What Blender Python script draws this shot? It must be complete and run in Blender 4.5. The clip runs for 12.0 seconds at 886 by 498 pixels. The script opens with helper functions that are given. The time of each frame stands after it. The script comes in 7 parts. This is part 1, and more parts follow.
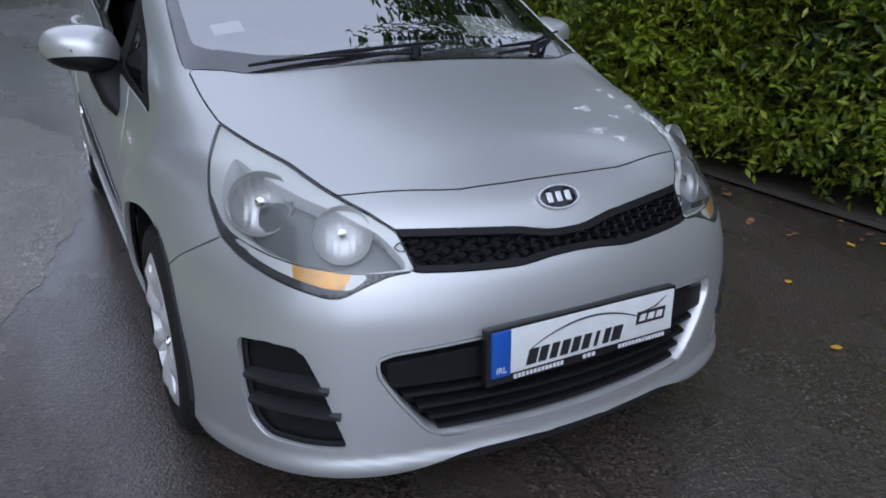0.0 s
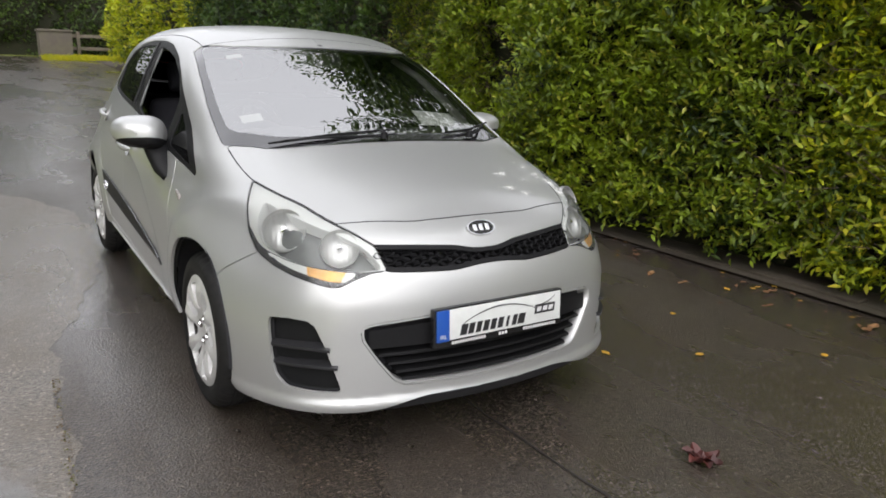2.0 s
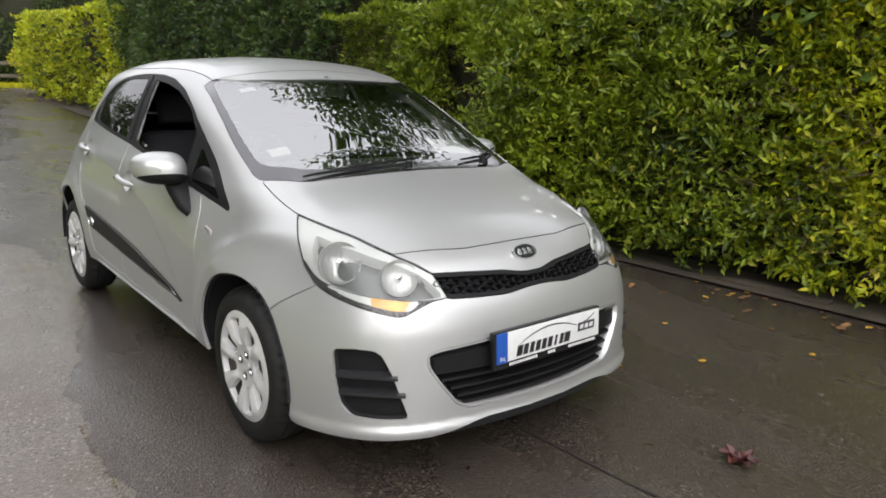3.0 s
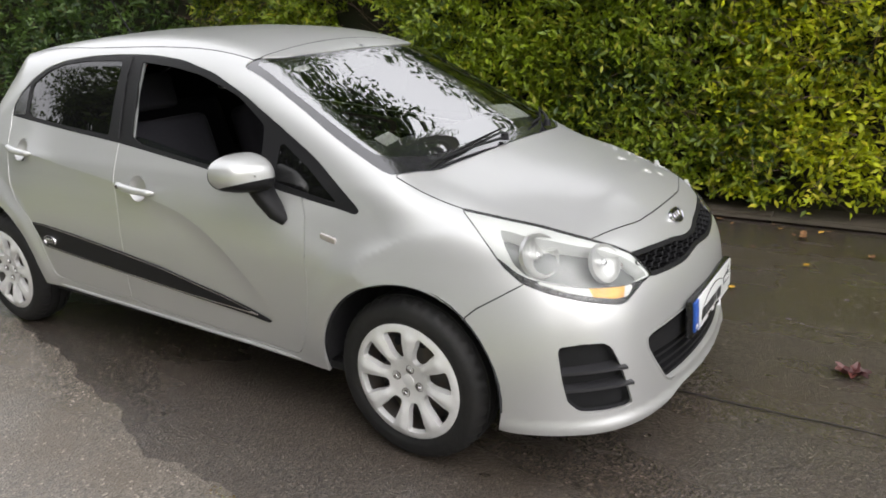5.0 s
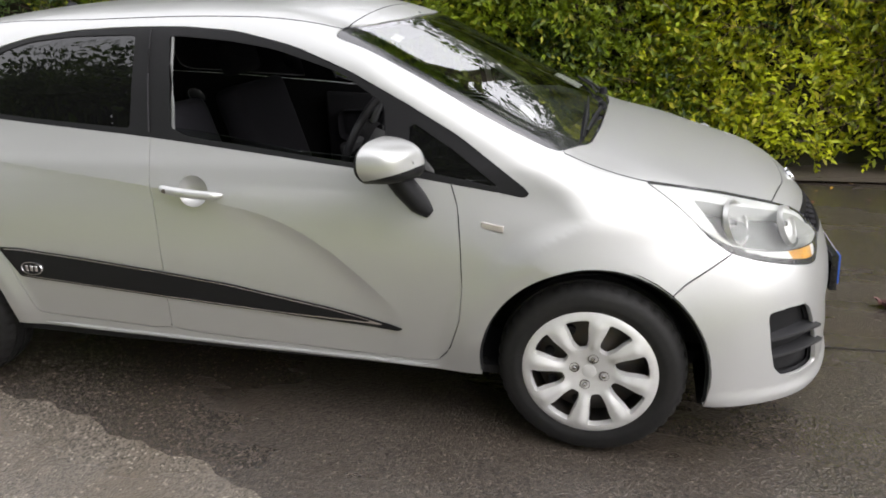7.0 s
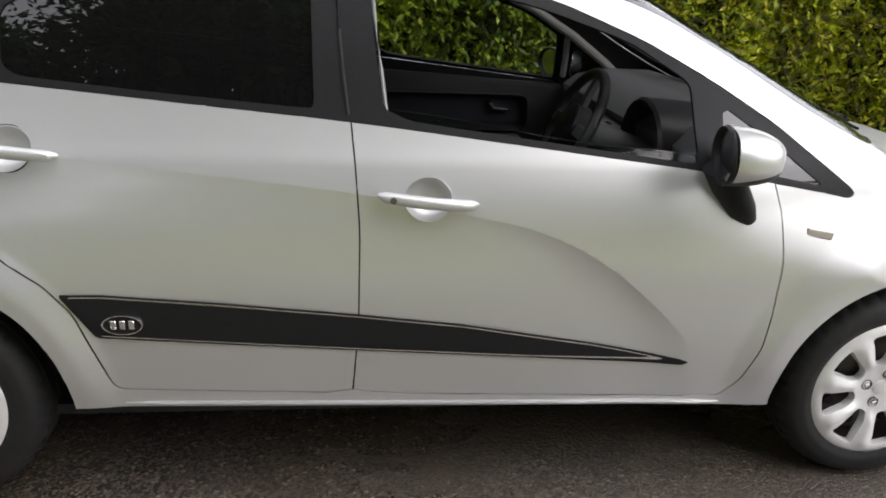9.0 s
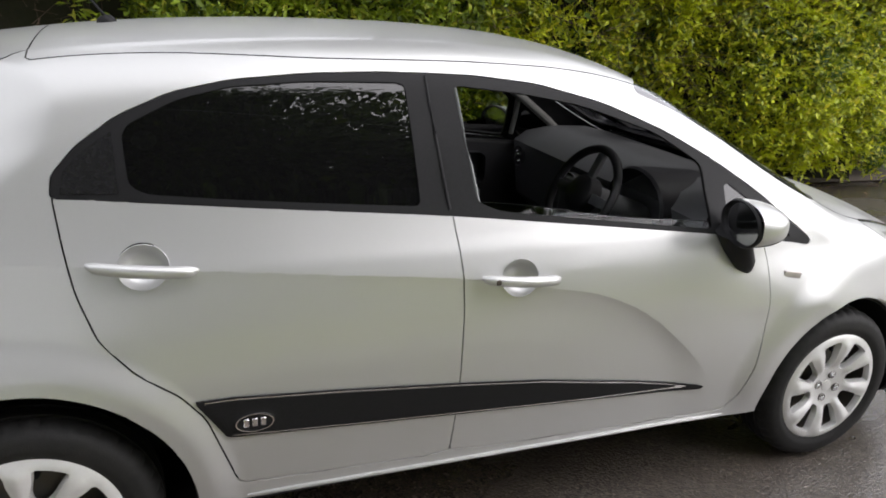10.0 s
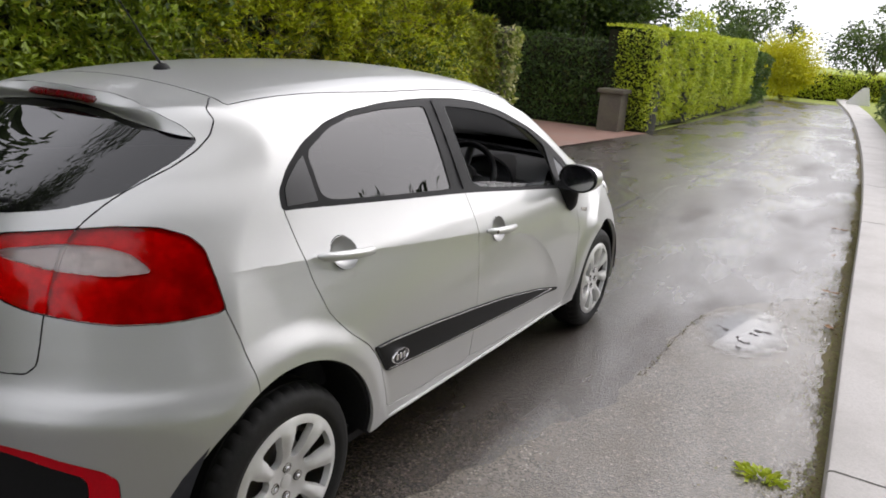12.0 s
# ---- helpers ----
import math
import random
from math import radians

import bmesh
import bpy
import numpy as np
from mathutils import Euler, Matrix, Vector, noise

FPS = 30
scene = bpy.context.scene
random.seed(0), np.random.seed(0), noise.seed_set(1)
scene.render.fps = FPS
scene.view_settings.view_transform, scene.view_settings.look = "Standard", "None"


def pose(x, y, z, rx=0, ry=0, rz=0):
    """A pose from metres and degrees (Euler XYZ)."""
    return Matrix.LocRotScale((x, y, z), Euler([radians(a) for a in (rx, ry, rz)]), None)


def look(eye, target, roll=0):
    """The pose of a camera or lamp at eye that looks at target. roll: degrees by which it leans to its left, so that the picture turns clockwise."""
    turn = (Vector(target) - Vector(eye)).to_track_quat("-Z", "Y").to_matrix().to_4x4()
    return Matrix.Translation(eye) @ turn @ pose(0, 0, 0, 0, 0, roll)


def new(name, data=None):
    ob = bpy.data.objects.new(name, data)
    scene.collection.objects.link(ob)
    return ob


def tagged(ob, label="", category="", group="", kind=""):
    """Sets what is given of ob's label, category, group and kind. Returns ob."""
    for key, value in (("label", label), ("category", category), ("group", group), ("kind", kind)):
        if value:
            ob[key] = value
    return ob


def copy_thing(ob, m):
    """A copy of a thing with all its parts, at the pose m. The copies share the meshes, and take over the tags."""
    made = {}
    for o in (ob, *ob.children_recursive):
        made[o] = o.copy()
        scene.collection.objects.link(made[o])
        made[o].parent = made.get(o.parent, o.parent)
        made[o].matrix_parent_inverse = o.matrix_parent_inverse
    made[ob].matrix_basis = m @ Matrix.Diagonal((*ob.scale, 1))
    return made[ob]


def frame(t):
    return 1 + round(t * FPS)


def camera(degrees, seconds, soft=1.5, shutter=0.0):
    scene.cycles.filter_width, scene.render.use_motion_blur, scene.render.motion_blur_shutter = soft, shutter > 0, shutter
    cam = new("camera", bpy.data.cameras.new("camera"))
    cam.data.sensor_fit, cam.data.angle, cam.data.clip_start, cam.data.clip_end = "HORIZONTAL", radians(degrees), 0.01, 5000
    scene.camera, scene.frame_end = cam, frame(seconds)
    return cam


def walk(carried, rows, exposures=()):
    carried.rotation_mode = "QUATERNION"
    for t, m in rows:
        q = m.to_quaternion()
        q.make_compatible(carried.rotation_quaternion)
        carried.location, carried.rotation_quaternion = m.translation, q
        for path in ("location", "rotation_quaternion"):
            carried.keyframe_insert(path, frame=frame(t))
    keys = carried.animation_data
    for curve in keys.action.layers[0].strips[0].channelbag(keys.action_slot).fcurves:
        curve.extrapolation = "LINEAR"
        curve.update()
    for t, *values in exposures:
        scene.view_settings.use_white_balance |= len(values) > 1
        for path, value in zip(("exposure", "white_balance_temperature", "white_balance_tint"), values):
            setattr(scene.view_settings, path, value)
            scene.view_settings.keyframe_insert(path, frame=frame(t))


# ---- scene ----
cam = camera(62.9, 12.0, soft=1.8)
PATH = [
    (0, (-1.002, -3.095, 1.248), (-0.089, -1.474, 0.515), 1.3),
    (0.5, (-1.141, -3.378, 1.269), (-0.199, -1.747, 0.596), 2.0),
    (1, (-1.331, -3.6, 1.268), (-0.379, -1.958, 0.636), 1.8),
    (1.5, (-1.43, -3.763, 1.286), (-0.458, -2.107, 0.727), 1.7),
    (2, (-1.426, -3.832, 1.306), (-0.38, -2.202, 0.808), 1.9),
    (2.5, (-1.579, -3.775, 1.314), (-0.449, -2.186, 0.869), 1.6),
    (4.5, (-2.421, -2.833, 1.461), (-0.907, -1.666, 0.871), -1.8),
    (5, (-2.549, -2.528, 1.485), (-0.966, -1.474, 0.865), -2.6),
    (5.5, (-2.787, -2.466, 1.601), (-1.185, -1.47, 0.937), -4.1),
    (6, (-2.882, -2.159, 1.602), (-1.201, -1.314, 0.924), -4.1),
    (6.5, (-2.892, -1.737, 1.558), (-1.137, -1.058, 0.881), -3.5),
    (8.5, (-2.479, -0.092, 1.311), (-0.625, -0.116, 0.561), 1.7),
    (9, (-2.441, 0.287, 1.367), (-0.59, 0.067, 0.643), 2.7),
    (9.5, (-2.477, 0.645, 1.491), (-0.653, 0.198, 0.803), 3.3),
    (10, (-2.433, 1.039, 1.584), (-0.691, 0.323, 0.911), 3.6),
    (10.5, (-2.423, 1.472, 1.595), (-0.817, 0.467, 0.954), 4.0),
    (11, (-2.354, 1.887, 1.613), (-0.923, 0.631, 1.002), 3.8),
    (11.5, (-2.287, 2.395, 1.604), (-1.068, 0.918, 1.029), 3.5),
    (12, (-2.103, 2.778, 1.604), (-1.125, 1.127, 1.043), 4.1),
]
EXPOSURES = [(0, -0.22, 5300, 17), (0.5, -0.12, 5600, 16), (1, 0.12, 6050, 14), (1.5, 0.3, 6350, 14), (4.5, 0.62, 6420, 14), (5.5, 0.78, 6450, 14), (8.5, 0.84, 6380, 16), (9.5, 0.74, 6350, 16), (10.5, 0.54, 6360, 16), (12, 0.28, 6380, 16)]
walk(cam, [(t, look(eye, target, roll)) for t, eye, target, roll in PATH], EXPOSURES)

# ---- world, sun ----
SUN_UP, SUN_TURN = 42.0, 212.0
world = bpy.data.worlds.new("world")
scene.world = world
world.use_nodes = True
wn, wl = world.node_tree.nodes, world.node_tree.links
sky = wn.new("ShaderNodeTexSky")
sky.sky_type, sky.sun_disc = "NISHITA", False
sky.sun_elevation, sky.sun_rotation = radians(SUN_UP), radians(SUN_TURN)
sky.air_density, sky.dust_density, sky.ozone_density = 1.0, 6.0, 0.6
grey = wn.new("ShaderNodeHueSaturation")          # overcast: the sky's colour all but gone
grey.inputs["Saturation"].default_value = 0.16
wl.new(sky.outputs["Color"], grey.inputs["Color"])
veil = wn.new("ShaderNodeMix")                     # even white cloud over it
veil.data_type = "RGBA"
veil.inputs[0].default_value = 0.7
veil.inputs[7].default_value = (11.0, 11.2, 11.4, 1)
wl.new(grey.outputs["Color"], veil.inputs[6])
wl.new(veil.outputs[2], wn["Background"].inputs["Color"])
wn["Background"].inputs["Strength"].default_value = 0.13

lamp = bpy.data.lights.new("sun", "SUN")
lamp.energy, lamp.angle, lamp.color = 1.2, radians(80), (1.0, 0.97, 0.92)
sun = new("sun", lamp)
sun.rotation_euler = (radians(90 - SUN_UP), 0, radians(180 - SUN_TURN))

# ---- materials ----
def node(nt, kind, **inputs):
    n = nt.nodes.new(kind)
    for key, value in inputs.items():
        n.inputs[key.replace("_", " ")].default_value = value
    return n


def material(name, base, rough=0.5, metal=0.0, grain=None, stain=None, bump=0.0, bump_scale=60.0, coat=0.0, vary=0.0, spec=0.5):
    """A Principled material. grain and stain: (scale, colour, amount) of fine and coarse variation; vary: spread of brightness from piece to piece."""
    m = bpy.data.materials.new(name)
    m.use_nodes = True
    nt = m.node_tree
    p = nt.nodes["Principled BSDF"]
    p.inputs["Roughness"].default_value, p.inputs["Metallic"].default_value = rough, metal
    p.inputs["Coat Weight"].default_value, p.inputs["Coat Roughness"].default_value = coat, 0.03
    p.inputs["Specular IOR Level"].default_value = spec
    where = node(nt, "ShaderNodeNewGeometry").outputs["Position"]
    rgb = node(nt, "ShaderNodeRGB")
    rgb.outputs[0].default_value = (*base, 1)
    colour = rgb.outputs[0]
    for layer in (grain, stain):
        if layer:
            scale, tint, amount = layer
            tex = node(nt, "ShaderNodeTexNoise", Scale=scale, Detail=4.0, Roughness=0.6)
            nt.links.new(where, tex.inputs["Vector"])
            steps = node(nt, "ShaderNodeMapRange", From_Min=0.42, From_Max=0.68, To_Max=amount)
            nt.links.new(tex.outputs["Fac"], steps.inputs["Value"])
            mix = node(nt, "ShaderNodeMix")
            mix.data_type = "RGBA"
            nt.links.new(steps.outputs["Result"], mix.inputs[0])
            nt.links.new(colour, mix.inputs[6])
            mix.inputs[7].default_value = (*tint, 1)
            colour = mix.outputs[2]
    if vary:
        geo = node(nt, "ShaderNodeNewGeometry")
        spread = node(nt, "ShaderNodeMapRange", To_Min=1 - vary, To_Max=1 + vary)
        nt.links.new(geo.outputs["Random Per Island"], spread.inputs["Value"])
        hsv = node(nt, "ShaderNodeHueSaturation")
        nt.links.new(spread.outputs["Result"], hsv.inputs["Value"])
        nt.links.new(colour, hsv.inputs["Color"])
        colour = hsv.outputs["Color"]
    nt.links.new(colour, p.inputs["Base Color"])
    if bump:
        tex = node(nt, "ShaderNodeTexNoise", Scale=bump_scale, Detail=3.0)
        nt.links.new(where, tex.inputs["Vector"])
        b = node(nt, "ShaderNodeBump", Strength=bump, Distance=0.004)
        nt.links.new(tex.outputs["Fac"], b.inputs["Height"])
        nt.links.new(b.outputs["Normal"], p.inputs["Normal"])
    return m


def glass(name, tint, gloss=1.45, rough=0.0):
    """Thin glass: tinted see-through with a mirror-like sheen that grows towards grazing angles."""
    m = bpy.data.materials.new(name)
    m.use_nodes = True
    nt = m.node_tree
    nt.nodes.remove(nt.nodes["Principled BSDF"])
    clear = node(nt, "ShaderNodeBsdfTransparent", Color=(*tint, 1))
    shine = node(nt, "ShaderNodeBsdfGlossy", Roughness=rough)
    fres = node(nt, "ShaderNodeFresnel", IOR=gloss)
    mix = node(nt, "ShaderNodeMixShader")
    nt.links.new(fres.outputs[0], mix.inputs[0])
    nt.links.new(clear.outputs[0], mix.inputs[1])
    nt.links.new(shine.outputs[0], mix.inputs[2])
    nt.links.new(mix.outputs[0], nt.nodes["Material Output"].inputs["Surface"])
    return m


def hazy(name, tint, gloss, haze, share):
    """Aged clear plastic: see-through, glossy, with a thin pale haze."""
    m = glass(name, tint, gloss)
    nt = m.node_tree
    out = nt.nodes["Material Output"]
    first = out.inputs["Surface"].links[0].from_socket
    dull = node(nt, "ShaderNodeBsdfDiffuse", Color=(*haze, 1))
    mix = node(nt, "ShaderNodeMixShader", Fac=share)
    nt.links.new(first, mix.inputs[1])
    nt.links.new(dull.outputs[0], mix.inputs[2])
    nt.links.new(mix.outputs[0], out.inputs["Surface"])
    return m


def smeared(name, tint, scale):
    """A thin dried smear: patchy, mostly see-through."""
    m = bpy.data.materials.new(name)
    m.use_nodes = True
    nt = m.node_tree
    p = nt.nodes["Principled BSDF"]
    p.inputs["Base Color"].default_value, p.inputs["Roughness"].default_value = (*tint, 1), 0.8
    tex = node(nt, "ShaderNodeTexNoise", Scale=scale, Detail=5.0, Roughness=0.7)
    nt.links.new(node(nt, "ShaderNodeNewGeometry").outputs["Position"], tex.inputs["Vector"])
    r = node(nt, "ShaderNodeMapRange", From_Min=0.38, From_Max=0.58, To_Max=0.9)
    nt.links.new(tex.outputs["Fac"], r.inputs["Value"])
    mix = node(nt, "ShaderNodeMixShader")
    nt.links.new(r.outputs["Result"], mix.inputs[0])
    nt.links.new(node(nt, "ShaderNodeBsdfTransparent").outputs[0], mix.inputs[1])
    nt.links.new(p.outputs[0], mix.inputs[2])
    nt.links.new(mix.outputs[0], nt.nodes["Material Output"].inputs["Surface"])
    return m


def leaf_material(name, dark, light, odd, odd_share=0.08, rough=0.45):
    """Leaves: colour from leaf to leaf, in drifts across the plant, with some light through them."""
    m = bpy.data.materials.new(name)
    m.use_nodes = True
    nt = m.node_tree
    p = nt.nodes["Principled BSDF"]
    geo = node(nt, "ShaderNodeNewGeometry")
    tex = node(nt, "ShaderNodeTexNoise", Scale=1.3, Detail=2.0)
    nt.links.new(geo.outputs["Position"], tex.inputs["Vector"])
    add = node(nt, "ShaderNodeMath")
    add.operation = "MULTIPLY_ADD"
    nt.links.new(tex.outputs["Fac"], add.inputs[0])
    add.inputs[1].default_value = 2.2
    low = node(nt, "ShaderNodeMath")
    low.operation = "MULTIPLY_ADD"
    nt.links.new(geo.outputs["Random Per Island"], low.inputs[0])
    low.inputs[1].default_value, low.inputs[2].default_value = 0.9, -0.95
    nt.links.new(low.outputs[0], add.inputs[2])
    mix = node(nt, "ShaderNodeMix")
    mix.data_type, mix.clamp_factor = "RGBA", True
    nt.links.new(add.outputs[0], mix.inputs[0])
    mix.inputs[6].default_value, mix.inputs[7].default_value = (*dark, 1), (*light, 1)
    pick = node(nt, "ShaderNodeMath")
    pick.operation = "MULTIPLY"
    nt.links.new(geo.outputs["Random Per Island"], pick.inputs[0])
    pick.inputs[1].default_value = 7.31
    part_of = node(nt, "ShaderNodeMath")
    part_of.operation = "FRACT"
    nt.links.new(pick.outputs[0], part_of.inputs[0])
    less = node(nt, "ShaderNodeMath")
    less.operation = "LESS_THAN"
    nt.links.new(part_of.outputs[0], less.inputs[0])
    less.inputs[1].default_value = odd_share
    mix2 = node(nt, "ShaderNodeMix")
    mix2.data_type = "RGBA"
    nt.links.new(less.outputs[0], mix2.inputs[0])
    nt.links.new(mix.outputs[2], mix2.inputs[6])
    mix2.inputs[7].default_value = (*odd, 1)
    nt.links.new(mix2.outputs[2], p.inputs["Base Color"])
    p.inputs["Roughness"].default_value = rough
    through_leaf = node(nt, "ShaderNodeBsdfTranslucent")
    nt.links.new(mix2.outputs[2], through_leaf.inputs["Color"])
    both = node(nt, "ShaderNodeMixShader", Fac=0.38)
    nt.links.new(p.outputs[0], both.inputs[1])
    nt.links.new(through_leaf.outputs[0], both.inputs[2])
    nt.links.new(both.outputs[0], nt.nodes["Material Output"].inputs["Surface"])
    return m


PAINT = material("silver_paint", (0.54, 0.545, 0.535), 0.40, 0.62, grain=(900, (0.44, 0.445, 0.44), 0.5), stain=(1.6, (0.50, 0.505, 0.495), 0.35), coat=0.55)
BLACK = material("black_plastic", (0.010, 0.010, 0.011), 0.48, grain=(300, (0.018, 0.018, 0.018), 0.6), bump=0.15, bump_scale=500, spec=0.16)
GLOSSBLACK = material("gloss_black", (0.012, 0.012, 0.013), 0.22, grain=(90, (0.02, 0.02, 0.02), 0.5))
DARKIN = material("dark_lining", (0.012, 0.012, 0.014), 0.85, grain=(40, (0.02, 0.02, 0.022), 0.6))
RUBBER = material("tyre_rubber", (0.011, 0.011, 0.011), 0.65, grain=(60, (0.019, 0.019, 0.018), 0.5), stain=(9, (0.024, 0.022, 0.020), 0.35), bump=0.2, bump_scale=220, spec=0.3)
ALLOY = material("silver_wheel_paint", (0.72, 0.72, 0.71), 0.38, 0.35, grain=(30, (0.6, 0.59, 0.57), 0.35), coat=0.3)
STEEL = material("dark_steel", (0.09, 0.085, 0.08), 0.55, 0.6, grain=(25, (0.13, 0.09, 0.06), 0.5))
CHROME = material("chrome", (0.75, 0.75, 0.76), 0.12, 1.0, grain=(60, (0.68, 0.68, 0.69), 0.4))
REFLECTOR = material("lamp_reflector", (0.60, 0.60, 0.585), 0.36, 0.65, grain=(14, (0.5, 0.5, 0.49), 0.5))
LAMPGREY = material("lamp_bezel", (0.13, 0.137, 0.134), 0.35, 0.2, grain=(20, (0.14, 0.145, 0.14), 0.5))
LAMPPALE = material("lamp_pale_trim", (0.76, 0.77, 0.75), 0.4, 0.1, grain=(20, (0.68, 0.68, 0.66), 0.5))
SATIN = material("satin_black_plastic", (0.022, 0.022, 0.024), 0.38, grain=(300, (0.032, 0.032, 0.034), 0.6), bump=0.1, bump_scale=500)
AMBER = material("amber_bulb_cover", (0.80, 0.38, 0.03), 0.3, 0.2, grain=(60, (0.95, 0.68, 0.22), 0.9), stain=(30, (0.38, 0.15, 0.03), 0.8))
LENS = hazy("lamp_lens", (0.93, 0.94, 0.93), 1.45, (0.6, 0.61, 0.6), 0.06)
REDLENS = material("red_lens", (0.55, 0.0015, 0.010), 0.3, 0.0, grain=(160, (0.66, 0.003, 0.014), 0.6), stain=(7, (0.36, 0.001, 0.006), 0.6), coat=0.18, spec=0.12)
TAILRED = glass("red_lamp_lens", (1.0, 0.006, 0.014), 1.45)
REVERSELENS = hazy("reversing_lens", (0.97, 0.93, 0.92), 1.5, (0.6, 0.57, 0.56), 0.10)
TAILIN = material("tail_reflector", (0.92, 0.92, 0.90), 0.35, 0.1, grain=(45, (0.62, 0.62, 0.61), 0.7), stain=(9, (0.34, 0.34, 0.33), 0.8))
WHITELENS = material("clear_rear_lens", (0.46, 0.43, 0.41), 0.2, 0.2, grain=(14, (0.32, 0.28, 0.27), 0.7), coat=0.8)
BRAKERED = material("dark_red_lens", (0.08, 0.003, 0.007), 0.2, grain=(60, (0.22, 0.004, 0.008), 0.6), coat=0.4)
SCREEN = glass("windscreen_glass", (0.80, 0.86, 0.82), 6.5)
FRIT = material("windscreen_edge", (0.022, 0.022, 0.024), 0.08, grain=(90, (0.035, 0.035, 0.036), 0.5), coat=1.0, spec=1.0)
SIDEGLASS = glass("side_glass", (0.70, 0.76, 0.71), 1.5)
TINTED = hazy("tinted_glass", (0.03, 0.033, 0.035), 1.75, (0.5, 0.5, 0.52), 0.008)
FABRIC = material("seat_fabric", (0.022, 0.022, 0.028), 0.9, grain=(200, (0.035, 0.035, 0.042), 0.6), bump=0.3, bump_scale=400)
DASH = material("dashboard_plastic", (0.13, 0.135, 0.14), 0.5, grain=(150, (0.16, 0.165, 0.17), 0.5), bump=0.2, bump_scale=350)
PILLARGREY = material("pillar_trim_grey", (0.42, 0.42, 0.40), 0.7, grain=(80, (0.36, 0.36, 0.34), 0.5))
CABINBLACK = material("cabin_black", (0.022, 0.022, 0.024), 0.4, grain=(150, (0.035, 0.035, 0.038), 0.5))
PAPER = material("white_paper", (0.75, 0.76, 0.74), 0.6, grain=(30, (0.68, 0.69, 0.68), 0.5))
PLATEWHITE = material("plate_white", (0.72, 0.74, 0.72), 0.3, grain=(25, (0.62, 0.63, 0.61), 0.5), coat=0.3)
PLATEBLUE = material("plate_blue", (0.02, 0.09, 0.42), 0.3, grain=(25, (0.03, 0.11, 0.36), 0.5), coat=0.3)
INK = material("black_ink", (0.02, 0.02, 0.022), 0.4, grain=(60, (0.03, 0.03, 0.03), 0.5))
WHITEINK = material("white_ink", (0.7, 0.7, 0.7), 0.4, grain=(60, (0.6, 0.6, 0.6), 0.5))
DIRTY = smeared("dried_droppings", (0.78, 0.78, 0.75), 45.0)


def asphalt(name, dark, light, brown, wet, film_most=0.9):
    """Worn asphalt with stone grain, stains, and wet drifts that turn smooth."""
    m = bpy.data.materials.new(name)
    m.use_nodes = True
    nt = m.node_tree
    p = nt.nodes["Principled BSDF"]
    where = node(nt, "ShaderNodeNewGeometry").outputs["Position"]

    drawn = node(nt, "ShaderNodeMapping")
    drawn.inputs["Scale"].default_value = (1.0, 0.38, 1.0)
    nt.links.new(where, drawn.inputs["Vector"])

    def noise_ramp(scale, a, b, detail=3.0, long=False):
        tex = node(nt, "ShaderNodeTexNoise", Scale=scale, Detail=detail, Roughness=0.6)
        nt.links.new(drawn.outputs[0] if long else where, tex.inputs["Vector"])
        r = node(nt, "ShaderNodeMapRange", From_Min=a, From_Max=b)
        nt.links.new(tex.outputs["Fac"], r.inputs["Value"])
        return r.outputs["Result"]

    def mixed(fac, a, b):
        mix = node(nt, "ShaderNodeMix")
        mix.data_type = "RGBA"
        nt.links.new(fac, mix.inputs[0])
        for i, c in ((6, a), (7, b)):
            if isinstance(c, tuple):
                mix.inputs[i].default_value = (*c, 1)
            else:
                nt.links.new(c, mix.inputs[i])
        return mix.outputs[2]

    stones = node(nt, "ShaderNodeTexVoronoi", Scale=120.0)
    nt.links.new(where, stones.inputs["Vector"])
    stone = node(nt, "ShaderNodeMapRange", From_Min=0.0, From_Max=0.75, To_Min=0.0, To_Max=1.0)
    sep = node(nt, "ShaderNodeSeparateColor")
    nt.links.new(stones.outputs["Color"], sep.inputs["Color"])
    nt.links.new(sep.outputs[0], stone.inputs["Value"])
    base = mixed(stone.outputs["Result"], dark, light)
    base = mixed(noise_ramp(1.7, 0.45, 0.75), base, brown)
    pale = node(nt, "ShaderNodeMath")
    pale.operation = "GREATER_THAN"
    nt.links.new(sep.outputs[1], pale.inputs[0])
    pale.inputs[1].default_value = 0.965
    base = mixed(pale.outputs[0], base, tuple(min(1.0, c * 1.7) for c in light))
    nt.links.new(base, p.inputs["Base Color"])
    wetness = noise_ramp(1.1, 0.33, 0.58, 5.0, True)
    r = node(nt, "ShaderNodeMapRange", To_Min=0.5, To_Max=wet)
    nt.links.new(wetness, r.inputs["Value"])
    nt.links.new(r.outputs["Result"], p.inputs["Roughness"])
    coarse = node(nt, "ShaderNodeTexNoise", Scale=55.0, Detail=4.0, Roughness=0.65)
    nt.links.new(where, coarse.inputs["Vector"])
    height = node(nt, "ShaderNodeMath")
    height.operation = "MULTIPLY_ADD"
    nt.links.new(coarse.outputs["Fac"], height.inputs[0])
    height.inputs[1].default_value = 1.6
    nt.links.new(stones.outputs["Distance"], height.inputs[2])
    b = node(nt, "ShaderNodeBump", Strength=0.8, Distance=0.005)
    nt.links.new(height.outputs[0], b.inputs["Height"])
    nt.links.new(b.outputs["Normal"], p.inputs["Normal"])
    glint = node(nt, "ShaderNodeBump", Strength=0.12, Distance=0.005)
    nt.links.new(height.outputs[0], glint.inputs["Height"])
    nt.links.new(glint.outputs["Normal"], p.inputs["Coat Normal"])
    film = node(nt, "ShaderNodeMapRange", To_Min=0.12, To_Max=film_most)
    nt.links.new(wetness, film.inputs["Value"])
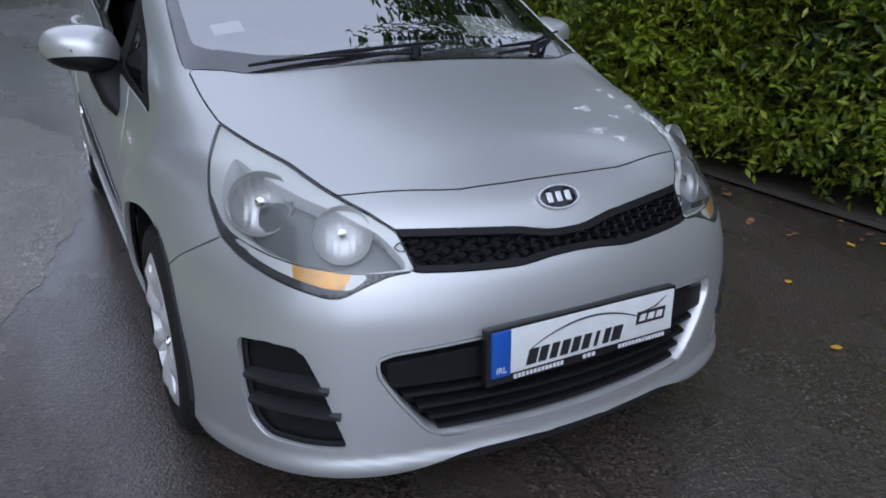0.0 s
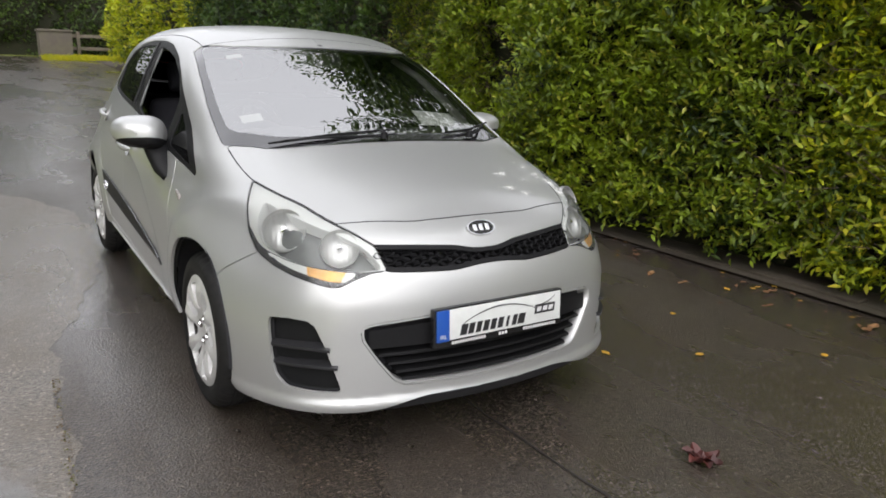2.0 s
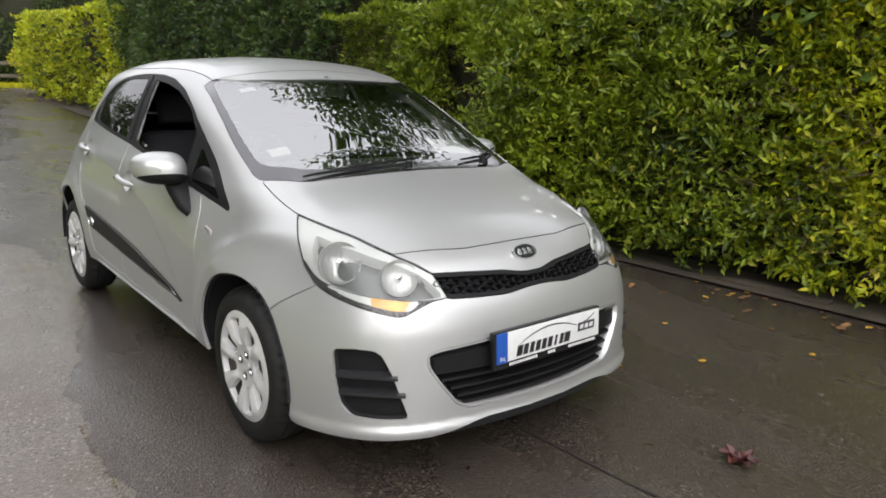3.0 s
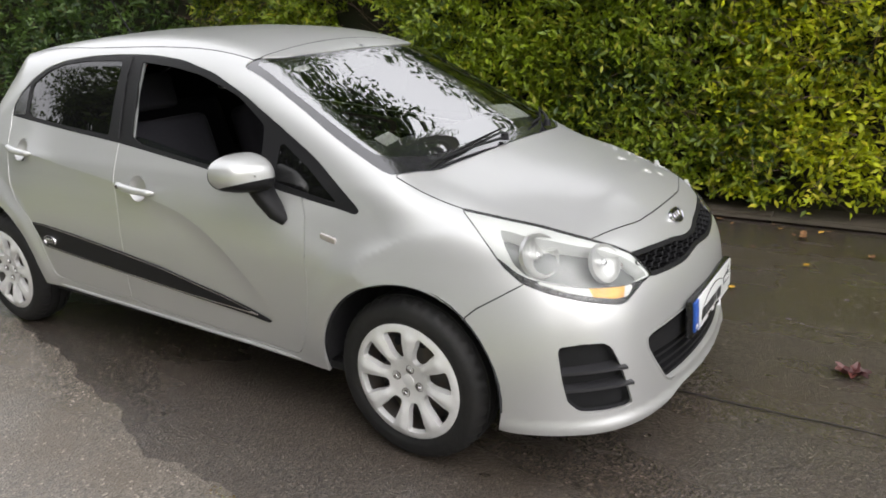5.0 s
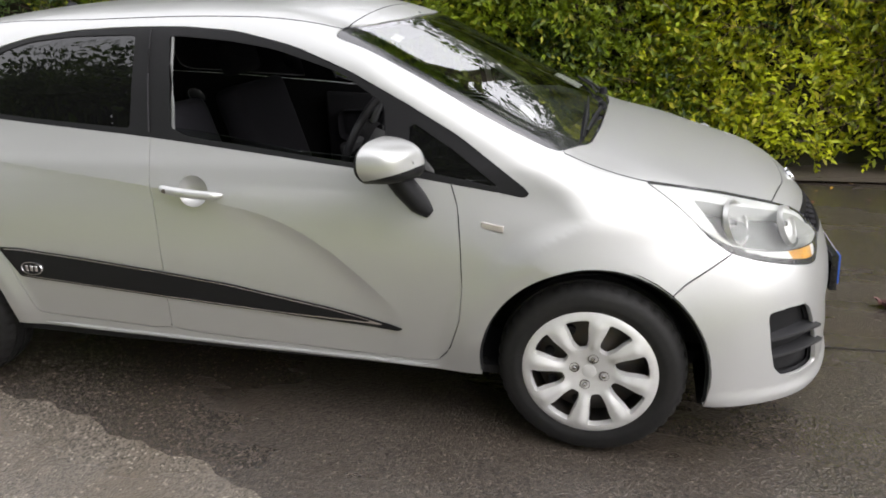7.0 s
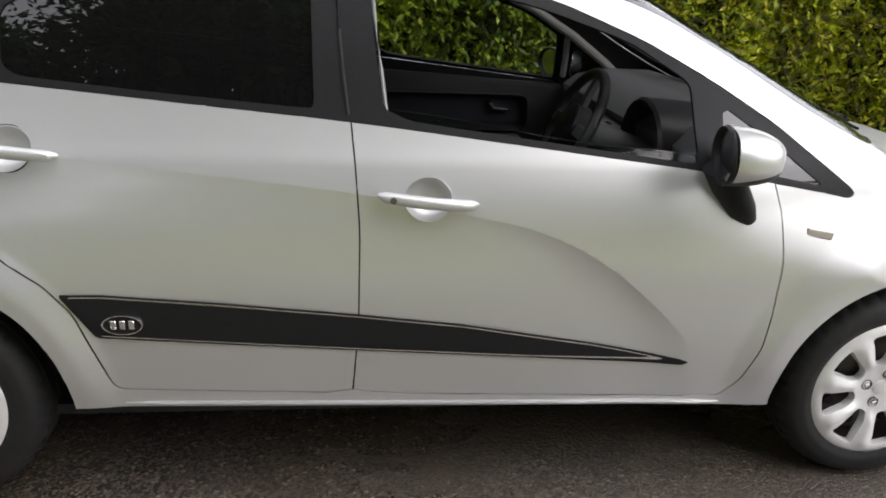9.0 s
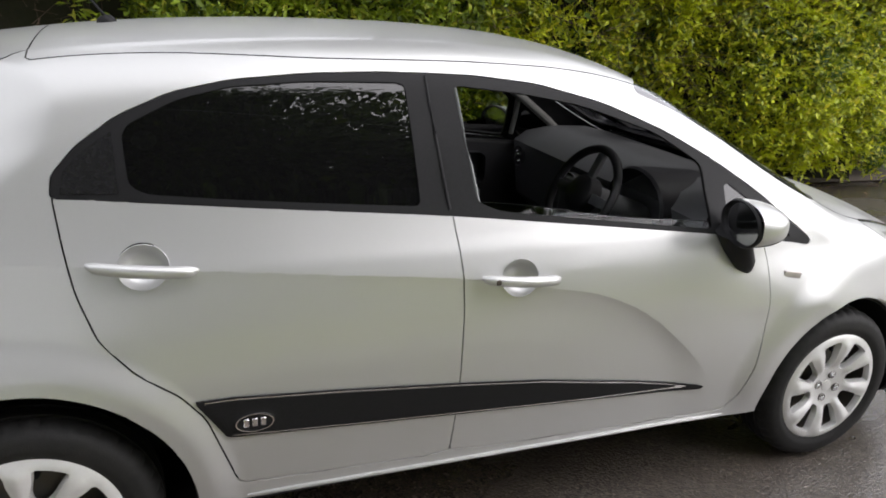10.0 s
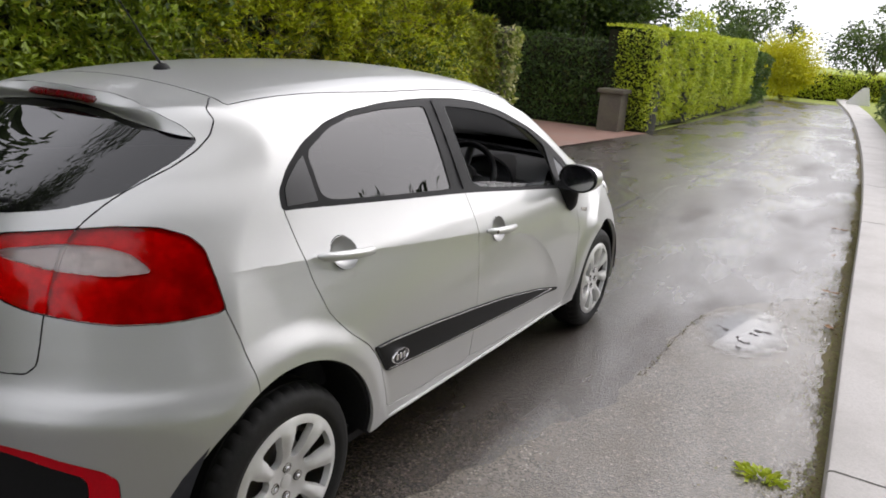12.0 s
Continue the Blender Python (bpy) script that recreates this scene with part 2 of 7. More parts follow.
    nt.links.new(film.outputs["Result"], p.inputs["Coat Weight"])
    p.inputs["Coat Roughness"].default_value, p.inputs["Coat IOR"].default_value = 0.17, 1.7
    return m


ROAD = asphalt("wet_asphalt", (0.022, 0.0175, 0.0145), (0.086, 0.071, 0.057), (0.060, 0.046, 0.034), 0.18)
OLDROAD = asphalt("old_asphalt", (0.064, 0.055, 0.044), (0.188, 0.163, 0.132), (0.120, 0.096, 0.068), 0.22, 0.55)
def film_of_water(name):
    """Clear water film: mirror-like in the middle, gone at the rim, broken by the stones."""
    m = glass(name, (0.97, 0.97, 0.96), 3.2, 0.03)
    nt = m.node_tree
    out = nt.nodes["Material Output"]
    wet = out.inputs["Surface"].links[0].from_socket
    at = node(nt, "ShaderNodeTexCoord").outputs["Object"]
    ball = node(nt, "ShaderNodeTexGradient")
    ball.gradient_type = "SPHERICAL"
    nt.links.new(at, ball.inputs["Vector"])
    tex = node(nt, "ShaderNodeTexNoise", Scale=14.0, Detail=4.0)
    nt.links.new(node(nt, "ShaderNodeNewGeometry").outputs["Position"], tex.inputs["Vector"])
    both = node(nt, "ShaderNodeMath")
    both.operation = "MULTIPLY_ADD"
    nt.links.new(tex.outputs["Fac"], both.inputs[0])
    both.inputs[1].default_value = 0.7
    nt.links.new(ball.outputs["Fac"], both.inputs[2])
    r = node(nt, "ShaderNodeMapRange", From_Min=0.46, From_Max=0.95)
    nt.links.new(both.outputs[0], r.inputs["Value"])
    mix = node(nt, "ShaderNodeMixShader")
    nt.links.new(r.outputs["Result"], mix.inputs[0])
    nt.links.new(node(nt, "ShaderNodeBsdfTransparent").outputs[0], mix.inputs[1])
    nt.links.new(wet, mix.inputs[2])
    nt.links.new(mix.outputs[0], out.inputs["Surface"])
    return m


WATER = film_of_water("standing_water")
WORNPAINT = smeared("worn_mark", (0.42, 0.41, 0.38), 25.0)
TAR = material("tar_joint", (0.026, 0.024, 0.021), 0.5, grain=(30, (0.04, 0.035, 0.03), 0.6))
CONCRETE = material("pavement_concrete", (0.50, 0.475, 0.45), 0.5, grain=(90, (0.36, 0.34, 0.315), 0.6), stain=(2.2, (0.33, 0.31, 0.28), 0.6), bump=0.3, bump_scale=160)
MOSS = material("moss", (0.13, 0.125, 0.040), 0.9, grain=(60, (0.12, 0.13, 0.03), 0.8), stain=(6, (0.05, 0.045, 0.02), 0.7), bump=0.6, bump_scale=150)
SILT = material("kerb_silt", (0.115, 0.095, 0.040), 0.85, grain=(70, (0.16, 0.14, 0.055), 0.8), stain=(7, (0.060, 0.050, 0.028), 0.8), bump=0.6, bump_scale=150)
SOIL = material("soil", (0.055, 0.042, 0.030), 0.9, grain=(40, (0.09, 0.07, 0.05), 0.7), stain=(2, (0.04, 0.035, 0.02), 0.7), bump=0.6, bump_scale=90)
GRASS = material("grass_ground", (0.26, 0.31, 0.05), 0.9, grain=(30, (0.19, 0.25, 0.035), 0.8), stain=(0.8, (0.31, 0.32, 0.07), 0.6), bump=0.6, bump_scale=90)
BRICKDRIVE = material("red_brick_paving", (0.27, 0.155, 0.12), 0.6, grain=(40, (0.20, 0.11, 0.085), 0.7), stain=(1.2, (0.22, 0.16, 0.13), 0.7), bump=0.3, bump_scale=60)
STONE = material("grey_stone", (0.10, 0.085, 0.068), 0.85, grain=(30, (0.13, 0.11, 0.085), 0.8), stain=(4, (0.14, 0.13, 0.08), 0.6), bump=0.6, bump_scale=40)
BARK = material("bark", (0.09, 0.07, 0.05), 0.9, grain=(25, (0.05, 0.04, 0.03), 0.8), stain=(4, (0.10, 0.11, 0.06), 0.5), bump=0.8, bump_scale=40)
TIMBER = material("fence_timber", (0.16, 0.13, 0.10), 0.8, grain=(40, (0.09, 0.07, 0.05), 0.7), stain=(3, (0.13, 0.13, 0.09), 0.5))
TWIG = material("brown_twigs", (0.10, 0.065, 0.04), 0.85, grain=(50, (0.06, 0.04, 0.03), 0.6))
RENDERWHITE = material("white_render", (0.75, 0.75, 0.72), 0.8, grain=(10, (0.65, 0.65, 0.62), 0.5), stain=(0.7, (0.6, 0.6, 0.57), 0.5))
REDLEAF = material("red_dead_leaf", (0.065, 0.014, 0.012), 0.5, grain=(60, (0.08, 0.02, 0.015), 0.7), vary=0.4)
BROWNLEAF = material("brown_dead_leaf", (0.20, 0.10, 0.035), 0.7, grain=(60, (0.12, 0.06, 0.03), 0.7), vary=0.5)
SODDENLEAF = material("sodden_leaf", (0.030, 0.020, 0.014), 0.4, grain=(60, (0.05, 0.03, 0.018), 0.7), vary=0.4)
YELLOWLEAF = material("yellow_fallen_leaf", (0.55, 0.32, 0.03), 0.6, grain=(60, (0.4, 0.22, 0.03), 0.6))
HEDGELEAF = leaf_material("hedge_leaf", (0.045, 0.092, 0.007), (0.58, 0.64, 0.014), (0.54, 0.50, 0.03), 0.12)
# the hedge leaf again, darkened in colour for the shaded stretch
HEDGESHADY = leaf_material("shady_hedge_leaf", (0.022, 0.052, 0.006), (0.26, 0.35, 0.012), (0.36, 0.37, 0.03), 0.10)
DIRTFLAKE = leaf_material("kerb_dirt_flake", (0.10, 0.082, 0.040), (0.21, 0.175, 0.080), (0.20, 0.21, 0.06), 0.25, 0.9)
HEDGEDARK = leaf_material("dark_hedge_leaf", (0.022, 0.050, 0.014), (0.105, 0.18, 0.03), (0.12, 0.13, 0.03), 0.06)
# near-black, the shade within a hedge put into a colour
HEDGECORE = material("hedge_inner_shade", (0.022, 0.022, 0.010), 0.9, grain=(18, (0.035, 0.028, 0.015), 0.7), stain=(3, (0.018, 0.026, 0.008), 0.7), bump=0.8, bump_scale=20)
HEDGEBRIGHT = leaf_material("clipped_hedge_leaf", (0.25, 0.34, 0.018), (0.56, 0.64, 0.035), (0.55, 0.57, 0.05), 0.10)
YELLOWTREE = leaf_material("golden_leaf", (0.42, 0.43, 0.010), (0.62, 0.58, 0.012), (0.45, 0.47, 0.02), 0.1)
TREELEAF = leaf_material("tree_leaf", (0.018, 0.036, 0.009), (0.085, 0.14, 0.02), (0.12, 0.16, 0.02), 0.06)
IVYLEAF = leaf_material("variegated_ivy_leaf", (0.10, 0.15, 0.02), (0.36, 0.40, 0.08), (0.52, 0.50, 0.22), 0.3)
CONIFER = leaf_material("conifer_spray", (0.07, 0.10, 0.012), (0.30, 0.34, 0.02), (0.24, 0.17, 0.03), 0.1)
WEED = leaf_material("weed_leaf", (0.07, 0.075, 0.018), (0.24, 0.24, 0.04), (0.17, 0.11, 0.045), 0.5)

# ---- tools ----
def bm_box(x0, x1, y0, y1, z0, z1, bevel=0.0, segments=2):
    bm = bmesh.new()
    bmesh.ops.create_cube(bm, size=1, matrix=Matrix.LocRotScale(((x0 + x1) / 2, (y0 + y1) / 2, (z0 + z1) / 2), None, (x1 - x0, y1 - y0, z1 - z0)))
    if bevel:
        bmesh.ops.bevel(bm, geom=bm.edges[:], offset=bevel, segments=segments, affect="EDGES", profile=0.6)
    return bm


def bm_lathe(profile, axis_pose, steps=32, closed=False):
    """A turned body: profile of (radius, along) about the local z axis."""
    bm = bmesh.new()
    rings = []
    for i in range(steps):
        a = 2 * math.pi * i / steps
        rings.append([bm.verts.new(axis_pose @ Vector((r * math.cos(a), r * math.sin(a), h))) for r, h in profile])
    n = len(profile)
    for i in range(steps):
        a, b = rings[i], rings[(i + 1) % steps]
        for j in range(n if closed else n - 1):
            k = (j + 1) % n
            if profile[j][0] < 1e-6:
                bm.faces.new((a[j], a[k], b[k])) if profile[k][0] > 1e-6 else None
            elif profile[k][0] < 1e-6:
                bm.faces.new((a[j], a[k], b[j]))
            else:
                bm.faces.new((a[j], a[k], b[k], b[j]))
    bmesh.ops.recalc_face_normals(bm, faces=bm.faces[:])
    return bm


def bm_tube(points, radii, sides=8, flat=1.0):
    """A tapered tube along points, with closed ends."""
    bm = bmesh.new()
    rings = []
    pts = [Vector(p) for p in points]
    for i, p in enumerate(pts):
        d = (pts[min(i + 1, len(pts) - 1)] - pts[max(i - 1, 0)]).normalized()
        u = d.cross(Vector((0, 0, 1)) if abs(d.z) < 0.9 else Vector((1, 0, 0))).normalized()
        v = d.cross(u)
        r = radii[i] if isinstance(radii, (list, tuple)) else radii
        rings.append([bm.verts.new(p + u * (r * math.cos(2 * math.pi * k / sides)) + v * (r * flat * math.sin(2 * math.pi * k / sides))) for k in range(sides)])
    for a, b in zip(rings, rings[1:]):
        for k in range(sides):
            bm.faces.new((a[k], a[(k + 1) % sides], b[(k + 1) % sides], b[k]))
    bm.faces.new(rings[0][::-1])
    bm.faces.new(rings[-1])
    bmesh.ops.recalc_face_normals(bm, faces=bm.faces[:])
    return bm


def bm_join(*bms):
    out = bmesh.new()
    for b in bms:
        me = bpy.data.meshes.new("tmp")
        b.to_mesh(me)
        out.from_mesh(me)
        b.free()
        bpy.data.meshes.remove(me)
    return out


def part(name, bm, mat, parent=None, label="", smooth=True):
    me = bpy.data.meshes.new(name)
    bm.to_mesh(me)
    bm.free()
    me.materials.append(mat)
    ob = new(name, me)
    if smooth:
        for p in me.polygons:
            p.use_smooth = True
        me.set_sharp_from_angle(angle=radians(38))
    if parent:
        ob.parent = parent
    return tagged(ob, label)


def mesh_object(name, verts, faces, mat, parent=None, label="", smooth=False):
    """A mesh object from arrays of places and triangles."""
    me = bpy.data.meshes.new(name)
    verts, faces = np.asarray(verts, np.float32), np.asarray(faces, np.int32)
    me.vertices.add(len(verts))
    me.vertices.foreach_set("co", verts.ravel())
    k = faces.shape[1]
    me.loops.add(faces.size)
    me.loops.foreach_set("vertex_index", faces.ravel())
    me.polygons.add(len(faces))
    me.polygons.foreach_set("loop_start", np.arange(0, faces.size, k, dtype=np.int32))
    me.update(calc_edges=True)
    me.materials.append(mat)
    if smooth:
        me.polygons.foreach_set("use_smooth", np.ones(len(faces), bool))
    ob = new(name, me)
    if parent:
        ob.parent = parent
    return tagged(ob, label)


def empty(name, label, category, group="", kind=""):
    return tagged(new(name), label, category, group, kind)


RNG = np.random.default_rng(7)


def unit(v):
    return v / np.maximum(np.linalg.norm(v, axis=-1, keepdims=True), 1e-9)


def leaves(name, mat, base, axis, size, parent=None, slim=0.45, fold=0.12, label="", face=None):
    """Many small folded leaves: where each starts, which way it points, how long it is."""
    n = len(base)
    axis = unit(np.asarray(axis, float))
    side = unit(np.cross(axis, RNG.normal(size=(n, 3)) + (0 if face is None else np.asarray(face) * 2.2)))
    up = np.cross(side, axis)
    L = np.broadcast_to(np.asarray(size, float), (n,))[:, None]
    v = np.stack([base, base + axis * L * 0.45 + side * L * slim * 0.5 + up * L * fold, base + axis * L, base + axis * L * 0.45 - side * L * slim * 0.5 + up * L * fold], 1).reshape(-1, 3)
    i = np.arange(n)[:, None] * 4
    f = np.concatenate([i + [0, 1, 2], i + [0, 2, 3]], 1).reshape(-1, 3)
    return mesh_object(name, v, f, mat, parent, label)


def lumps(p, scale, seed=0):
    """Smooth bumps in -1..1 from a few crossed waves, for uneven outlines."""
    r = np.random.default_rng(seed)
    out = 0
    for k in range(7):
        d = unit(r.normal(size=3)) * scale * (0.6 + 1.1 * k / 3)
        out = out + np.sin(p @ d + r.uniform(0, 6.28)) / (1 + 0.35 * k)
    return out / 3.2


def sprigs(base, axis, per, reach, rng):
    """Leaves along short shoots: for each shoot, where its leaves start and which way they point."""
    n = len(base)
    axis = unit(axis)
    t = (np.arange(per) + .5) / per
    side = unit(np.cross(axis, rng.normal(size=(n, 3))))
    sign = np.where(np.arange(per) % 2, 1.0, -1.0)
    at = base[:, None] + axis[:, None] * (t[None, :, None] * reach) + [0, 0, -.25 * reach] * (t ** 2)[None, :, None]
    way = axis[:, None] * .75 + side[:, None] * sign[None, :, None] * .8 + rng.normal(0, .25, (n, per, 3))
    return at.reshape(-1, 3), way.reshape(-1, 3)

# ---- the car's outer skin, as a smooth closed form: x across, y along (nose at -y), z up ----
def curve(pts):
    """Monotone cubic through (x, y) pairs, flat beyond both ends."""
    px, py = np.array([p[0] for p in pts], float), np.array([p[1] for p in pts], float)
    h = np.diff(px)
    d = np.diff(py) / h
    m = np.zeros(len(px))
    m[0], m[-1] = d[0], d[-1]
    for i in range(1, len(px) - 1):
        if d[i - 1] * d[i] > 0:
            w1, w2 = 2 * h[i] + h[i - 1], h[i] + 2 * h[i - 1]
            m[i] = (w1 + w2) / (w1 / d[i - 1] + w2 / d[i])

    def f(x):
        x = np.clip(np.asarray(x, float), px[0], px[-1])
        i = np.clip(np.searchsorted(px, x) - 1, 0, len(px) - 2)
        t = (x - px[i]) / h[i]
        return py[i] * (1 + 2 * t) * (1 - t) ** 2 + h[i] * m[i] * t * (1 - t) ** 2 + py[i + 1] * t * t * (3 - 2 * t) + h[i] * m[i + 1] * t * t * (t - 1)
    return f


def ramp(x, a, b):
    t = np.clip((x - a) / (b - a), 0, 1)
    return t * t * (3 - 2 * t)


def smax(a, b, k):
    return np.maximum(a, b) + np.maximum(k - np.abs(a - b), 0) ** 2 / (4 * k)


FRONT_AXLE, REAR_AXLE, AXLE_Z = -1.19, 1.38, 0.305
SIDE = curve([(.10, .70), (.18, .765), (.24, .795), (.34, .806), (.5, .815), (.65, .818), (.76, .814), (.85, .80), (.92, .777), (.97, .752), (1.02, .728), (1.2, .65), (1.37, .563), (1.5, .49)])
TOP = curve([(-2.1, .62), (-1.95, .70), (-1.83, .785), (-1.7, .845), (-1.5, .905), (-1.3, .952), (-1.17, .985), (-1.0, 1.08), (-.8, 1.19), (-.6, 1.293), (-.4, 1.385), (-.2, 1.435), (0, 1.458), (.3, 1.470), (.6, 1.468), (.9, 1.456), (1.14, 1.438), (1.4, 1.405), (1.6, 1.368), (1.8, 1.32)])
CROWN = curve([(-1.8, .22), (-1.6, .2), (-1.36, .12), (-1.1, .10), (-.9, .15), (-.4, .18), (0, .14), (.6, .13), (1.4, .16), (1.8, .2)])
NOSE = curve([(.1, -1.93), (.2, -1.985), (.232, -1.997), (.265, -1.984), (.32, -1.984), (.45, -1.978), (.55, -1.967), (.62, -1.945), (.67, -1.915), (.72, -1.872), (.76, -1.838), (.8, -1.79), (.86, -1.68), (1.0, -1.35)])
TAIL = curve([(.15, 1.98), (.25, 2.03), (.4, 2.05), (.55, 2.055), (.64, 2.062), (.68, 2.045), (.72, 2.015), (.80, 1.99), (.9, 1.965), (1.0, 1.935), (1.1, 1.89), (1.2, 1.80), (1.3, 1.69), (1.345, 1.64), (1.40, 1.56), (1.47, 1.4)])
TAILQ = curve([(.3, .45), (.6, .55), (.9, 1.0), (1.28, 3.2), (1.4, 4)])
CREASE = curve([(-.72, .30), (-.59, .44), (-.55, .49), (-.465, .574), (-.34, .675), (-.24, .735), (-.11, .785), (.02, .811), (.3, .862), (.63, .898), (.96, .93), (1.25, .952), (1.53, .968), (1.7, .975)])


def body(x, y, z):
    w = np.abs(x)
    W = SIDE(z) - .06 * ramp(-y, .45, 1.1) * ramp(z, .66, .87) - .04 * ramp(y, .7, 1.6) * ramp(z, .6, .9) - .02 * ramp(y, 1.0, 1.9)
    for yc, r0 in ((FRONT_AXLE, .385), (REAR_AXLE, .41)):
        r = np.hypot(y - yc, z - AXLE_Z)
        W = W + .022 * ramp(-r, -.50, -r0) * ramp(z, .2, .4)
    below = np.clip(CREASE(y) - z, 0, None)               # pressed-in flank under the crease
    W = W - .27 * below * np.exp(-below / .10) * ramp(y, -.62, -.40) * (1 - ramp(y, 1.35, 1.62))
    k = ramp(w, .585, .68) * ramp(-y, .50, .85) * (1 - ramp(-y, 1.4, 1.6))
    top = TOP(y) * (1 - k) + k * (TOP(y - .2) + TOP(y - .1) + TOP(y) + TOP(y + .1) + TOP(y + .2)) / 5     # the wing flows into the pillar
    f = smax(w - W, z - (top - CROWN(y) * w * w), .10 + .10 * ramp(-y, .9, 1.3))
    f = smax(f, NOSE(z) + .28 * w * w + (1.6 + 3.25 * (z - .5 + np.sqrt((z - .5) ** 2 + .006))) * w ** 8 - y, .03)
    f = smax(f, y - (TAIL(z) - .25 * w * w - TAILQ(z) * w ** 4), .05 - .035 * ramp(z, 1.2, 1.3))
    return smax(f, .17 - z, .03)


def slope(p):
    h = 1e-4
    g = np.stack([body(p[:, 0] + h, p[:, 1], p[:, 2]) - body(p[:, 0] - h, p[:, 1], p[:, 2]), body(p[:, 0], p[:, 1] + h, p[:, 2]) - body(p[:, 0], p[:, 1] - h, p[:, 2]), body(p[:, 0], p[:, 1], p[:, 2] + h) - body(p[:, 0], p[:, 1], p[:, 2] - h)], 1) / (2 * h)
    return g


def settle(p, rounds=3):
    """Moves places onto the skin."""
    for _ in range(rounds):
        g = slope(p)
        p = p - g * (body(p[:, 0], p[:, 1], p[:, 2]) / np.maximum((g * g).sum(1), 0.05))[:, None]
    return p


def half_skin(step):
    """The right half (x <= 0) as triangles: a box's surface drawn in onto the skin along lines from a spine."""
    X, Y, Z = (-.95, 0), (-2.15, 2.2), (.08, 1.60)
    nx, ny, nz = (int(round((b - a) / step)) for a, b in (X, Y, Z))
    gx, gy, gz = np.linspace(*X, nx + 1), np.linspace(*Y, ny + 1), np.linspace(*Z, nz + 1)
    verts, tris, index = [], [], {}

    def vert(i, j, k):
        key = (i, j, k)
        if key not in index:
            index[key] = len(verts)
            verts.append((gx[i], gy[j], gz[k]))
        return index[key]

    def sheet(quads):
        for a, b, c, d in quads:
            tris.append((a, b, c))
            tris.append((a, c, d))
    sheet((vert(0, j, k), vert(0, j, k + 1), vert(0, j + 1, k + 1), vert(0, j + 1, k)) for j in range(ny) for k in range(nz))
    sheet((vert(i, j, nz), vert(i + 1, j, nz), vert(i + 1, j + 1, nz), vert(i, j + 1, nz)) for i in range(nx) for j in range(ny))
    sheet((vert(i, j, 0), vert(i, j + 1, 0), vert(i + 1, j + 1, 0), vert(i + 1, j, 0)) for i in range(nx) for j in range(ny))
    sheet((vert(i, 0, k), vert(i + 1, 0, k), vert(i + 1, 0, k + 1), vert(i, 0, k + 1)) for i in range(nx) for k in range(nz))
    sheet((vert(i, ny, k), vert(i, ny, k + 1), vert(i + 1, ny, k + 1), vert(i + 1, ny, k)) for i in range(nx) for k in range(nz))
    p = np.array(verts)
    s = np.stack([p[:, 0] * 0, p[:, 1] * .62, p[:, 2] * 0 + .58 + .1 * np.cos(p[:, 1] * .7)], 1)
    lo, hi = np.zeros(len(p)), np.ones(len(p))
    for _ in range(34):
        mid = (lo + hi) / 2
        q = s + (p - s) * mid[:, None]
        inside = body(q[:, 0], q[:, 1], q[:, 2]) < 0
        lo, hi = np.where(inside, mid, lo), np.where(inside, hi, mid)
    q, t = s + (p - s) * lo[:, None], np.array(tris)
    n = np.cross(q[t[:, 1]] - q[t[:, 0]], q[t[:, 2]] - q[t[:, 0]])
    wrong = (n * slope(q[t].mean(1))).sum(1) < 0
    t[wrong] = t[wrong][:, ::-1]
    return q, t


def distance(poly, u, v, rounds=1):
    """Signed distance (inside: minus) to a closed outline whose corners are cut round."""
    pts = np.array(poly, float)
    for _ in range(rounds):
        nxt = np.roll(pts, -1, 0)
        pts = np.stack([pts * .88 + nxt * .12, pts * .12 + nxt * .88], 1).reshape(-1, 2)
    best, wind = np.full(len(u), 9e9), np.zeros(len(u), bool)
    for (ax, ay), (bx, by) in zip(pts, np.roll(pts, -1, 0)):
        ex, ey = bx - ax, by - ay
        t = np.clip(((u - ax) * ex + (v - ay) * ey) / max(ex * ex + ey * ey, 1e-12), 0, 1)
        best = np.minimum(best, (u - ax - t * ex) ** 2 + (v - ay - t * ey) ** 2)
        if ay != by:
            wind ^= ((ay > v) != (by > v)) & (u < (bx - ax) * (v - ay) / (by - ay) + ax)
    return np.where(wind, -1, 1) * np.sqrt(best)


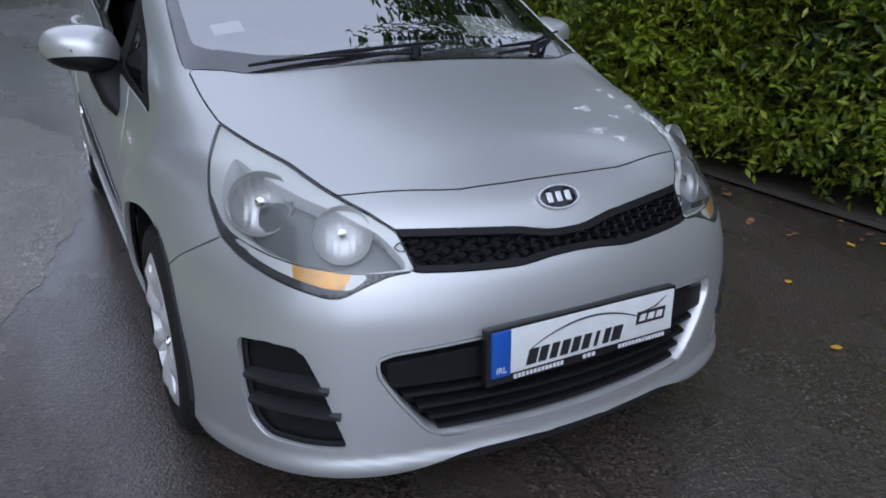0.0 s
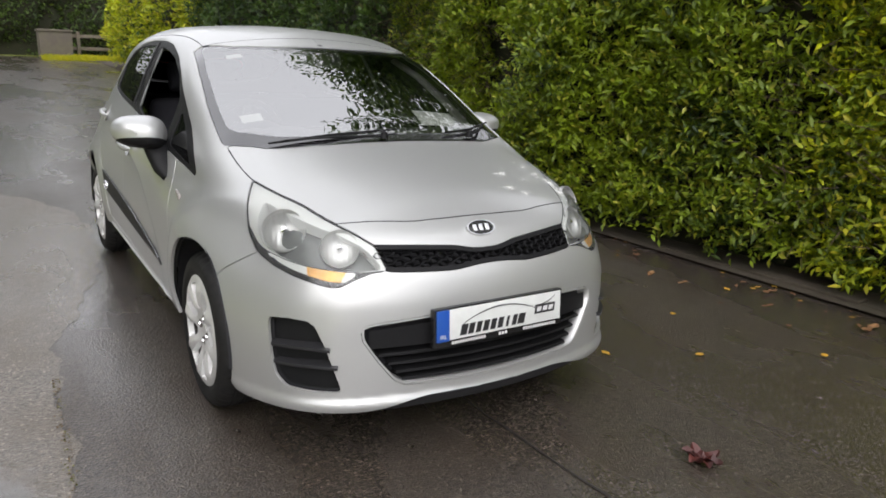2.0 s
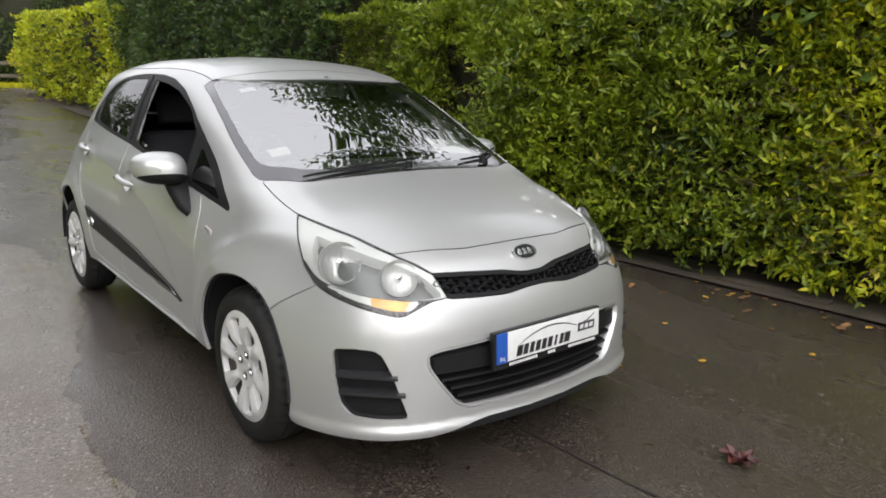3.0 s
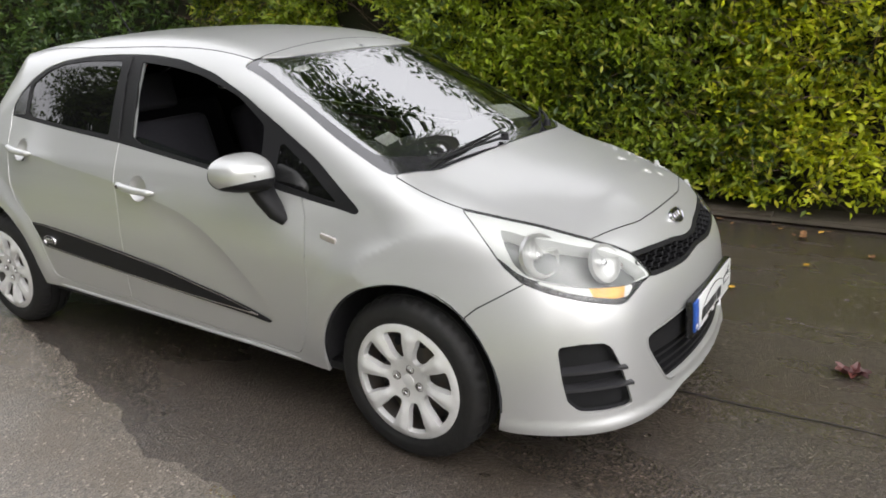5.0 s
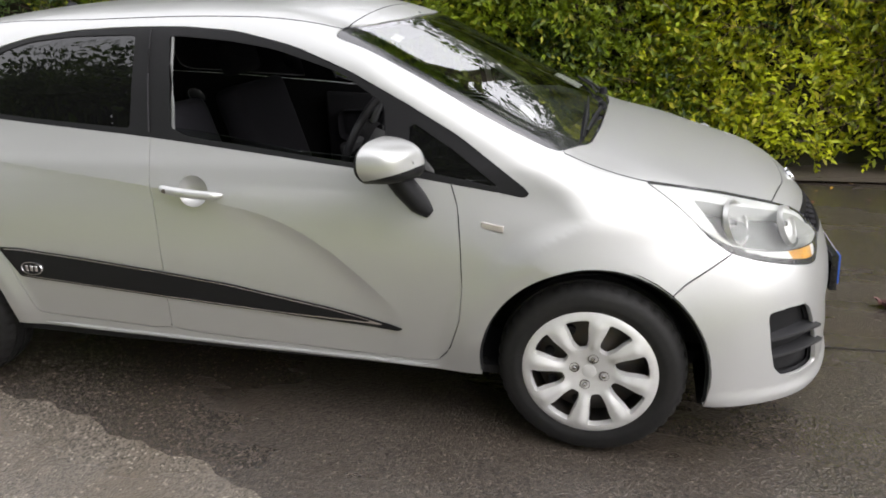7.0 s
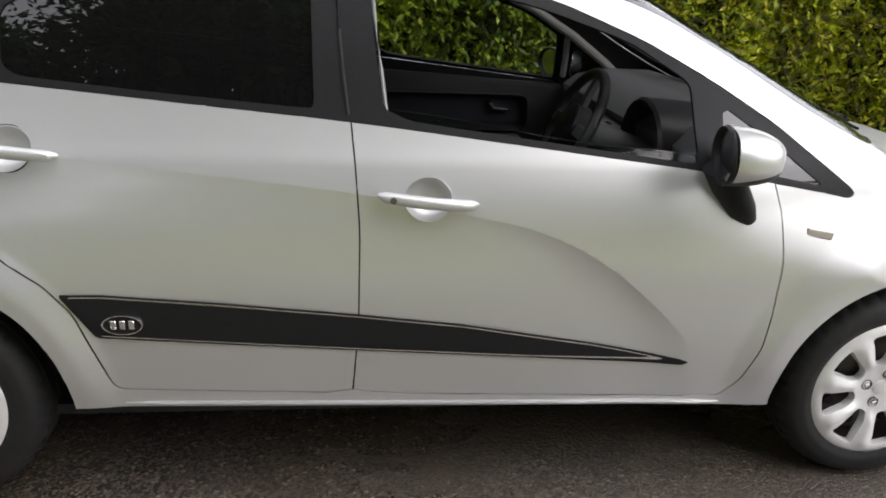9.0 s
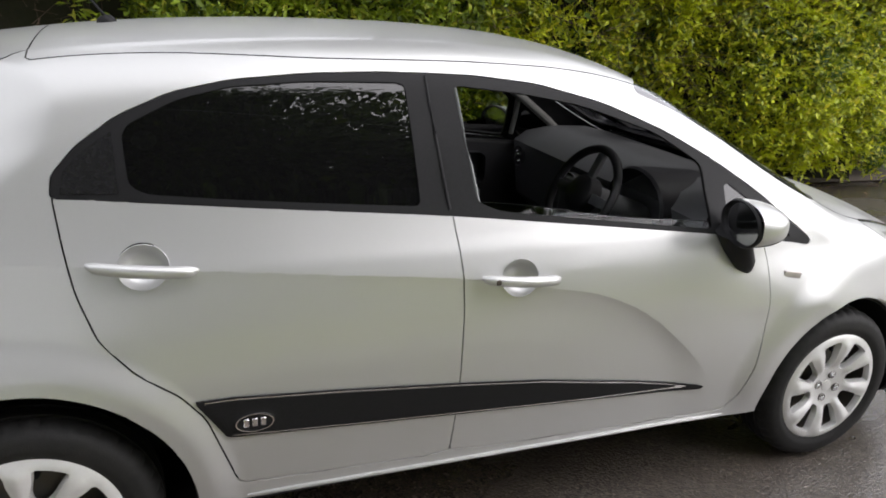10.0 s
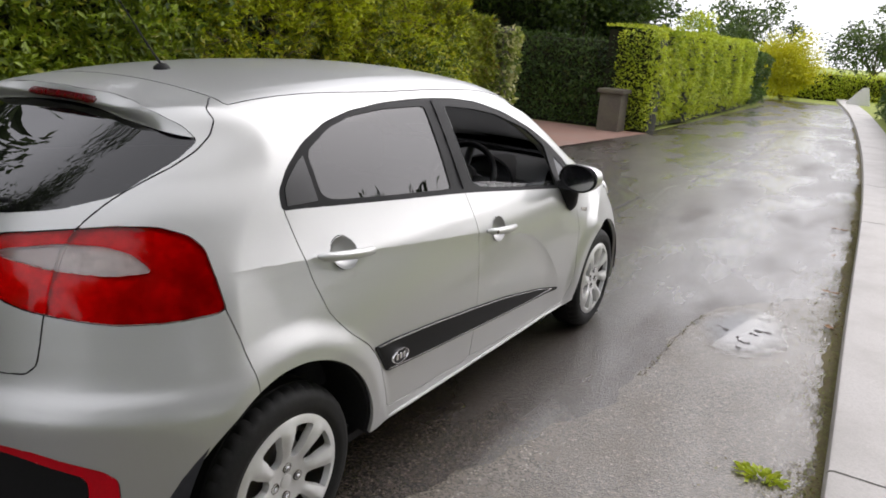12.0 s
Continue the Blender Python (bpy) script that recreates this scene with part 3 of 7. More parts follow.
class Skin:
    """A growing pool of places on the skin, and the cutting of triangle sets along outlines."""

    def __init__(self, verts):
        self.v = verts

    def cut(self, tris, field, on_skin=True):
        """Splits triangles where field(places) changes sign: (inside, outside)."""
        f = field(self.v)
        f = np.where(np.abs(f) < 2e-4, -2e-4, f)
        s = (f[tris] < 0).sum(1)
        inside, outside = [tris[s == 3]], [tris[s == 0]]
        made, places, tin, tout = {}, [], [], []

        def mid(a, b):
            key = (a, b) if a < b else (b, a)
            if key not in made:
                made[key] = len(self.v) + len(places)
                k = f[a] / (f[a] - f[b])
                places.append(self.v[a] + (self.v[b] - self.v[a]) * k)
            return made[key]
        for tri in tris[(s == 1) | (s == 2)]:
            a, b, c = (int(i) for i in tri)
            if f[b] * f[a] < 0 and f[b] * f[c] < 0:
                a, b, c = b, c, a
            elif f[c] * f[a] < 0 and f[c] * f[b] < 0:
                a, b, c = c, a, b
            p, q = mid(a, b), mid(a, c)
            one, two = ([(a, p, q)], [(p, b, c), (p, c, q)])
            (tin if f[a] < 0 else tout).extend(one)
            (tout if f[a] < 0 else tin).extend(two)
        if places:
            new_v = np.array(places)
            flat = np.abs(new_v[:, 0]) < 1e-6
            if on_skin:
                new_v = settle(new_v)
            new_v[flat, 0] = 0
            self.v = np.concatenate([self.v, new_v])
        if tin:
            inside.append(np.array(tin))
            outside.append(np.array(tout))
        return np.concatenate(inside), np.concatenate(outside)


def gather(verts, tris, both):
    """The places that the triangles use, renumbered; both: with the mirrored half welded on along x = 0."""
    used, inv = np.unique(tris, return_inverse=True)
    v, t = verts[used], inv.reshape(-1, 3)
    if both:
        n = len(v)
        on_axis = np.abs(v[:, 0]) < 1e-5
        index = np.where(on_axis, np.arange(n), np.cumsum(~on_axis) - 1 + n)
        v = np.concatenate([v, v[~on_axis] * [-1, 1, 1]])
        t = np.concatenate([t, index[t][:, ::-1]])
    return v, t


def rim_of(v, t):
    """Border edges (as directed pairs) and, for each border vertex, the way inwards along the surface."""
    e = np.concatenate([t[:, [0, 1]], t[:, [1, 2]], t[:, [2, 0]]])
    third = np.concatenate([t[:, 2], t[:, 0], t[:, 1]])
    key = np.sort(e, 1)
    _, first, counts = np.unique(key, axis=0, return_index=True, return_counts=True)
    lone = first[counts == 1]
    edges, opp = e[lone], third[lone]
    d = unit(v[edges[:, 1]] - v[edges[:, 0]])
    w = v[opp] - v[edges[:, 0]]
    w = unit(w - d * (w * d).sum(1)[:, None])
    inward = np.zeros_like(v)
    np.add.at(inward, edges[:, 0], w)
    np.add.at(inward, edges[:, 1], w)
    return edges, unit(inward)


def panel(name, skin, tris, mat, parent, label="", both=False, mirror=False, sink=0.0, gap=0.0022, lip=0.014, lip_mat=None):
    """A pressed panel: the cut-out piece of skin with its edge turned in. mirror: on the car's left. sink: how far below the skin it lies."""
    v, t = gather(skin.v, tris, both)
    n = unit(slope(v))
    skinv = v
    if mirror:
        v, t, n = v * [-1, 1, 1], t[:, ::-1], n * [-1, 1, 1]
    edges, inward = rim_of(v, t)
    v = v + inward * gap - n * sink
    rim = np.unique(edges)
    k = len(v)
    at = np.full(k, -1)
    at[rim] = np.arange(len(rim))
    allv, alln, f3 = v, n, t
    if lip:
        top, bot = v[rim], v[rim] - n[rim] * lip + inward[rim] * 0.002
        allv = np.concatenate([v, top, bot])
        ln = unit(n[rim] * .5 - inward[rim])
        alln = np.concatenate([n, ln, unit(-inward[rim])])
        a, b = at[edges[:, 0]] + k, at[edges[:, 1]] + k
        m = len(rim)
        f3 = np.concatenate([t, np.stack([b, a, a + m], 1), np.stack([b, a + m, b + m], 1)])
    ob = mesh_object(name, allv, f3, mat, parent, label, smooth=True)
    if lip_mat:
        ob.data.materials.append(lip_mat)
        ob.data.polygons.foreach_set("material_index", np.where(np.arange(len(f3)) < len(t), 0, 1).astype(np.int32))
    near = skinv[t] * .95 + skinv[t].mean(1, keepdims=True) * .05      # normals from just inside each triangle keep creases crisp
    ln3 = unit(slope(near.reshape(-1, 3)))
    if mirror:
        ln3 = ln3 * [-1, 1, 1]
    loops = np.concatenate([ln3, alln[f3[len(t):]].reshape(-1, 3)])
    ob.data.normals_split_custom_set(loops.tolist())
    return ob

# ---- the car ----
car = empty("car", "silver five-door hatchback on wet asphalt, driver's window open", "car")
pool, whole = half_skin(0.0165)
skin = Skin(pool)


def side(poly, rounds=1, least=.35):
    return lambda v: np.maximum(distance(poly, v[:, 1], v[:, 2], rounds), v[:, 0] + least)


def plan(poly, rounds=1, above=.7):
    return lambda v: np.maximum(distance(poly, -v[:, 0], v[:, 1], rounds), above - v[:, 2])


def front(poly, rounds=1, before=-1.4):
    return lambda v: np.maximum(distance(poly, -v[:, 0], v[:, 2], rounds), v[:, 1] - before)


def back(poly, rounds=1, behind=1.3):
    return lambda v: np.maximum(distance(poly, -v[:, 0], v[:, 2], rounds), behind - v[:, 1])


def front_corner(poly, rounds=1):
    return lambda v: np.maximum(distance(poly, -v[:, 0] * .8 + v[:, 1] * .6, v[:, 2], rounds), v[:, 1] + 1.2)


def rear_corner(poly, rounds=1):
    return lambda v: np.maximum(distance(poly, -v[:, 0] * .8 - v[:, 1] * .6, v[:, 2], rounds), 1.2 - v[:, 1])


def grown(field, by):
    return lambda v: field(v) - by


def wheel_hole(yc, r):
    return lambda v: np.maximum(np.hypot(v[:, 1] - yc, v[:, 2] - AXLE_Z) - r, v[:, 0] + .3)


GLASS_AREA = [(1.272, 1.092), (1.266, 1.14), (1.214, 1.20), (1.123, 1.265), (1.0, 1.318), (.864, 1.347), (.672, 1.365), (.497, 1.371), (.34, 1.370), (.208, 1.366), (.02, 1.348), (-.196, 1.298), (-.402, 1.22), (-.58, 1.132), (-.765, 1.028), (-.93, .912), (-.982, .874), (-.992, .860), (-.975, .852), (-.93, .862), (-.59, .922), (.32, 1.020), (.884, 1.066), (1.2, 1.089)]
FRONT_WINDOW = [(.238, 1.03), (.262, 1.21), (.277, 1.335), (.265, 1.341), (.065, 1.322), (-.123, 1.292), (-.366, 1.218), (-.517, 1.13), (-.527, 1.11), (-.543, .955), (-.540, .941), (-.30, .968)]
REAR_WINDOW = [(1.105, 1.10), (1.115, 1.24), (.988, 1.302), (.868, 1.332), (.679, 1.347), (.425, 1.347), (.415, 1.335), (.403, 1.055), (.41, 1.046), (.8, 1.075)]
QUARTER_WINDOW = [(-.615, .940), (-.612, 1.075), (-.76, .985), (-.90, .882), (-.925, .876), (-.8, .902)]
SCREEN_AREA = [(-.1, -.47), (.2, -.462), (.42, -.415), (.545, -.335), (.567, -.335), (.60, -.55), (.635, -.80), (.652, -1.03), (.645, -1.075), (.5, -1.15), (.27, -1.168), (-.1, -1.173)]
SCREEN_GLASS = [(-.1, -.495), (.2, -.488), (.40, -.445), (.52, -.375), (.54, -.375), (.572, -.55), (.602, -.80), (.612, -.98), (.58, -1.03), (.45, -1.085), (.25, -1.11), (-.1, -1.115)]
BONNET = [(-.1, -1.177), (.27, -1.172), (.5, -1.154), (.640, -1.08), (.645, -1.068), (.640, -1.19), (.630, -1.335), (.60, -1.45), (.55, -1.57), (.492, -1.70), (.482, -1.715), (.24, -1.783), (.1, -1.793), (-.1, -1.795)]
HEADLAMP = [(-.293, .884), (-.298, .865), (-.312, .815), (-.340, .745), (-.385, .692), (-.45, .665), (-.535, .642), (-.655, .617), (-.685, .618), (-.734, .641), (-.775, .656), (-.826, .661), (-.795, .705), (-.775, .731), (-.713, .763), (-.639, .790), (-.5, .834), (-.364, .868)]
GRILLE = [(-.1, .702), (.05, .702), (.13, .716), (.275, .726), (.412, .733), (.40, .69), (.385, .658), (.27, .651), (.149, .647), (.06, .656), (-.1, .660)]
MOUTH = [(-.1, .520), (.24, .517), (.448, .503), (.482, .490), (.480, .45), (.44, .385), (.385, .312), (.345, .290), (.12, .284), (-.1, .283)]
FOG_HOLE = [(-.452, .505), (-.52, .513), (-.590, .510), (-.612, .495), (-.645, .43), (-.692, .30), (-.694, .282), (-.60, .284), (-.515, .290), (-.478, .325), (-.462, .40)]
BUMPER = [(-1.40, .05), (-1.425, .58), (-1.46, .612), (-1.585, .688), (-1.6, .72), (-1.6, 2), (-3, 2), (-3, .05)]
B_GAP = [(.317, 1.03), (.304, .915), (.294, .774), (.296, .549), (.305, .407), (.312, .323)]
F_GAP = [(-.690, .289), (-.740, .345), (-.778, .45), (-.791, .56), (-.790, .70), (-.778, .82), (-.752, .898)]
FRONT_DOOR = [(.33, 1.14)] + B_GAP + F_GAP + [(-.72, .97)]
REAR_DOOR = [(.33, 1.14)] + B_GAP + [(.885, .346), (.902, .36), (.927, .434), (.972, .56), (1.029, .632), (1.122, .702), (1.193, .78), (1.233, .888), (1.254, .998), (1.268, 1.094), (1.255, 1.14)]
WING = [(-.67, .05)] + [(-.672, .27)] + F_GAP[1:] + [(-.80, .935), (-.845, .96), (-.88, 1.06), (-.9, 1.2), (-3, 1.2), (-3, .05)]
TAILGATE = [(-.1, 1.5), (.38, 1.5), (.415, 1.392), (.460, 1.374), (.497, 1.338), (.512, 1.298), (.516, 1.262), (.508, 1.225), (.472, 1.158), (.442, 1.057), (.46, .877), (.470, .775), (.45, .752), (.40, .748), (-.1, .748)]
REAR_GLASS = [(-.1, 1.392), (.20, 1.386), (.32, 1.374), (.40, 1.356), (.464, 1.322), (.503, 1.286), (.503, 1.240), (.470, 1.160), (.397, 1.130), (.276, 1.112), (-.1, 1.10)]
TAIL_LAMP = [(-.341, .879), (-.369, .95), (-.407, 1.031), (-.445, 1.063), (-.517, 1.087), (-.618, 1.093), (-.744, 1.084), (-.884, 1.068), (-.964, 1.03), (-.95, .96), (-.867, .916), (-.80, .899), (-.712, .886), (-.595, .870), (-.469, .868)]
TAIL_WHITE = [(-.517, .988), (-.573, 1.03), (-.638, 1.049), (-.74, 1.054), (-.878, 1.033), (-.90, 1.02), (-.802, 1.005), (-.733, .994), (-.604, .982)]
REAR_BUMPER = [(1.508, .05), (1.516, .677), (1.528, .79), (1.548, .89), (1.6, .905), (2.5, .905), (2.5, .05)]
REAR_INSERT = [(-.1, .588), (.44, .584), (.515, .572), (.640, .527), (.668, .50), (.672, .42), (.64, .29), (-.1, .28)]
REFLECTOR_CORE = [(-.1, .566), (.43, .562), (.49, .548), (.60, .510), (.612, .49), (.612, .40), (.60, .2), (-.1, .2)]
BRAKE_LIGHT = [(-.1, 1.381), (.15, 1.378), (.172, 1.370), (.155, 1.361), (-.1, 1.363)]

rest = whole
_, rest = skin.cut(rest, wheel_hole(FRONT_AXLE - .006, .352))
_, rest = skin.cut(rest, wheel_hole(REAR_AXLE, .378))
bottom, rest = skin.cut(rest, lambda v: v[:, 2] - np.where(np.abs(v[:, 1] - .1) < 1.1, .274 + .0195 * v[:, 1], .19 + ramp(-v[:, 1], 1.35, 1.55) * (.020 + .035 * (1 - ramp(-v[:, 0], .25, .5)))))
above, under = skin.cut(rest, lambda v: CREASE(v[:, 1]) - v[:, 2])      # lets edges run along the crease
rest = np.concatenate([above, under])
glass_area, rest = skin.cut(rest, side(GLASS_AREA))
front_window, glass_area = skin.cut(glass_area, side(FRONT_WINDOW, 2))
rear_window, glass_area = skin.cut(glass_area, side(REAR_WINDOW, 2))
quarter_window, glass_area = skin.cut(glass_area, side(QUARTER_WINDOW, 1))
screen_area, rest = skin.cut(rest, plan(SCREEN_AREA))
screen, screen_area = skin.cut(screen_area, plan(SCREEN_GLASS, 2))
headlamp, rest = skin.cut(rest, front_corner(HEADLAMP))
grille, rest = skin.cut(rest, front(GRILLE))
grille_core, grille_frame = skin.cut(grille, grown(front(GRILLE), -.013))
mouth, rest = skin.cut(rest, front(MOUTH, 2))
fog, rest = skin.cut(rest, front_corner(FOG_HOLE, 2))
bonnet, rest = skin.cut(rest, plan(BONNET))
bumper, rest = skin.cut(rest, side(BUMPER, 0, -.2))
tail_lamp, rest = skin.cut(rest, rear_corner(TAIL_LAMP))
tail_white, tail_red = skin.cut(tail_lamp, rear_corner(TAIL_WHITE, 2))
gate_all = back(TAILGATE, 1, 1.31)
gate_red, tail_red = skin.cut(tail_red, gate_all)
gate_white, tail_white = skin.cut(tail_white, gate_all)
tail_low, tail_high = skin.cut(tail_red, lambda v: v[:, 2] - .972)
rear_glass, rest = skin.cut(rest, back(REAR_GLASS, 1, 1.36))
brake_light, rear_glass = skin.cut(rear_glass, back(BRAKE_LIGHT, 1, 1.42))
spoiler, rear_glass = skin.cut(rear_glass, lambda v: 1.357 - .26 * v[:, 0] ** 2 - v[:, 2])
tailgate, rest = skin.cut(rest, gate_all)
rear_bumper, rest = skin.cut(rest, side(REAR_BUMPER, 0, -.2))
insert, rear_bumper = skin.cut(rear_bumper, back(REAR_INSERT))
insert, reflector = skin.cut(insert, back(REFLECTOR_CORE, 2))
reflector, more = skin.cut(reflector, lambda v: .38 - v[:, 2])
insert = np.concatenate([insert, more])
front_door, rest = skin.cut(rest, side(FRONT_DOOR))
rear_door, rest = skin.cut(rest, side(REAR_DOOR))


def dish(yc, zc):
    return lambda v: np.maximum(np.hypot((v[:, 1] - yc) / .054, (v[:, 2] - zc) / .050) - 1, v[:, 0] + .4)


_, front_door = skin.cut(front_door, dish(.132, .851))
_, rear_door = skin.cut(rear_door, dish(1.088, .943))
wing, rest = skin.cut(rest, side(WING, 0, .1))
roof, rest = skin.cut(rest, lambda v: np.maximum(np.maximum(np.maximum(-v[:, 0] - (.528 - .05 * ramp(v[:, 1], .6, 1.3)), 1.25 - v[:, 2]), v[:, 1] - 1.31), -.36 - v[:, 1]))

# painted panels
# lip_mat=DARKIN colours the turned-in edges dark to stand for shade in the gaps
panel("bonnet", skin, bonnet, PAINT, car, "silver bonnet with dried white droppings", both=True, gap=.0022, lip_mat=DARKIN)
panel("front_bumper", skin, bumper, PAINT, car, both=True)
panel("roof_panel", skin, roof, PAINT, car, both=True, gap=.0022, lip_mat=DARKIN)
gate = panel("tailgate", skin, tailgate, PAINT, car, both=True, gap=.0022, lip_mat=DARKIN)
panel("rear_bumper", skin, rear_bumper, PAINT, car, both=True)
belly = panel("underbody", skin, bottom, DARKIN, car, "dark underside", both=True, lip=0, sink=.022)
for vert_b in belly.data.vertices:
    if abs(vert_b.co.y - .1) < 1.12:
        vert_b.co.x *= .88
doors = {}
for flip in (False, True):
    doors["front", flip] = panel("front_door", skin, front_door, PAINT, car, mirror=flip, gap=.0018)
    doors["rear", flip] = panel("rear_door", skin, rear_door, PAINT, car, mirror=flip)
    panel("body_side", skin, np.concatenate([wing, rest]), PAINT, car, mirror=flip)
    panel("window_surround", skin, glass_area, BLACK, car, "satin black window frame and pillar", mirror=flip, sink=.002, gap=.0005, lip=.012)
    panel("rear_door_glass", skin, rear_window, TINTED, doors["rear", flip], "dark tinted glass", mirror=flip, sink=.006, gap=0, lip=0)
    panel("quarter_glass", skin, quarter_window, TINTED, car, "dark fixed quarter glass", mirror=flip, sink=.005, gap=0, lip=0)
    lamp_unit = panel("tail_lamp", skin, tail_red, TAILRED, car, "glossy red tail lamp", mirror=flip, lip=.02)
    panel("tail_reflector", skin, tail_low, TAILIN, lamp_unit, "pale reflector behind the red lens", mirror=flip, sink=.012, gap=-.001, lip=.004)
    panel("tail_reflector", skin, tail_high, TAILIN, lamp_unit, "pale reflector behind the red lens", mirror=flip, sink=.017, gap=-.003, lip=0)
    panel("reversing_lens", skin, tail_white, REVERSELENS, lamp_unit, "clear reversing lens", mirror=flip, gap=0, lip=.004)
    panel("reversing_reflector", skin, tail_white, TAILIN, lamp_unit, "pale reflector behind the clear lens", mirror=flip, sink=.020, gap=-.003, lip=0)
    inner = panel("gate_lamp", skin, gate_red, TAILRED, gate, "glossy red lamp", mirror=flip, lip=.02)
    panel("gate_reflector", skin, gate_red, TAILIN, inner, "pale reflector behind the red lens", mirror=flip, sink=.014, gap=-.001, lip=0)
    panel("gate_lens", skin, gate_white, REVERSELENS, inner, "clear lens", mirror=flip, gap=0, lip=.004)
    panel("gate_lens_back", skin, gate_white, WHITELENS, inner, "dull reflector behind the clear lens", mirror=flip, sink=.020, gap=-.003, lip=0)
    panel("rear_reflector", skin, reflector, REDLENS, car, "red rear reflector strip", mirror=flip, sink=.004)
# the driver's window is wound down; the other front window is shut
panel("front_door_glass", skin, front_window, SIDEGLASS, doors["front", True], "clear glass", mirror=True, sink=.006, gap=0, lip=0).visible_shadow = False
lowered, _ = skin.cut(front_window, lambda v: v[:, 2] - (1.005 + .075 * v[:, 1] + .028 * ramp(v[:, 1], -.3, .2)))
panel("front_door_glass", skin, lowered, SIDEGLASS, doors["front", False], "edge of a wound-down window", sink=.010, gap=0, lip=.003)
panel("windscreen", skin, screen, SCREEN, car, "sloping windscreen", both=True, sink=.004, gap=0, lip=0).visible_shadow = False
panel("windscreen_surround", skin, screen_area, FRIT, car, "black edge and scuttle of the windscreen", both=True, sink=.004, gap=0, lip=.01)


def sunk_panel(name, tris, mat, parent, label, move):
    """A piece of the skin with its places moved by move(places)."""
    v, t = gather(skin.v, tris, True)
    return mesh_object(name, v + move(v), t, mat, parent, label, smooth=True)


SPOILER_EDGE = curve([(-.1, 1.392), (.20, 1.386), (.32, 1.374), (.40, 1.356), (.464, 1.322), (.503, 1.286)])
FORWARD = np.array([[0, -1, -.10]])


def tucked(v):
    """How far the rear window's top is tucked in under the spoiler."""
    return .15 * np.clip(1 - (v[:, 0] / .505) ** 2, 0, 1)


def under_spoiler(v):
    return FORWARD * (tucked(v) * np.clip((SPOILER_EDGE(np.abs(v[:, 0])) - v[:, 2]) / (.035 + .05 * v[:, 0] ** 2), 0, 1))[:, None]


sunk_panel("rear_glass", rear_glass, TINTED, gate, "dark tinted rear window", lambda v: FORWARD * (.004 + tucked(v) * np.clip((v[:, 2] - 1.09) / (.267 - .26 * v[:, 0] ** 2), 0, 1))[:, None])
sunk_panel("spoiler_underside", spoiler, PAINT, gate, "shaded underside of the roof spoiler", under_spoiler)
sunk_panel("high_brake_light", brake_light, BRAKERED, gate, "red brake light", lambda v: under_spoiler(v) * .97)
panel("bumper_insert", skin, insert, BLACK, car, "black lower insert", both=True, sink=.012)

# dark lining behind the panels, which also closes the cabin
lining = np.concatenate([bonnet, bumper, roof, tailgate, rear_bumper, wing, front_door, rear_door, rest, tail_red, gate_red, insert])
panel("lining", skin, lining, DARKIN, car, "dark inner lining", both=True, sink=.022, gap=-.004, lip=0)

# ---- front lamps, grille and bumper openings ----
def on_skin(w, z, flip, y0=-2.3, step=.004, deep=0.0):
    """A place on the front skin at half width w and height z."""
    ys = np.arange(y0, -.9, step)
    f = body(np.full(len(ys), w), ys, np.full(len(ys), z))
    i = int(np.argmax(f < 0))
    y = ys[i - 1] + step * f[i - 1] / (f[i - 1] - f[i])
    return Vector((w if flip else -w, y + deep, z))


def bowl(centre, aim, radius, depth, ribs):
    """A round reflector: a dish whose lower part is fluted upright."""
    turn = Vector(aim).normalized().to_track_quat("Z", "Y").to_matrix().to_4x4()
    m = Matrix.Translation(centre) @ turn
    bm = bm_lathe([(radius * 1.10, -.012), (radius * 1.05, .003), (radius, 0)] + [(radius * math.cos(.11 * k), -depth * math.sin(.11 * k)) for k in range(1, 13)] + [(0, -depth)], Matrix.Identity(4), 72)
    for v in bm.verts:
        rr = math.hypot(v.co.x, v.co.y)
        if rr < radius * .97:
            v.co.z += ribs * math.sin(v.co.x / radius * 24) * min(1, rr / radius * 2)
    bm.transform(m)
    return bm


HEAD = front_corner(HEADLAMP)
HOUSE = [(-.374, .834), (-.369, .819), (-.366, .792), (-.374, .746), (-.400, .713), (-.448, .698), (-.525, .683), (-.579, .676), (-.633, .670), (-.695, .665), (-.735, .663), (-.812, .666), (-.796, .684), (-.761, .714), (-.730, .734), (-.654, .766), (-.585, .783), (-.521, .800), (-.444, .816), (-.396, .831)]
LAMP_STRIP = [(-.415, .702), (-.449, .693), (-.525, .679), (-.579, .672), (-.633, .667), (-.696, .661), (-.736, .660), (-.723, .646), (-.700, .632), (-.648, .635), (-.588, .647), (-.531, .659), (-.488, .670), (-.432, .688)]
AMBER_PART = [(-.571, .690), (-.571, .674), (-.587, .62), (-.682, .62), (-.691, .645), (-.701, .660), (-.701, .69)]
LOWER = [(-.20, .79), (-.335, .765), (-.378, .720), (-.41, .704), (-.449, .695), (-.525, .682), (-.579, .675), (-.735, .661), (-.90, .664), (-.9, .5), (-.2, .5)]
lamp_in, lamp_shell = skin.cut(headlamp, front_corner(HOUSE, 1))
lamp_rim, lamp_shell = skin.cut(lamp_shell, lambda v: -(HEAD(v) + .0020))
lamp_strip, lamp_shell = skin.cut(lamp_shell, front_corner(LAMP_STRIP))
lamp_border, lamp_pale = skin.cut(lamp_shell, front_corner(LOWER))
lamp_amber, lamp_clear = skin.cut(lamp_strip, front_corner(AMBER_PART))
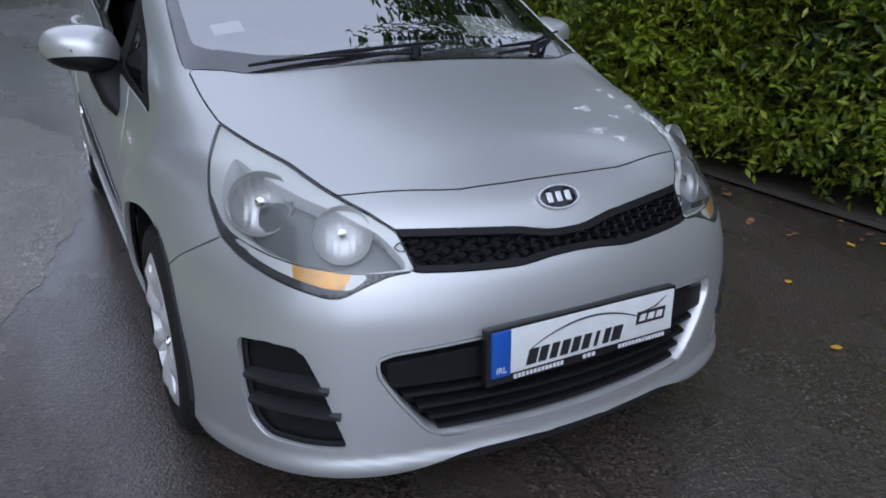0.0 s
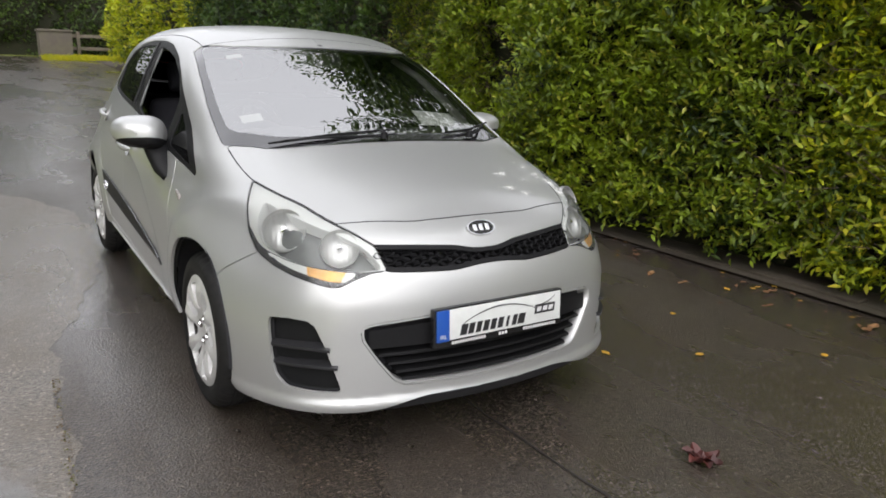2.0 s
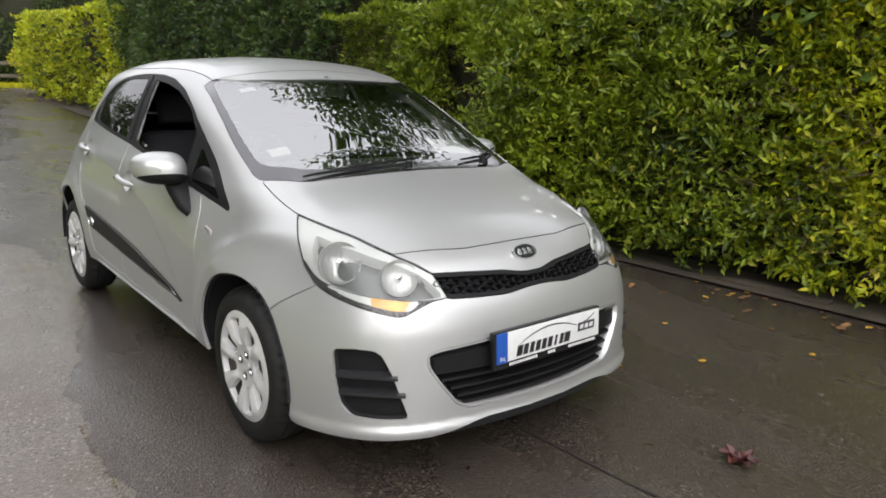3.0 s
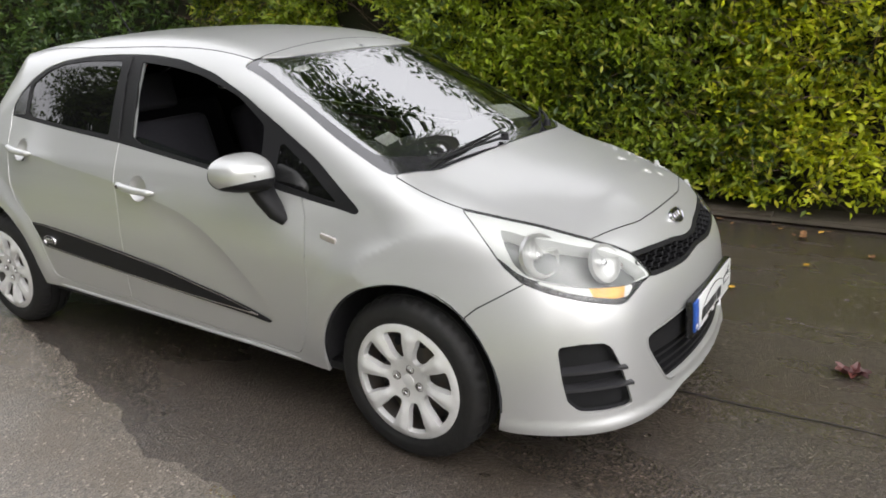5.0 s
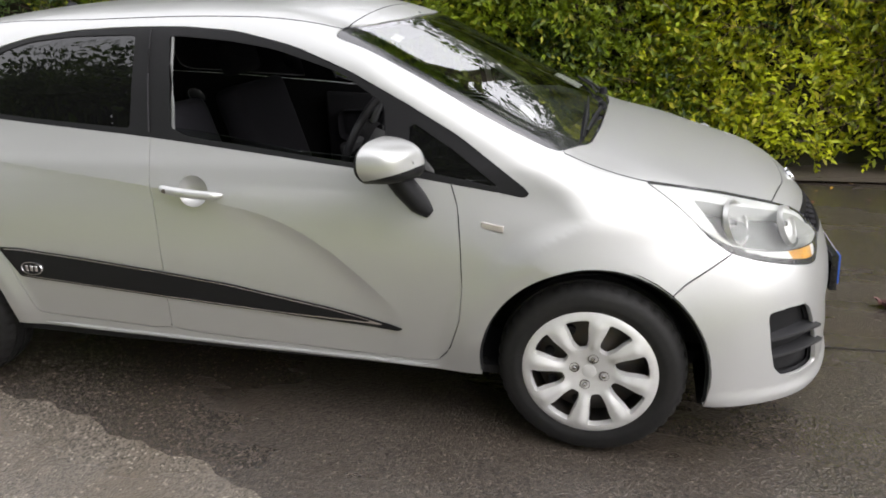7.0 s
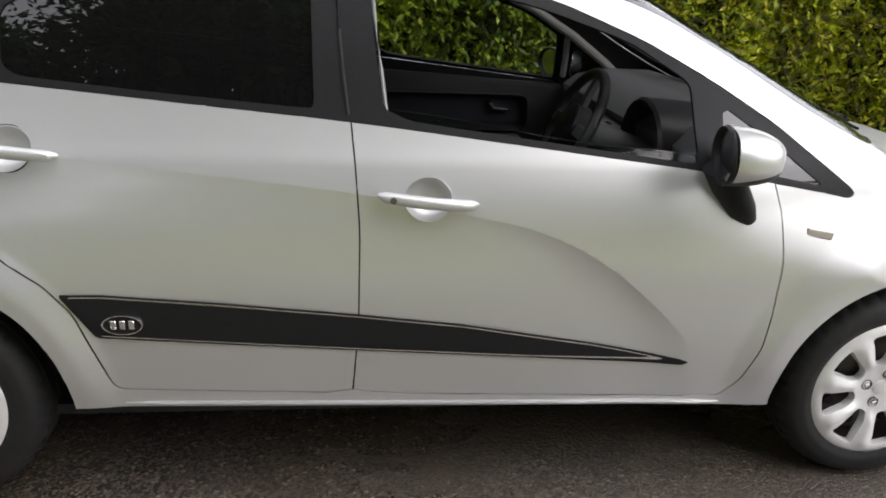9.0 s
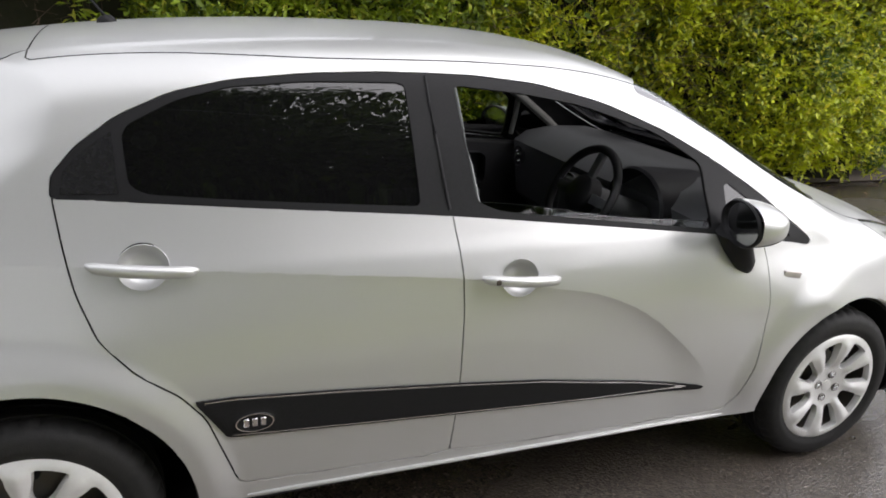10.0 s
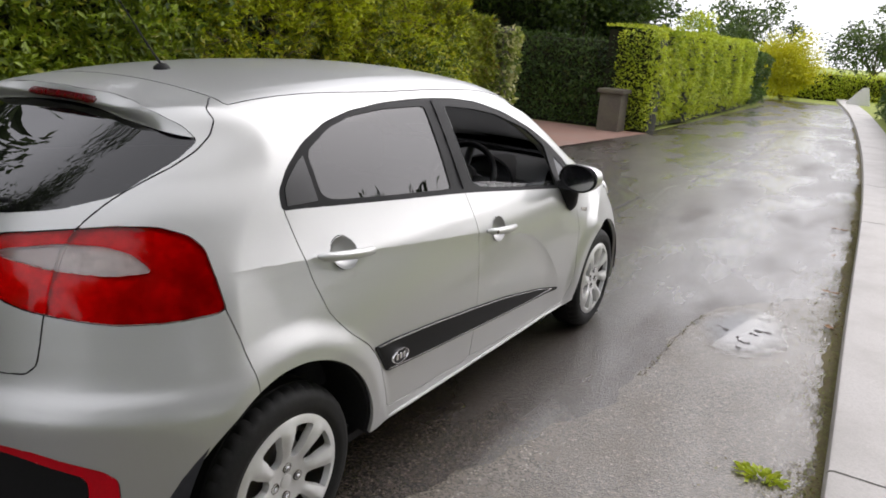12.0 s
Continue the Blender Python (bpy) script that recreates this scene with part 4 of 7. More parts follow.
for flip in (False, True):
    s = 1 if flip else -1
    head = panel("headlamp", skin, headlamp, LENS, car, "clear headlamp with twin reflectors and amber indicator", mirror=flip, gap=.001, lip=.012, lip_mat=GLOSSBLACK)
    panel("lamp_trim", skin, lamp_pale, LAMPPALE, head, "pale silver lamp trim", mirror=flip, sink=.007, gap=0, lip=.055)
    panel("lamp_seal", skin, np.concatenate([lamp_rim, lamp_border]), GLOSSBLACK, head, "dark lamp edge", mirror=flip, sink=.005, gap=0, lip=.012)
    panel("lamp_housing", skin, lamp_in, LAMPGREY, head, "grey lamp housing", mirror=flip, sink=.058, gap=-.006, lip=0)
    panel("lamp_bucket", skin, headlamp, LAMPGREY, head, "grey lamp shell", mirror=flip, sink=.066, gap=.006, lip=0)
    panel("indicator", skin, lamp_amber, AMBER, head, "amber indicator", mirror=flip, sink=.006, gap=0, lip=.02)
    panel("lamp_corner", skin, lamp_clear, LAMPPALE, head, "pale lamp corner", mirror=flip, sink=.006, gap=0, lip=.05)
    part("main_reflector", bowl((s * .6195, -1.604, .7575), (s * .40, -.86, .34), .067, .036, .0014), REFLECTOR, head, "bright round fluted reflector")
    part("high_beam_reflector", bowl((s * .4955, -1.769, .7195), (s * .34, -.86, .36), .058, .030, .0006), REFLECTOR, head, "bright round reflector")
    for cx, cy, cz, ax, rad in ((.612, -1.588, .754, .40, .016), (.489, -1.754, .717, .34, .014)):
        part("bulb_cap", bm_lathe([(.0, .016), (rad * .7, .013), (rad, 0), (rad, -.02)], Matrix.Translation((s * cx, cy, cz)) @ Vector((s * ax, -.86, .35)).to_track_quat("Z", "Y").to_matrix().to_4x4(), 20), CHROME, head)
    fan = [Vector((s * .4255, -1.800, .727)), Vector((s * .4170, -1.803, .690)), Vector((s * .3850, -1.822, .684)), Vector((s * .395, -1.812, .712))]
    bm = bmesh.new()
    bm.faces.new([bm.verts.new(p + Vector((0, .012, -.004))) for p in fan])
    ret = bmesh.ops.extrude_face_region(bm, geom=bm.faces[:])
    bmesh.ops.translate(bm, verts=[g for g in ret["geom"] if isinstance(g, bmesh.types.BMVert)], vec=(0, .004, 0))
    bmesh.ops.recalc_face_normals(bm, faces=bm.faces[:])
    part("lamp_reflex", bm, WHITELENS, head, "small pinkish reflector", smooth=False)
    # bumper side opening with two fins
    vent = panel("bumper_vent", skin, fog, BLACK, car, "black blanked fog lamp opening with fins", mirror=flip, sink=.030, gap=-.004, lip=0)
    for z0, w0, w1 in ((.415, .722, .572), (.357, .722, .552)):
        n_steps = 9
        bm = bmesh.new()
        rows_f = []
        for i in range(n_steps + 1):
            t = i / n_steps
            w = w0 + (w1 - w0) * t
            z = z0 + .010 * math.sin(t * 2.2)
            p = on_skin(w, z, flip)
            out = Vector((s * .55, -.83, 0)) * (-.008 + .024 * t)
            back_p = p + Vector((-s * .5, .85, 0)) * .035
            rows_f.append([bm.verts.new(p + out + Vector((0, 0, .005))), bm.verts.new(p + out - Vector((0, 0, .004))), bm.verts.new(back_p - Vector((0, 0, .012))), bm.verts.new(back_p + Vector((0, 0, .012)))])
        for a, b in zip(rows_f, rows_f[1:]):
            for k in range(4):
                bm.faces.new((a[k], a[(k + 1) % 4], b[(k + 1) % 4], b[k]))
        bm.faces.new(rows_f[0])
        bm.faces.new(rows_f[-1][::-1])
        bmesh.ops.recalc_face_normals(bm, faces=bm.faces[:])
        part("fin", bm, SATIN, vent)

grille_ob = panel("upper_grille", skin, grille_frame, BLACK, car, "black honeycomb grille", both=True, sink=-.002, gap=.001, lip=.022)
panel("grille_back", skin, grille_core, DARKIN, grille_ob, "dark grille backing", both=True, sink=.024, gap=-.004, lip=0)
HEX = bpy.data.meshes.new("grille_cell")
hb = bmesh.new()
ring_o, ring_i, ring_b = [], [], []
for k in range(6):
    a = math.radians(60 * k)
    ring_o.append(hb.verts.new((.0198 * math.cos(a), 0, .0122 * math.sin(a))))
    ring_i.append(hb.verts.new((.0165 * math.cos(a), -.003, .0096 * math.sin(a))))
    ring_b.append(hb.verts.new((.0150 * math.cos(a), .018, .0082 * math.sin(a))))
for k in range(6):
    j = (k + 1) % 6
    hb.faces.new((ring_o[k], ring_o[j], ring_i[j], ring_i[k]))
    hb.faces.new((ring_i[k], ring_i[j], ring_b[j], ring_b[k]))
hb.to_mesh(HEX)
hb.free()
HEX.materials.append(BLACK)
core = grown(front(GRILLE), -.006)
for col in range(-14, 15):
    for rowi in range(-4, 5):
        w, z = col * .0300, .690 + rowi * .0215 + (.01075 if col % 2 else 0)
        if core(np.array([[-abs(w), -1.9, z]]))[0] < -.004:
            cell = new("grille_cell", HEX)
            cell.parent = grille_ob
            p = on_skin(abs(w), z, True)
            cell.location = (w, p.y + .006, z)
            cell.rotation_euler = (radians(-28), 0, math.atan2(.56 * w, 1))

mouth_ob = panel("lower_grille", skin, mouth, DARKIN, car, "black lower grille with slats", both=True, sink=.055, gap=-.006, lip=0)
panel("mouth_edge", skin, skin.cut(mouth, grown(front(MOUTH, 2), -.006))[1], PAINT, mouth_ob, "silver edge", both=True, sink=.0, gap=0, lip=.05)
bm = bmesh.new()
rows_m = []
for i in range(33):
    w = -.455 + .91 * i / 32
    lo = .418
    p = [on_skin(abs(w), z, True) for z in (.497 - .02 * (abs(w) / .455) ** 2, lo)]
    rows_m.append([bm.verts.new((w, p[0].y + .012, p[0].z)), bm.verts.new((w, p[1].y + .012, lo)), bm.verts.new((w, p[1].y + .05, lo - .002))])
for a, b in zip(rows_m, rows_m[1:]):
    for k in range(2):
        bm.faces.new((a[k], a[k + 1], b[k + 1], b[k]))
part("plate_panel", bm, BLACK, mouth_ob)
for z0 in (.392, .360, .330, .303):
    half = min(.455, .44 - (.44 - .385) * max(0, (.385 - z0)) / .073 - .015) - (.0 if z0 > .38 else .012)
    bm = bmesh.new()
    rows_m = []
    for i in range(29):
        w = -half + 2 * half * i / 28
        y = on_skin(abs(w), z0, True).y
        rows_m.append([bm.verts.new((w, y + .018, z0 + .005)), bm.verts.new((w, y + .016, z0 - .003)), bm.verts.new((w, y + .06, z0 - .010)), bm.verts.new((w, y + .06, z0 + .010))])
    for a, b in zip(rows_m, rows_m[1:]):
        for k in range(4):
            bm.faces.new((a[k], a[(k + 1) % 4], b[(k + 1) % 4], b[k]))
    bmesh.ops.recalc_face_normals(bm, faces=bm.faces[:])
    part("slat", bm, BLACK, mouth_ob)

# ---- number plate with its holder: the dealer's marks are plain shapes ----
plate = empty("number_plate", "white dealer plate with blue band in a black holder", "")
plate.parent = car
PY = -1.985
TILT_PLATE = Matrix.Translation((0, PY, .480)) @ Matrix.Rotation(radians(-3), 4, "X")
part("plate_holder", bm_box(-.268, .268, -.004, .020, -.070, .062, .005), GLOSSBLACK, plate).matrix_basis = TILT_PLATE
part("plate_sheet", bm_box(-.258, .258, -.009, -.002, -.046, .056, .002), PLATEWHITE, plate, "white plate").matrix_basis = TILT_PLATE
part("plate_band", bm_box(-.259, -.212, -.011, -.003, -.047, .057, .001), PLATEBLUE, plate, "blue band").matrix_basis = TILT_PLATE


def flat_bars(name, bars, mat, y, base=TILT_PLATE, lean=.25, thick=.002):
    """Thin upright bars (x, z, width, height), leaning, in one mesh."""
    bm = bmesh.new()
    for x, z, w, h in bars:
        c = [(x - w / 2 - lean * h / 2, z - h / 2), (x + w / 2 - lean * h / 2, z - h / 2), (x + w / 2 + lean * h / 2, z + h / 2), (x - w / 2 + lean * h / 2, z + h / 2)]
        f = [bm.verts.new((a, y, b)) for a, b in c]
        g = [bm.verts.new((a, y + thick, b)) for a, b in c]
        bm.faces.new(f)
        for k in range(4):
            bm.faces.new((f[k], g[k], g[(k + 1) % 4], f[(k + 1) % 4]))
    bmesh.ops.recalc_face_normals(bm, faces=bm.faces[:])
    ob = part(name, bm, mat, plate, smooth=False)
    ob.matrix_basis = base
    return ob


for i, wide in enumerate((.026, .022, .020, .022, .021, .021, .010, .018, .028)):
    flat_bars("dealer_mark", [(-.154 + .0297 * i, -.018, wide, .036)], INK, -.0105)
flat_bars("dealer_box", [(.186, .004, .088, .032)], INK, -.0105, lean=.12)
for i in range(3):
    flat_bars("dealer_box_mark", [(.160 + .026 * i, .004, .018, .016)], WHITEINK, -.0115)
for x0, dx, count in ((-.195, .0105, 13), (-.005, .013, 3), (.10, .0105, 14)):
    flat_bars("holder_line", [(x0 + dx * i, -.058, dx * .7, .010) for i in range(count)], WHITEINK, -.0055, lean=0)
arc = [(-.165 + .35 * t, -.0095, -.004 + .046 * math.sin(math.pi * min(1, t * 1.05)) ** .8) for t in [i / 22 for i in range(23)]]
arc_ob = part("dealer_swoosh", bm_tube(arc, [.0008 + .0016 * math.sin(math.pi * i / 22) for i in range(23)], 6), INK, plate)
arc_ob.matrix_basis = TILT_PLATE
swoosh = part("dealer_tick", bm_tube([(.16, -.0095, .018), (.20, -.0095, .026), (.232, -.0095, .046)], [.0006, .0022, .0008], 6), INK, plate)
swoosh.matrix_basis = TILT_PLATE
txt = bpy.data.curves.new("country_letters", "FONT")
txt.body, txt.size, txt.align_x, txt.extrude = "IRL", .020, "CENTER", .0006
letters = new("country_letters", txt)
letters.data.materials.append(WHITEINK)
letters.parent = plate
letters.matrix_basis = TILT_PLATE @ pose(-.2355, -.0115, -.038, 90, 0, 0)


def oval_badge(name, place, turn, rx, rz, parent, field, edge):
    """An oval badge: a raised rim round a plain field with three plain strokes."""
    b = empty(name, "", "")
    b.parent = parent
    b.matrix_basis = Matrix.Translation(place) @ turn
    bm = bm_lathe([(0, .004), (.82, .004), (.86, .003)], Matrix.Diagonal((rx, rz, 1, 1)), 40)
    part("field", bm, field, b)
    bm = bm_lathe([(.84, .002), (.88, .0065), (.95, .0065), (1.0, .001), (1.0, -.004)], Matrix.Diagonal((rx, rz, 1, 1)), 40)
    part("rim", bm, edge, b, "bright rim")
    for i in (-1, 0, 1):
        bm = bm_box(i * rx * .42 - rx * .13, i * rx * .42 + rx * .13, -rz * .42, rz * .42, .003, .0065, .001, 1)
        part("stroke", bm, edge, b)
    return b


nose_p = on_skin(0, .757, True)
tagged(oval_badge("front_badge", nose_p + Vector((0, -.003, .001)), Matrix.Rotation(radians(52), 4, "X"), .060, .030, car, GLOSSBLACK, CHROME), "black oval badge with chrome rim")


def flank(y, z, out=0.0):
    """A place on the right flank."""
    w = SIDE(z) + .03
    for _ in range(25):
        w -= float(body(np.array([w]), np.array([y]), np.array([z]))[0])
    return Vector((-w - out, y, z))


# ---- things on the flanks ----
def sheet_on_flank(name, outline, mat, parent, out, thick, flip, label=""):
    """A moulding that follows the flank inside an outline of (y, z)."""
    ys, zs = [p[0] for p in outline], [p[1] for p in outline]
    u, v = np.meshgrid(np.linspace(min(ys) - .01, max(ys) + .01, 120), np.linspace(min(zs) - .01, max(zs) + .01, 26), indexing="ij")
    pts = np.stack([np.full(u.size, -.8), u.ravel(), v.ravel()], 1)
    for _ in range(25):
        pts[:, 0] += body(pts[:, 0], pts[:, 1], pts[:, 2])
    m, n2 = u.shape
    i, j = np.meshgrid(np.arange(m - 1), np.arange(n2 - 1), indexing="ij")
    a, b, c, d = (i * n2 + j).ravel(), ((i + 1) * n2 + j).ravel(), ((i + 1) * n2 + j + 1).ravel(), (i * n2 + j + 1).ravel()
    t = np.concatenate([np.stack([a, c, b], 1), np.stack([a, d, c], 1)])
    s = Skin(pts)
    keep, _ = s.cut(t, lambda q: distance(outline, q[:, 1], q[:, 2], 0))
    return panel(name, s, keep, mat, parent, label, mirror=flip, sink=-out, gap=0, lip=thick)


STRIP = [(1.0, .611), (.905, .611), (.64, .590), (.296, .556), (.035, .526), (-.311, .468), (-.565, .414), (-.592, .403), (-.565, .398), (-.143, .428), (.292, .455), (.641, .478), (.925, .498)]
INNER_STRIP = [(.978, .603), (.905, .603), (.64, .582), (.296, .548), (.035, .518), (-.311, .460), (-.50, .420), (-.143, .436), (.292, .463), (.641, .486), (.918, .506)]
for flip in (False, True):
    s = 1 if flip else -1
    strip = empty("side_moulding", "dark side moulding with thin silver outline and oval mark", "")
    strip.parent = car
    sheet_on_flank("moulding_edge", STRIP, BLACK, strip, .005, .008, flip)
    pin = sheet_on_flank("moulding_pinstripe", [(y + (.010 if y > .5 else -.0) * -1, z) for y, z in [(.989, .607), (.905, .607), (.64, .586), (.296, .552), (.035, .522), (-.311, .464), (-.545, .412), (-.143, .432), (.292, .459), (.641, .482), (.921, .502)]], CHROME, strip, .0062, .002, flip, "thin silver line")
    sheet_on_flank("moulding_face", INNER_STRIP, BLACK, strip, .0075, .003, flip, "dark face")
    p = flank(.858, .537, .009)
    b = oval_badge("moulding_mark", (p.x if not flip else -p.x, p.y, p.z), Matrix.Rotation(radians(-90 if not flip else 90), 4, "Z") @ Matrix.Rotation(radians(90), 4, "X"), .050, .027, strip, BLACK, CHROME)
    sheet_on_flank("corner_trim", [(1.128, 1.100), (1.136, 1.232), (1.165, 1.215), (1.208, 1.182), (1.242, 1.148), (1.250, 1.100)], GLOSSBLACK, doors["rear", flip], .0005, .004, flip, "glossy black corner trim")
    # side indicator
    p = flank(-.887, .768, 0)
    bm = bm_box(-.006, .004, -.036, .036, -.011, .011, .004, 3)
    ob = part("side_indicator", bm, WHITELENS, car, "clear side repeater")
    ob.location = (p.x if not flip else -p.x, p.y, p.z)
    ob.rotation_euler = (radians(8), 0, radians(5 * s))
    # door handles
    for door, yc, zc, key in ((doors["front", flip], .132, .853, True), (doors["rear", flip], 1.088, .945, False)):
        pc = flank(yc, zc)
        h = empty("handle", "silver pull handle", "")
        h.parent = door
        pts = []
        for t in [i / 14 for i in range(15)]:
            yy = yc + .118 - .236 * t
            zz = zc + .0135 * (0.5 - t) * 1.4
            pf = flank(yy, zz)
            lift = .010 + .026 * math.sin(math.pi * min(1, max(0, t))) ** .45
            pts.append(((pf.x - lift) * (-1 if flip else 1), yy, zz))
        part("grip", bm_tube(pts, [.006] + [.0125 + .003 * math.sin(math.pi * i / 14) for i in range(1, 14)] + [.005], 12, 1.0), PAINT, h)
        pr = flank(yc, zc - .002, 0)
        cup = bm_lathe([(0, -.034), (.45, -.031), (.75, -.021), (.92, -.006), (.975, .0008), (1.0, .0004)], Matrix.Diagonal((.0585, .0545, 1, 1)), 40)
        nrm = Vector(slope(np.array([[pr.x, pr.y, pr.z]]))[0]).normalized()
        c = part("recess", cup, PAINT, h, "shallow recess behind the grip")
        place = Vector((pr.x * (-1 if flip else 1), pr.y, pr.z))
        nrm.x *= -1 if flip else 1
        c.matrix_basis = Matrix.Translation(place) @ nrm.to_track_quat("Z", "Y").to_matrix().to_4x4()
        if key:
            pk = pts[2]
            lk = part("lock", bm_lathe([(0, .003), (.0065, .003), (.0085, 0)], Matrix.Translation((pk[0] + s * .0145, pk[1], pk[2])) @ Matrix.Rotation(radians(90 * s), 4, "Y"), 16), STEEL, h, "key lock")

    sill = [flank(yy, .287 + .0195 * yy, .001) for yy in [-.70 + 1.58 * i / 20 for i in range(21)]]
    part("sill_flange", bm_tube([(-s * p.x, p.y, p.z) for p in sill], [.002] + [.0075] * 19 + [.002], 8, .8), PAINT, car, "thin silver sill edge")

# ---- mirrors ----
def mirror_unit(flip):
    s = 1 if flip else -1
    unit_ob = empty("wing_mirror", "silver door mirror on a black foot", "")
    unit_ob.parent = car
    # shell: a squashed half egg that opens to the rear
    bm = bmesh.new()
    nu, nv = 28, 14
    rows_q = []
    for j in range(nv + 1):
        v = j / nv
        r = math.sin(v * math.pi / 2) ** .62
        depth = -.125 * math.cos(v * math.pi / 2)
        ring = []
        for i in range(nu):
            a = 2 * math.pi * i / nu
            ca, sa = math.cos(a), math.sin(a)
            ex = .111 * math.copysign(abs(ca) ** .72, ca) * r
            ez = (.071 if sa > 0 else .064) * math.copysign(abs(sa) ** .8, sa) * r * (1 - .16 * ca)
            ring.append(bm.verts.new((ex, depth + .02 * (1 - v) * ca * r, ez + .010 * ca)))
        rows_q.append(ring)
    for a, b in zip(rows_q, rows_q[1:]):
        for i in range(nu):
            bm.faces.new((a[i], a[(i + 1) % nu], b[(i + 1) % nu], b[i]))
    bmesh.ops.remove_doubles(bm, verts=bm.verts[:], dist=1e-5)
    bmesh.ops.recalc_face_normals(bm, faces=bm.faces[:])
    geom = bm.verts[:] + bm.edges[:] + bm.faces[:]
    bmesh.ops.bisect_plane(bm, geom=geom, plane_co=(0, 0, -.040), plane_no=(0, .25, 1))
    low = [f for f in bm.faces if f.calc_center_median().z + .25 * f.calc_center_median().y < -.040]
    lower = bm.copy()
    bmesh.ops.delete(bm, geom=low, context="FACES")
    lower.faces.ensure_lookup_table()
    bmesh.ops.delete(lower, geom=[f for f in lower.faces if f.calc_center_median().z + .25 * f.calc_center_median().y >= -.040], context="FACES")
    base = Matrix.Translation((s * .862, -.560, .982)) @ Matrix.Rotation(radians(14 * s), 4, "Z")
    if not flip:
        base = base @ Matrix.Diagonal((-1, 1, 1, 1))
    for b2 in (bm, lower):
        b2.transform(base)
        bmesh.ops.recalc_face_normals(b2, faces=b2.faces[:])
    cap = part("mirror_cap", bm, PAINT, unit_ob, "silver cap")
    part("mirror_skirt", lower, BLACK, unit_ob, "black lower shell")
    rimb = bm_lathe([(1.0, 0), (1.02, .006), (.98, .012), (.90, .006), (.88, -.004)], Matrix.Diagonal((.108, .067, 1, 1)), 36)
    rimb.transform(base @ Matrix.Translation((0, .002, .004)) @ Matrix.Rotation(radians(-90), 4, "X"))
    part("mirror_rim", rimb, BLACK, unit_ob)
    gl = bm_lathe([(0, 0), (.90, 0)], Matrix.Diagonal((.108, .067, 1, 1)), 36)
    gl.transform(base @ Matrix.Translation((0, .002, .004)) @ Matrix.Rotation(radians(-90), 4, "X"))
    part("mirror_glass", gl, CHROME, unit_ob, "mirror glass")
    foot = bm_tube([(s * .805, -.585, .945), (s * .795, -.615, .89), (s * .782, -.655, .835), (s * .772, -.685, .803)], [.060, .056, .052, .034], 16, .68)
    part("mirror_foot", foot, BLACK, unit_ob, "black foot")


for flip in (False, True):
    mirror_unit(flip)

# ---- wheels ----
def wheel_sheet():
    """The wheel cover's face: a shallow dish cut by eight windows."""
    nr, na = 22, 160
    rr = np.linspace(.012, .212, nr)
    u, a = np.meshgrid(rr, np.arange(na) * 2 * np.pi / na, indexing="ij")
    pts = np.stack([u * np.cos(a), u * np.sin(a), np.zeros_like(u)], -1).reshape(-1, 3)
    i, j = np.meshgrid(np.arange(nr - 1), np.arange(na), indexing="ij")
    k = (j + 1) % na
    A, B, C, D = (i * na + j).ravel(), ((i + 1) * na + j).ravel(), ((i + 1) * na + k).ravel(), (i * na + k).ravel()
    return pts, np.concatenate([np.stack([A, B, C], 1), np.stack([A, C, D], 1)])


def hole_field(v):
    r = np.hypot(v[:, 0], v[:, 1])
    a = np.arctan2(v[:, 1], v[:, 0])
    turn = (a + np.pi / 8) % (np.pi / 4) - np.pi / 8 + .02 * (r - .13) / .05
    half = r * np.pi / 8 - .0175 - .011 * ramp(r, .10, .17)
    return smax(smax(np.abs(turn) * r - half, .080 - r, .012), r - .186, .014)


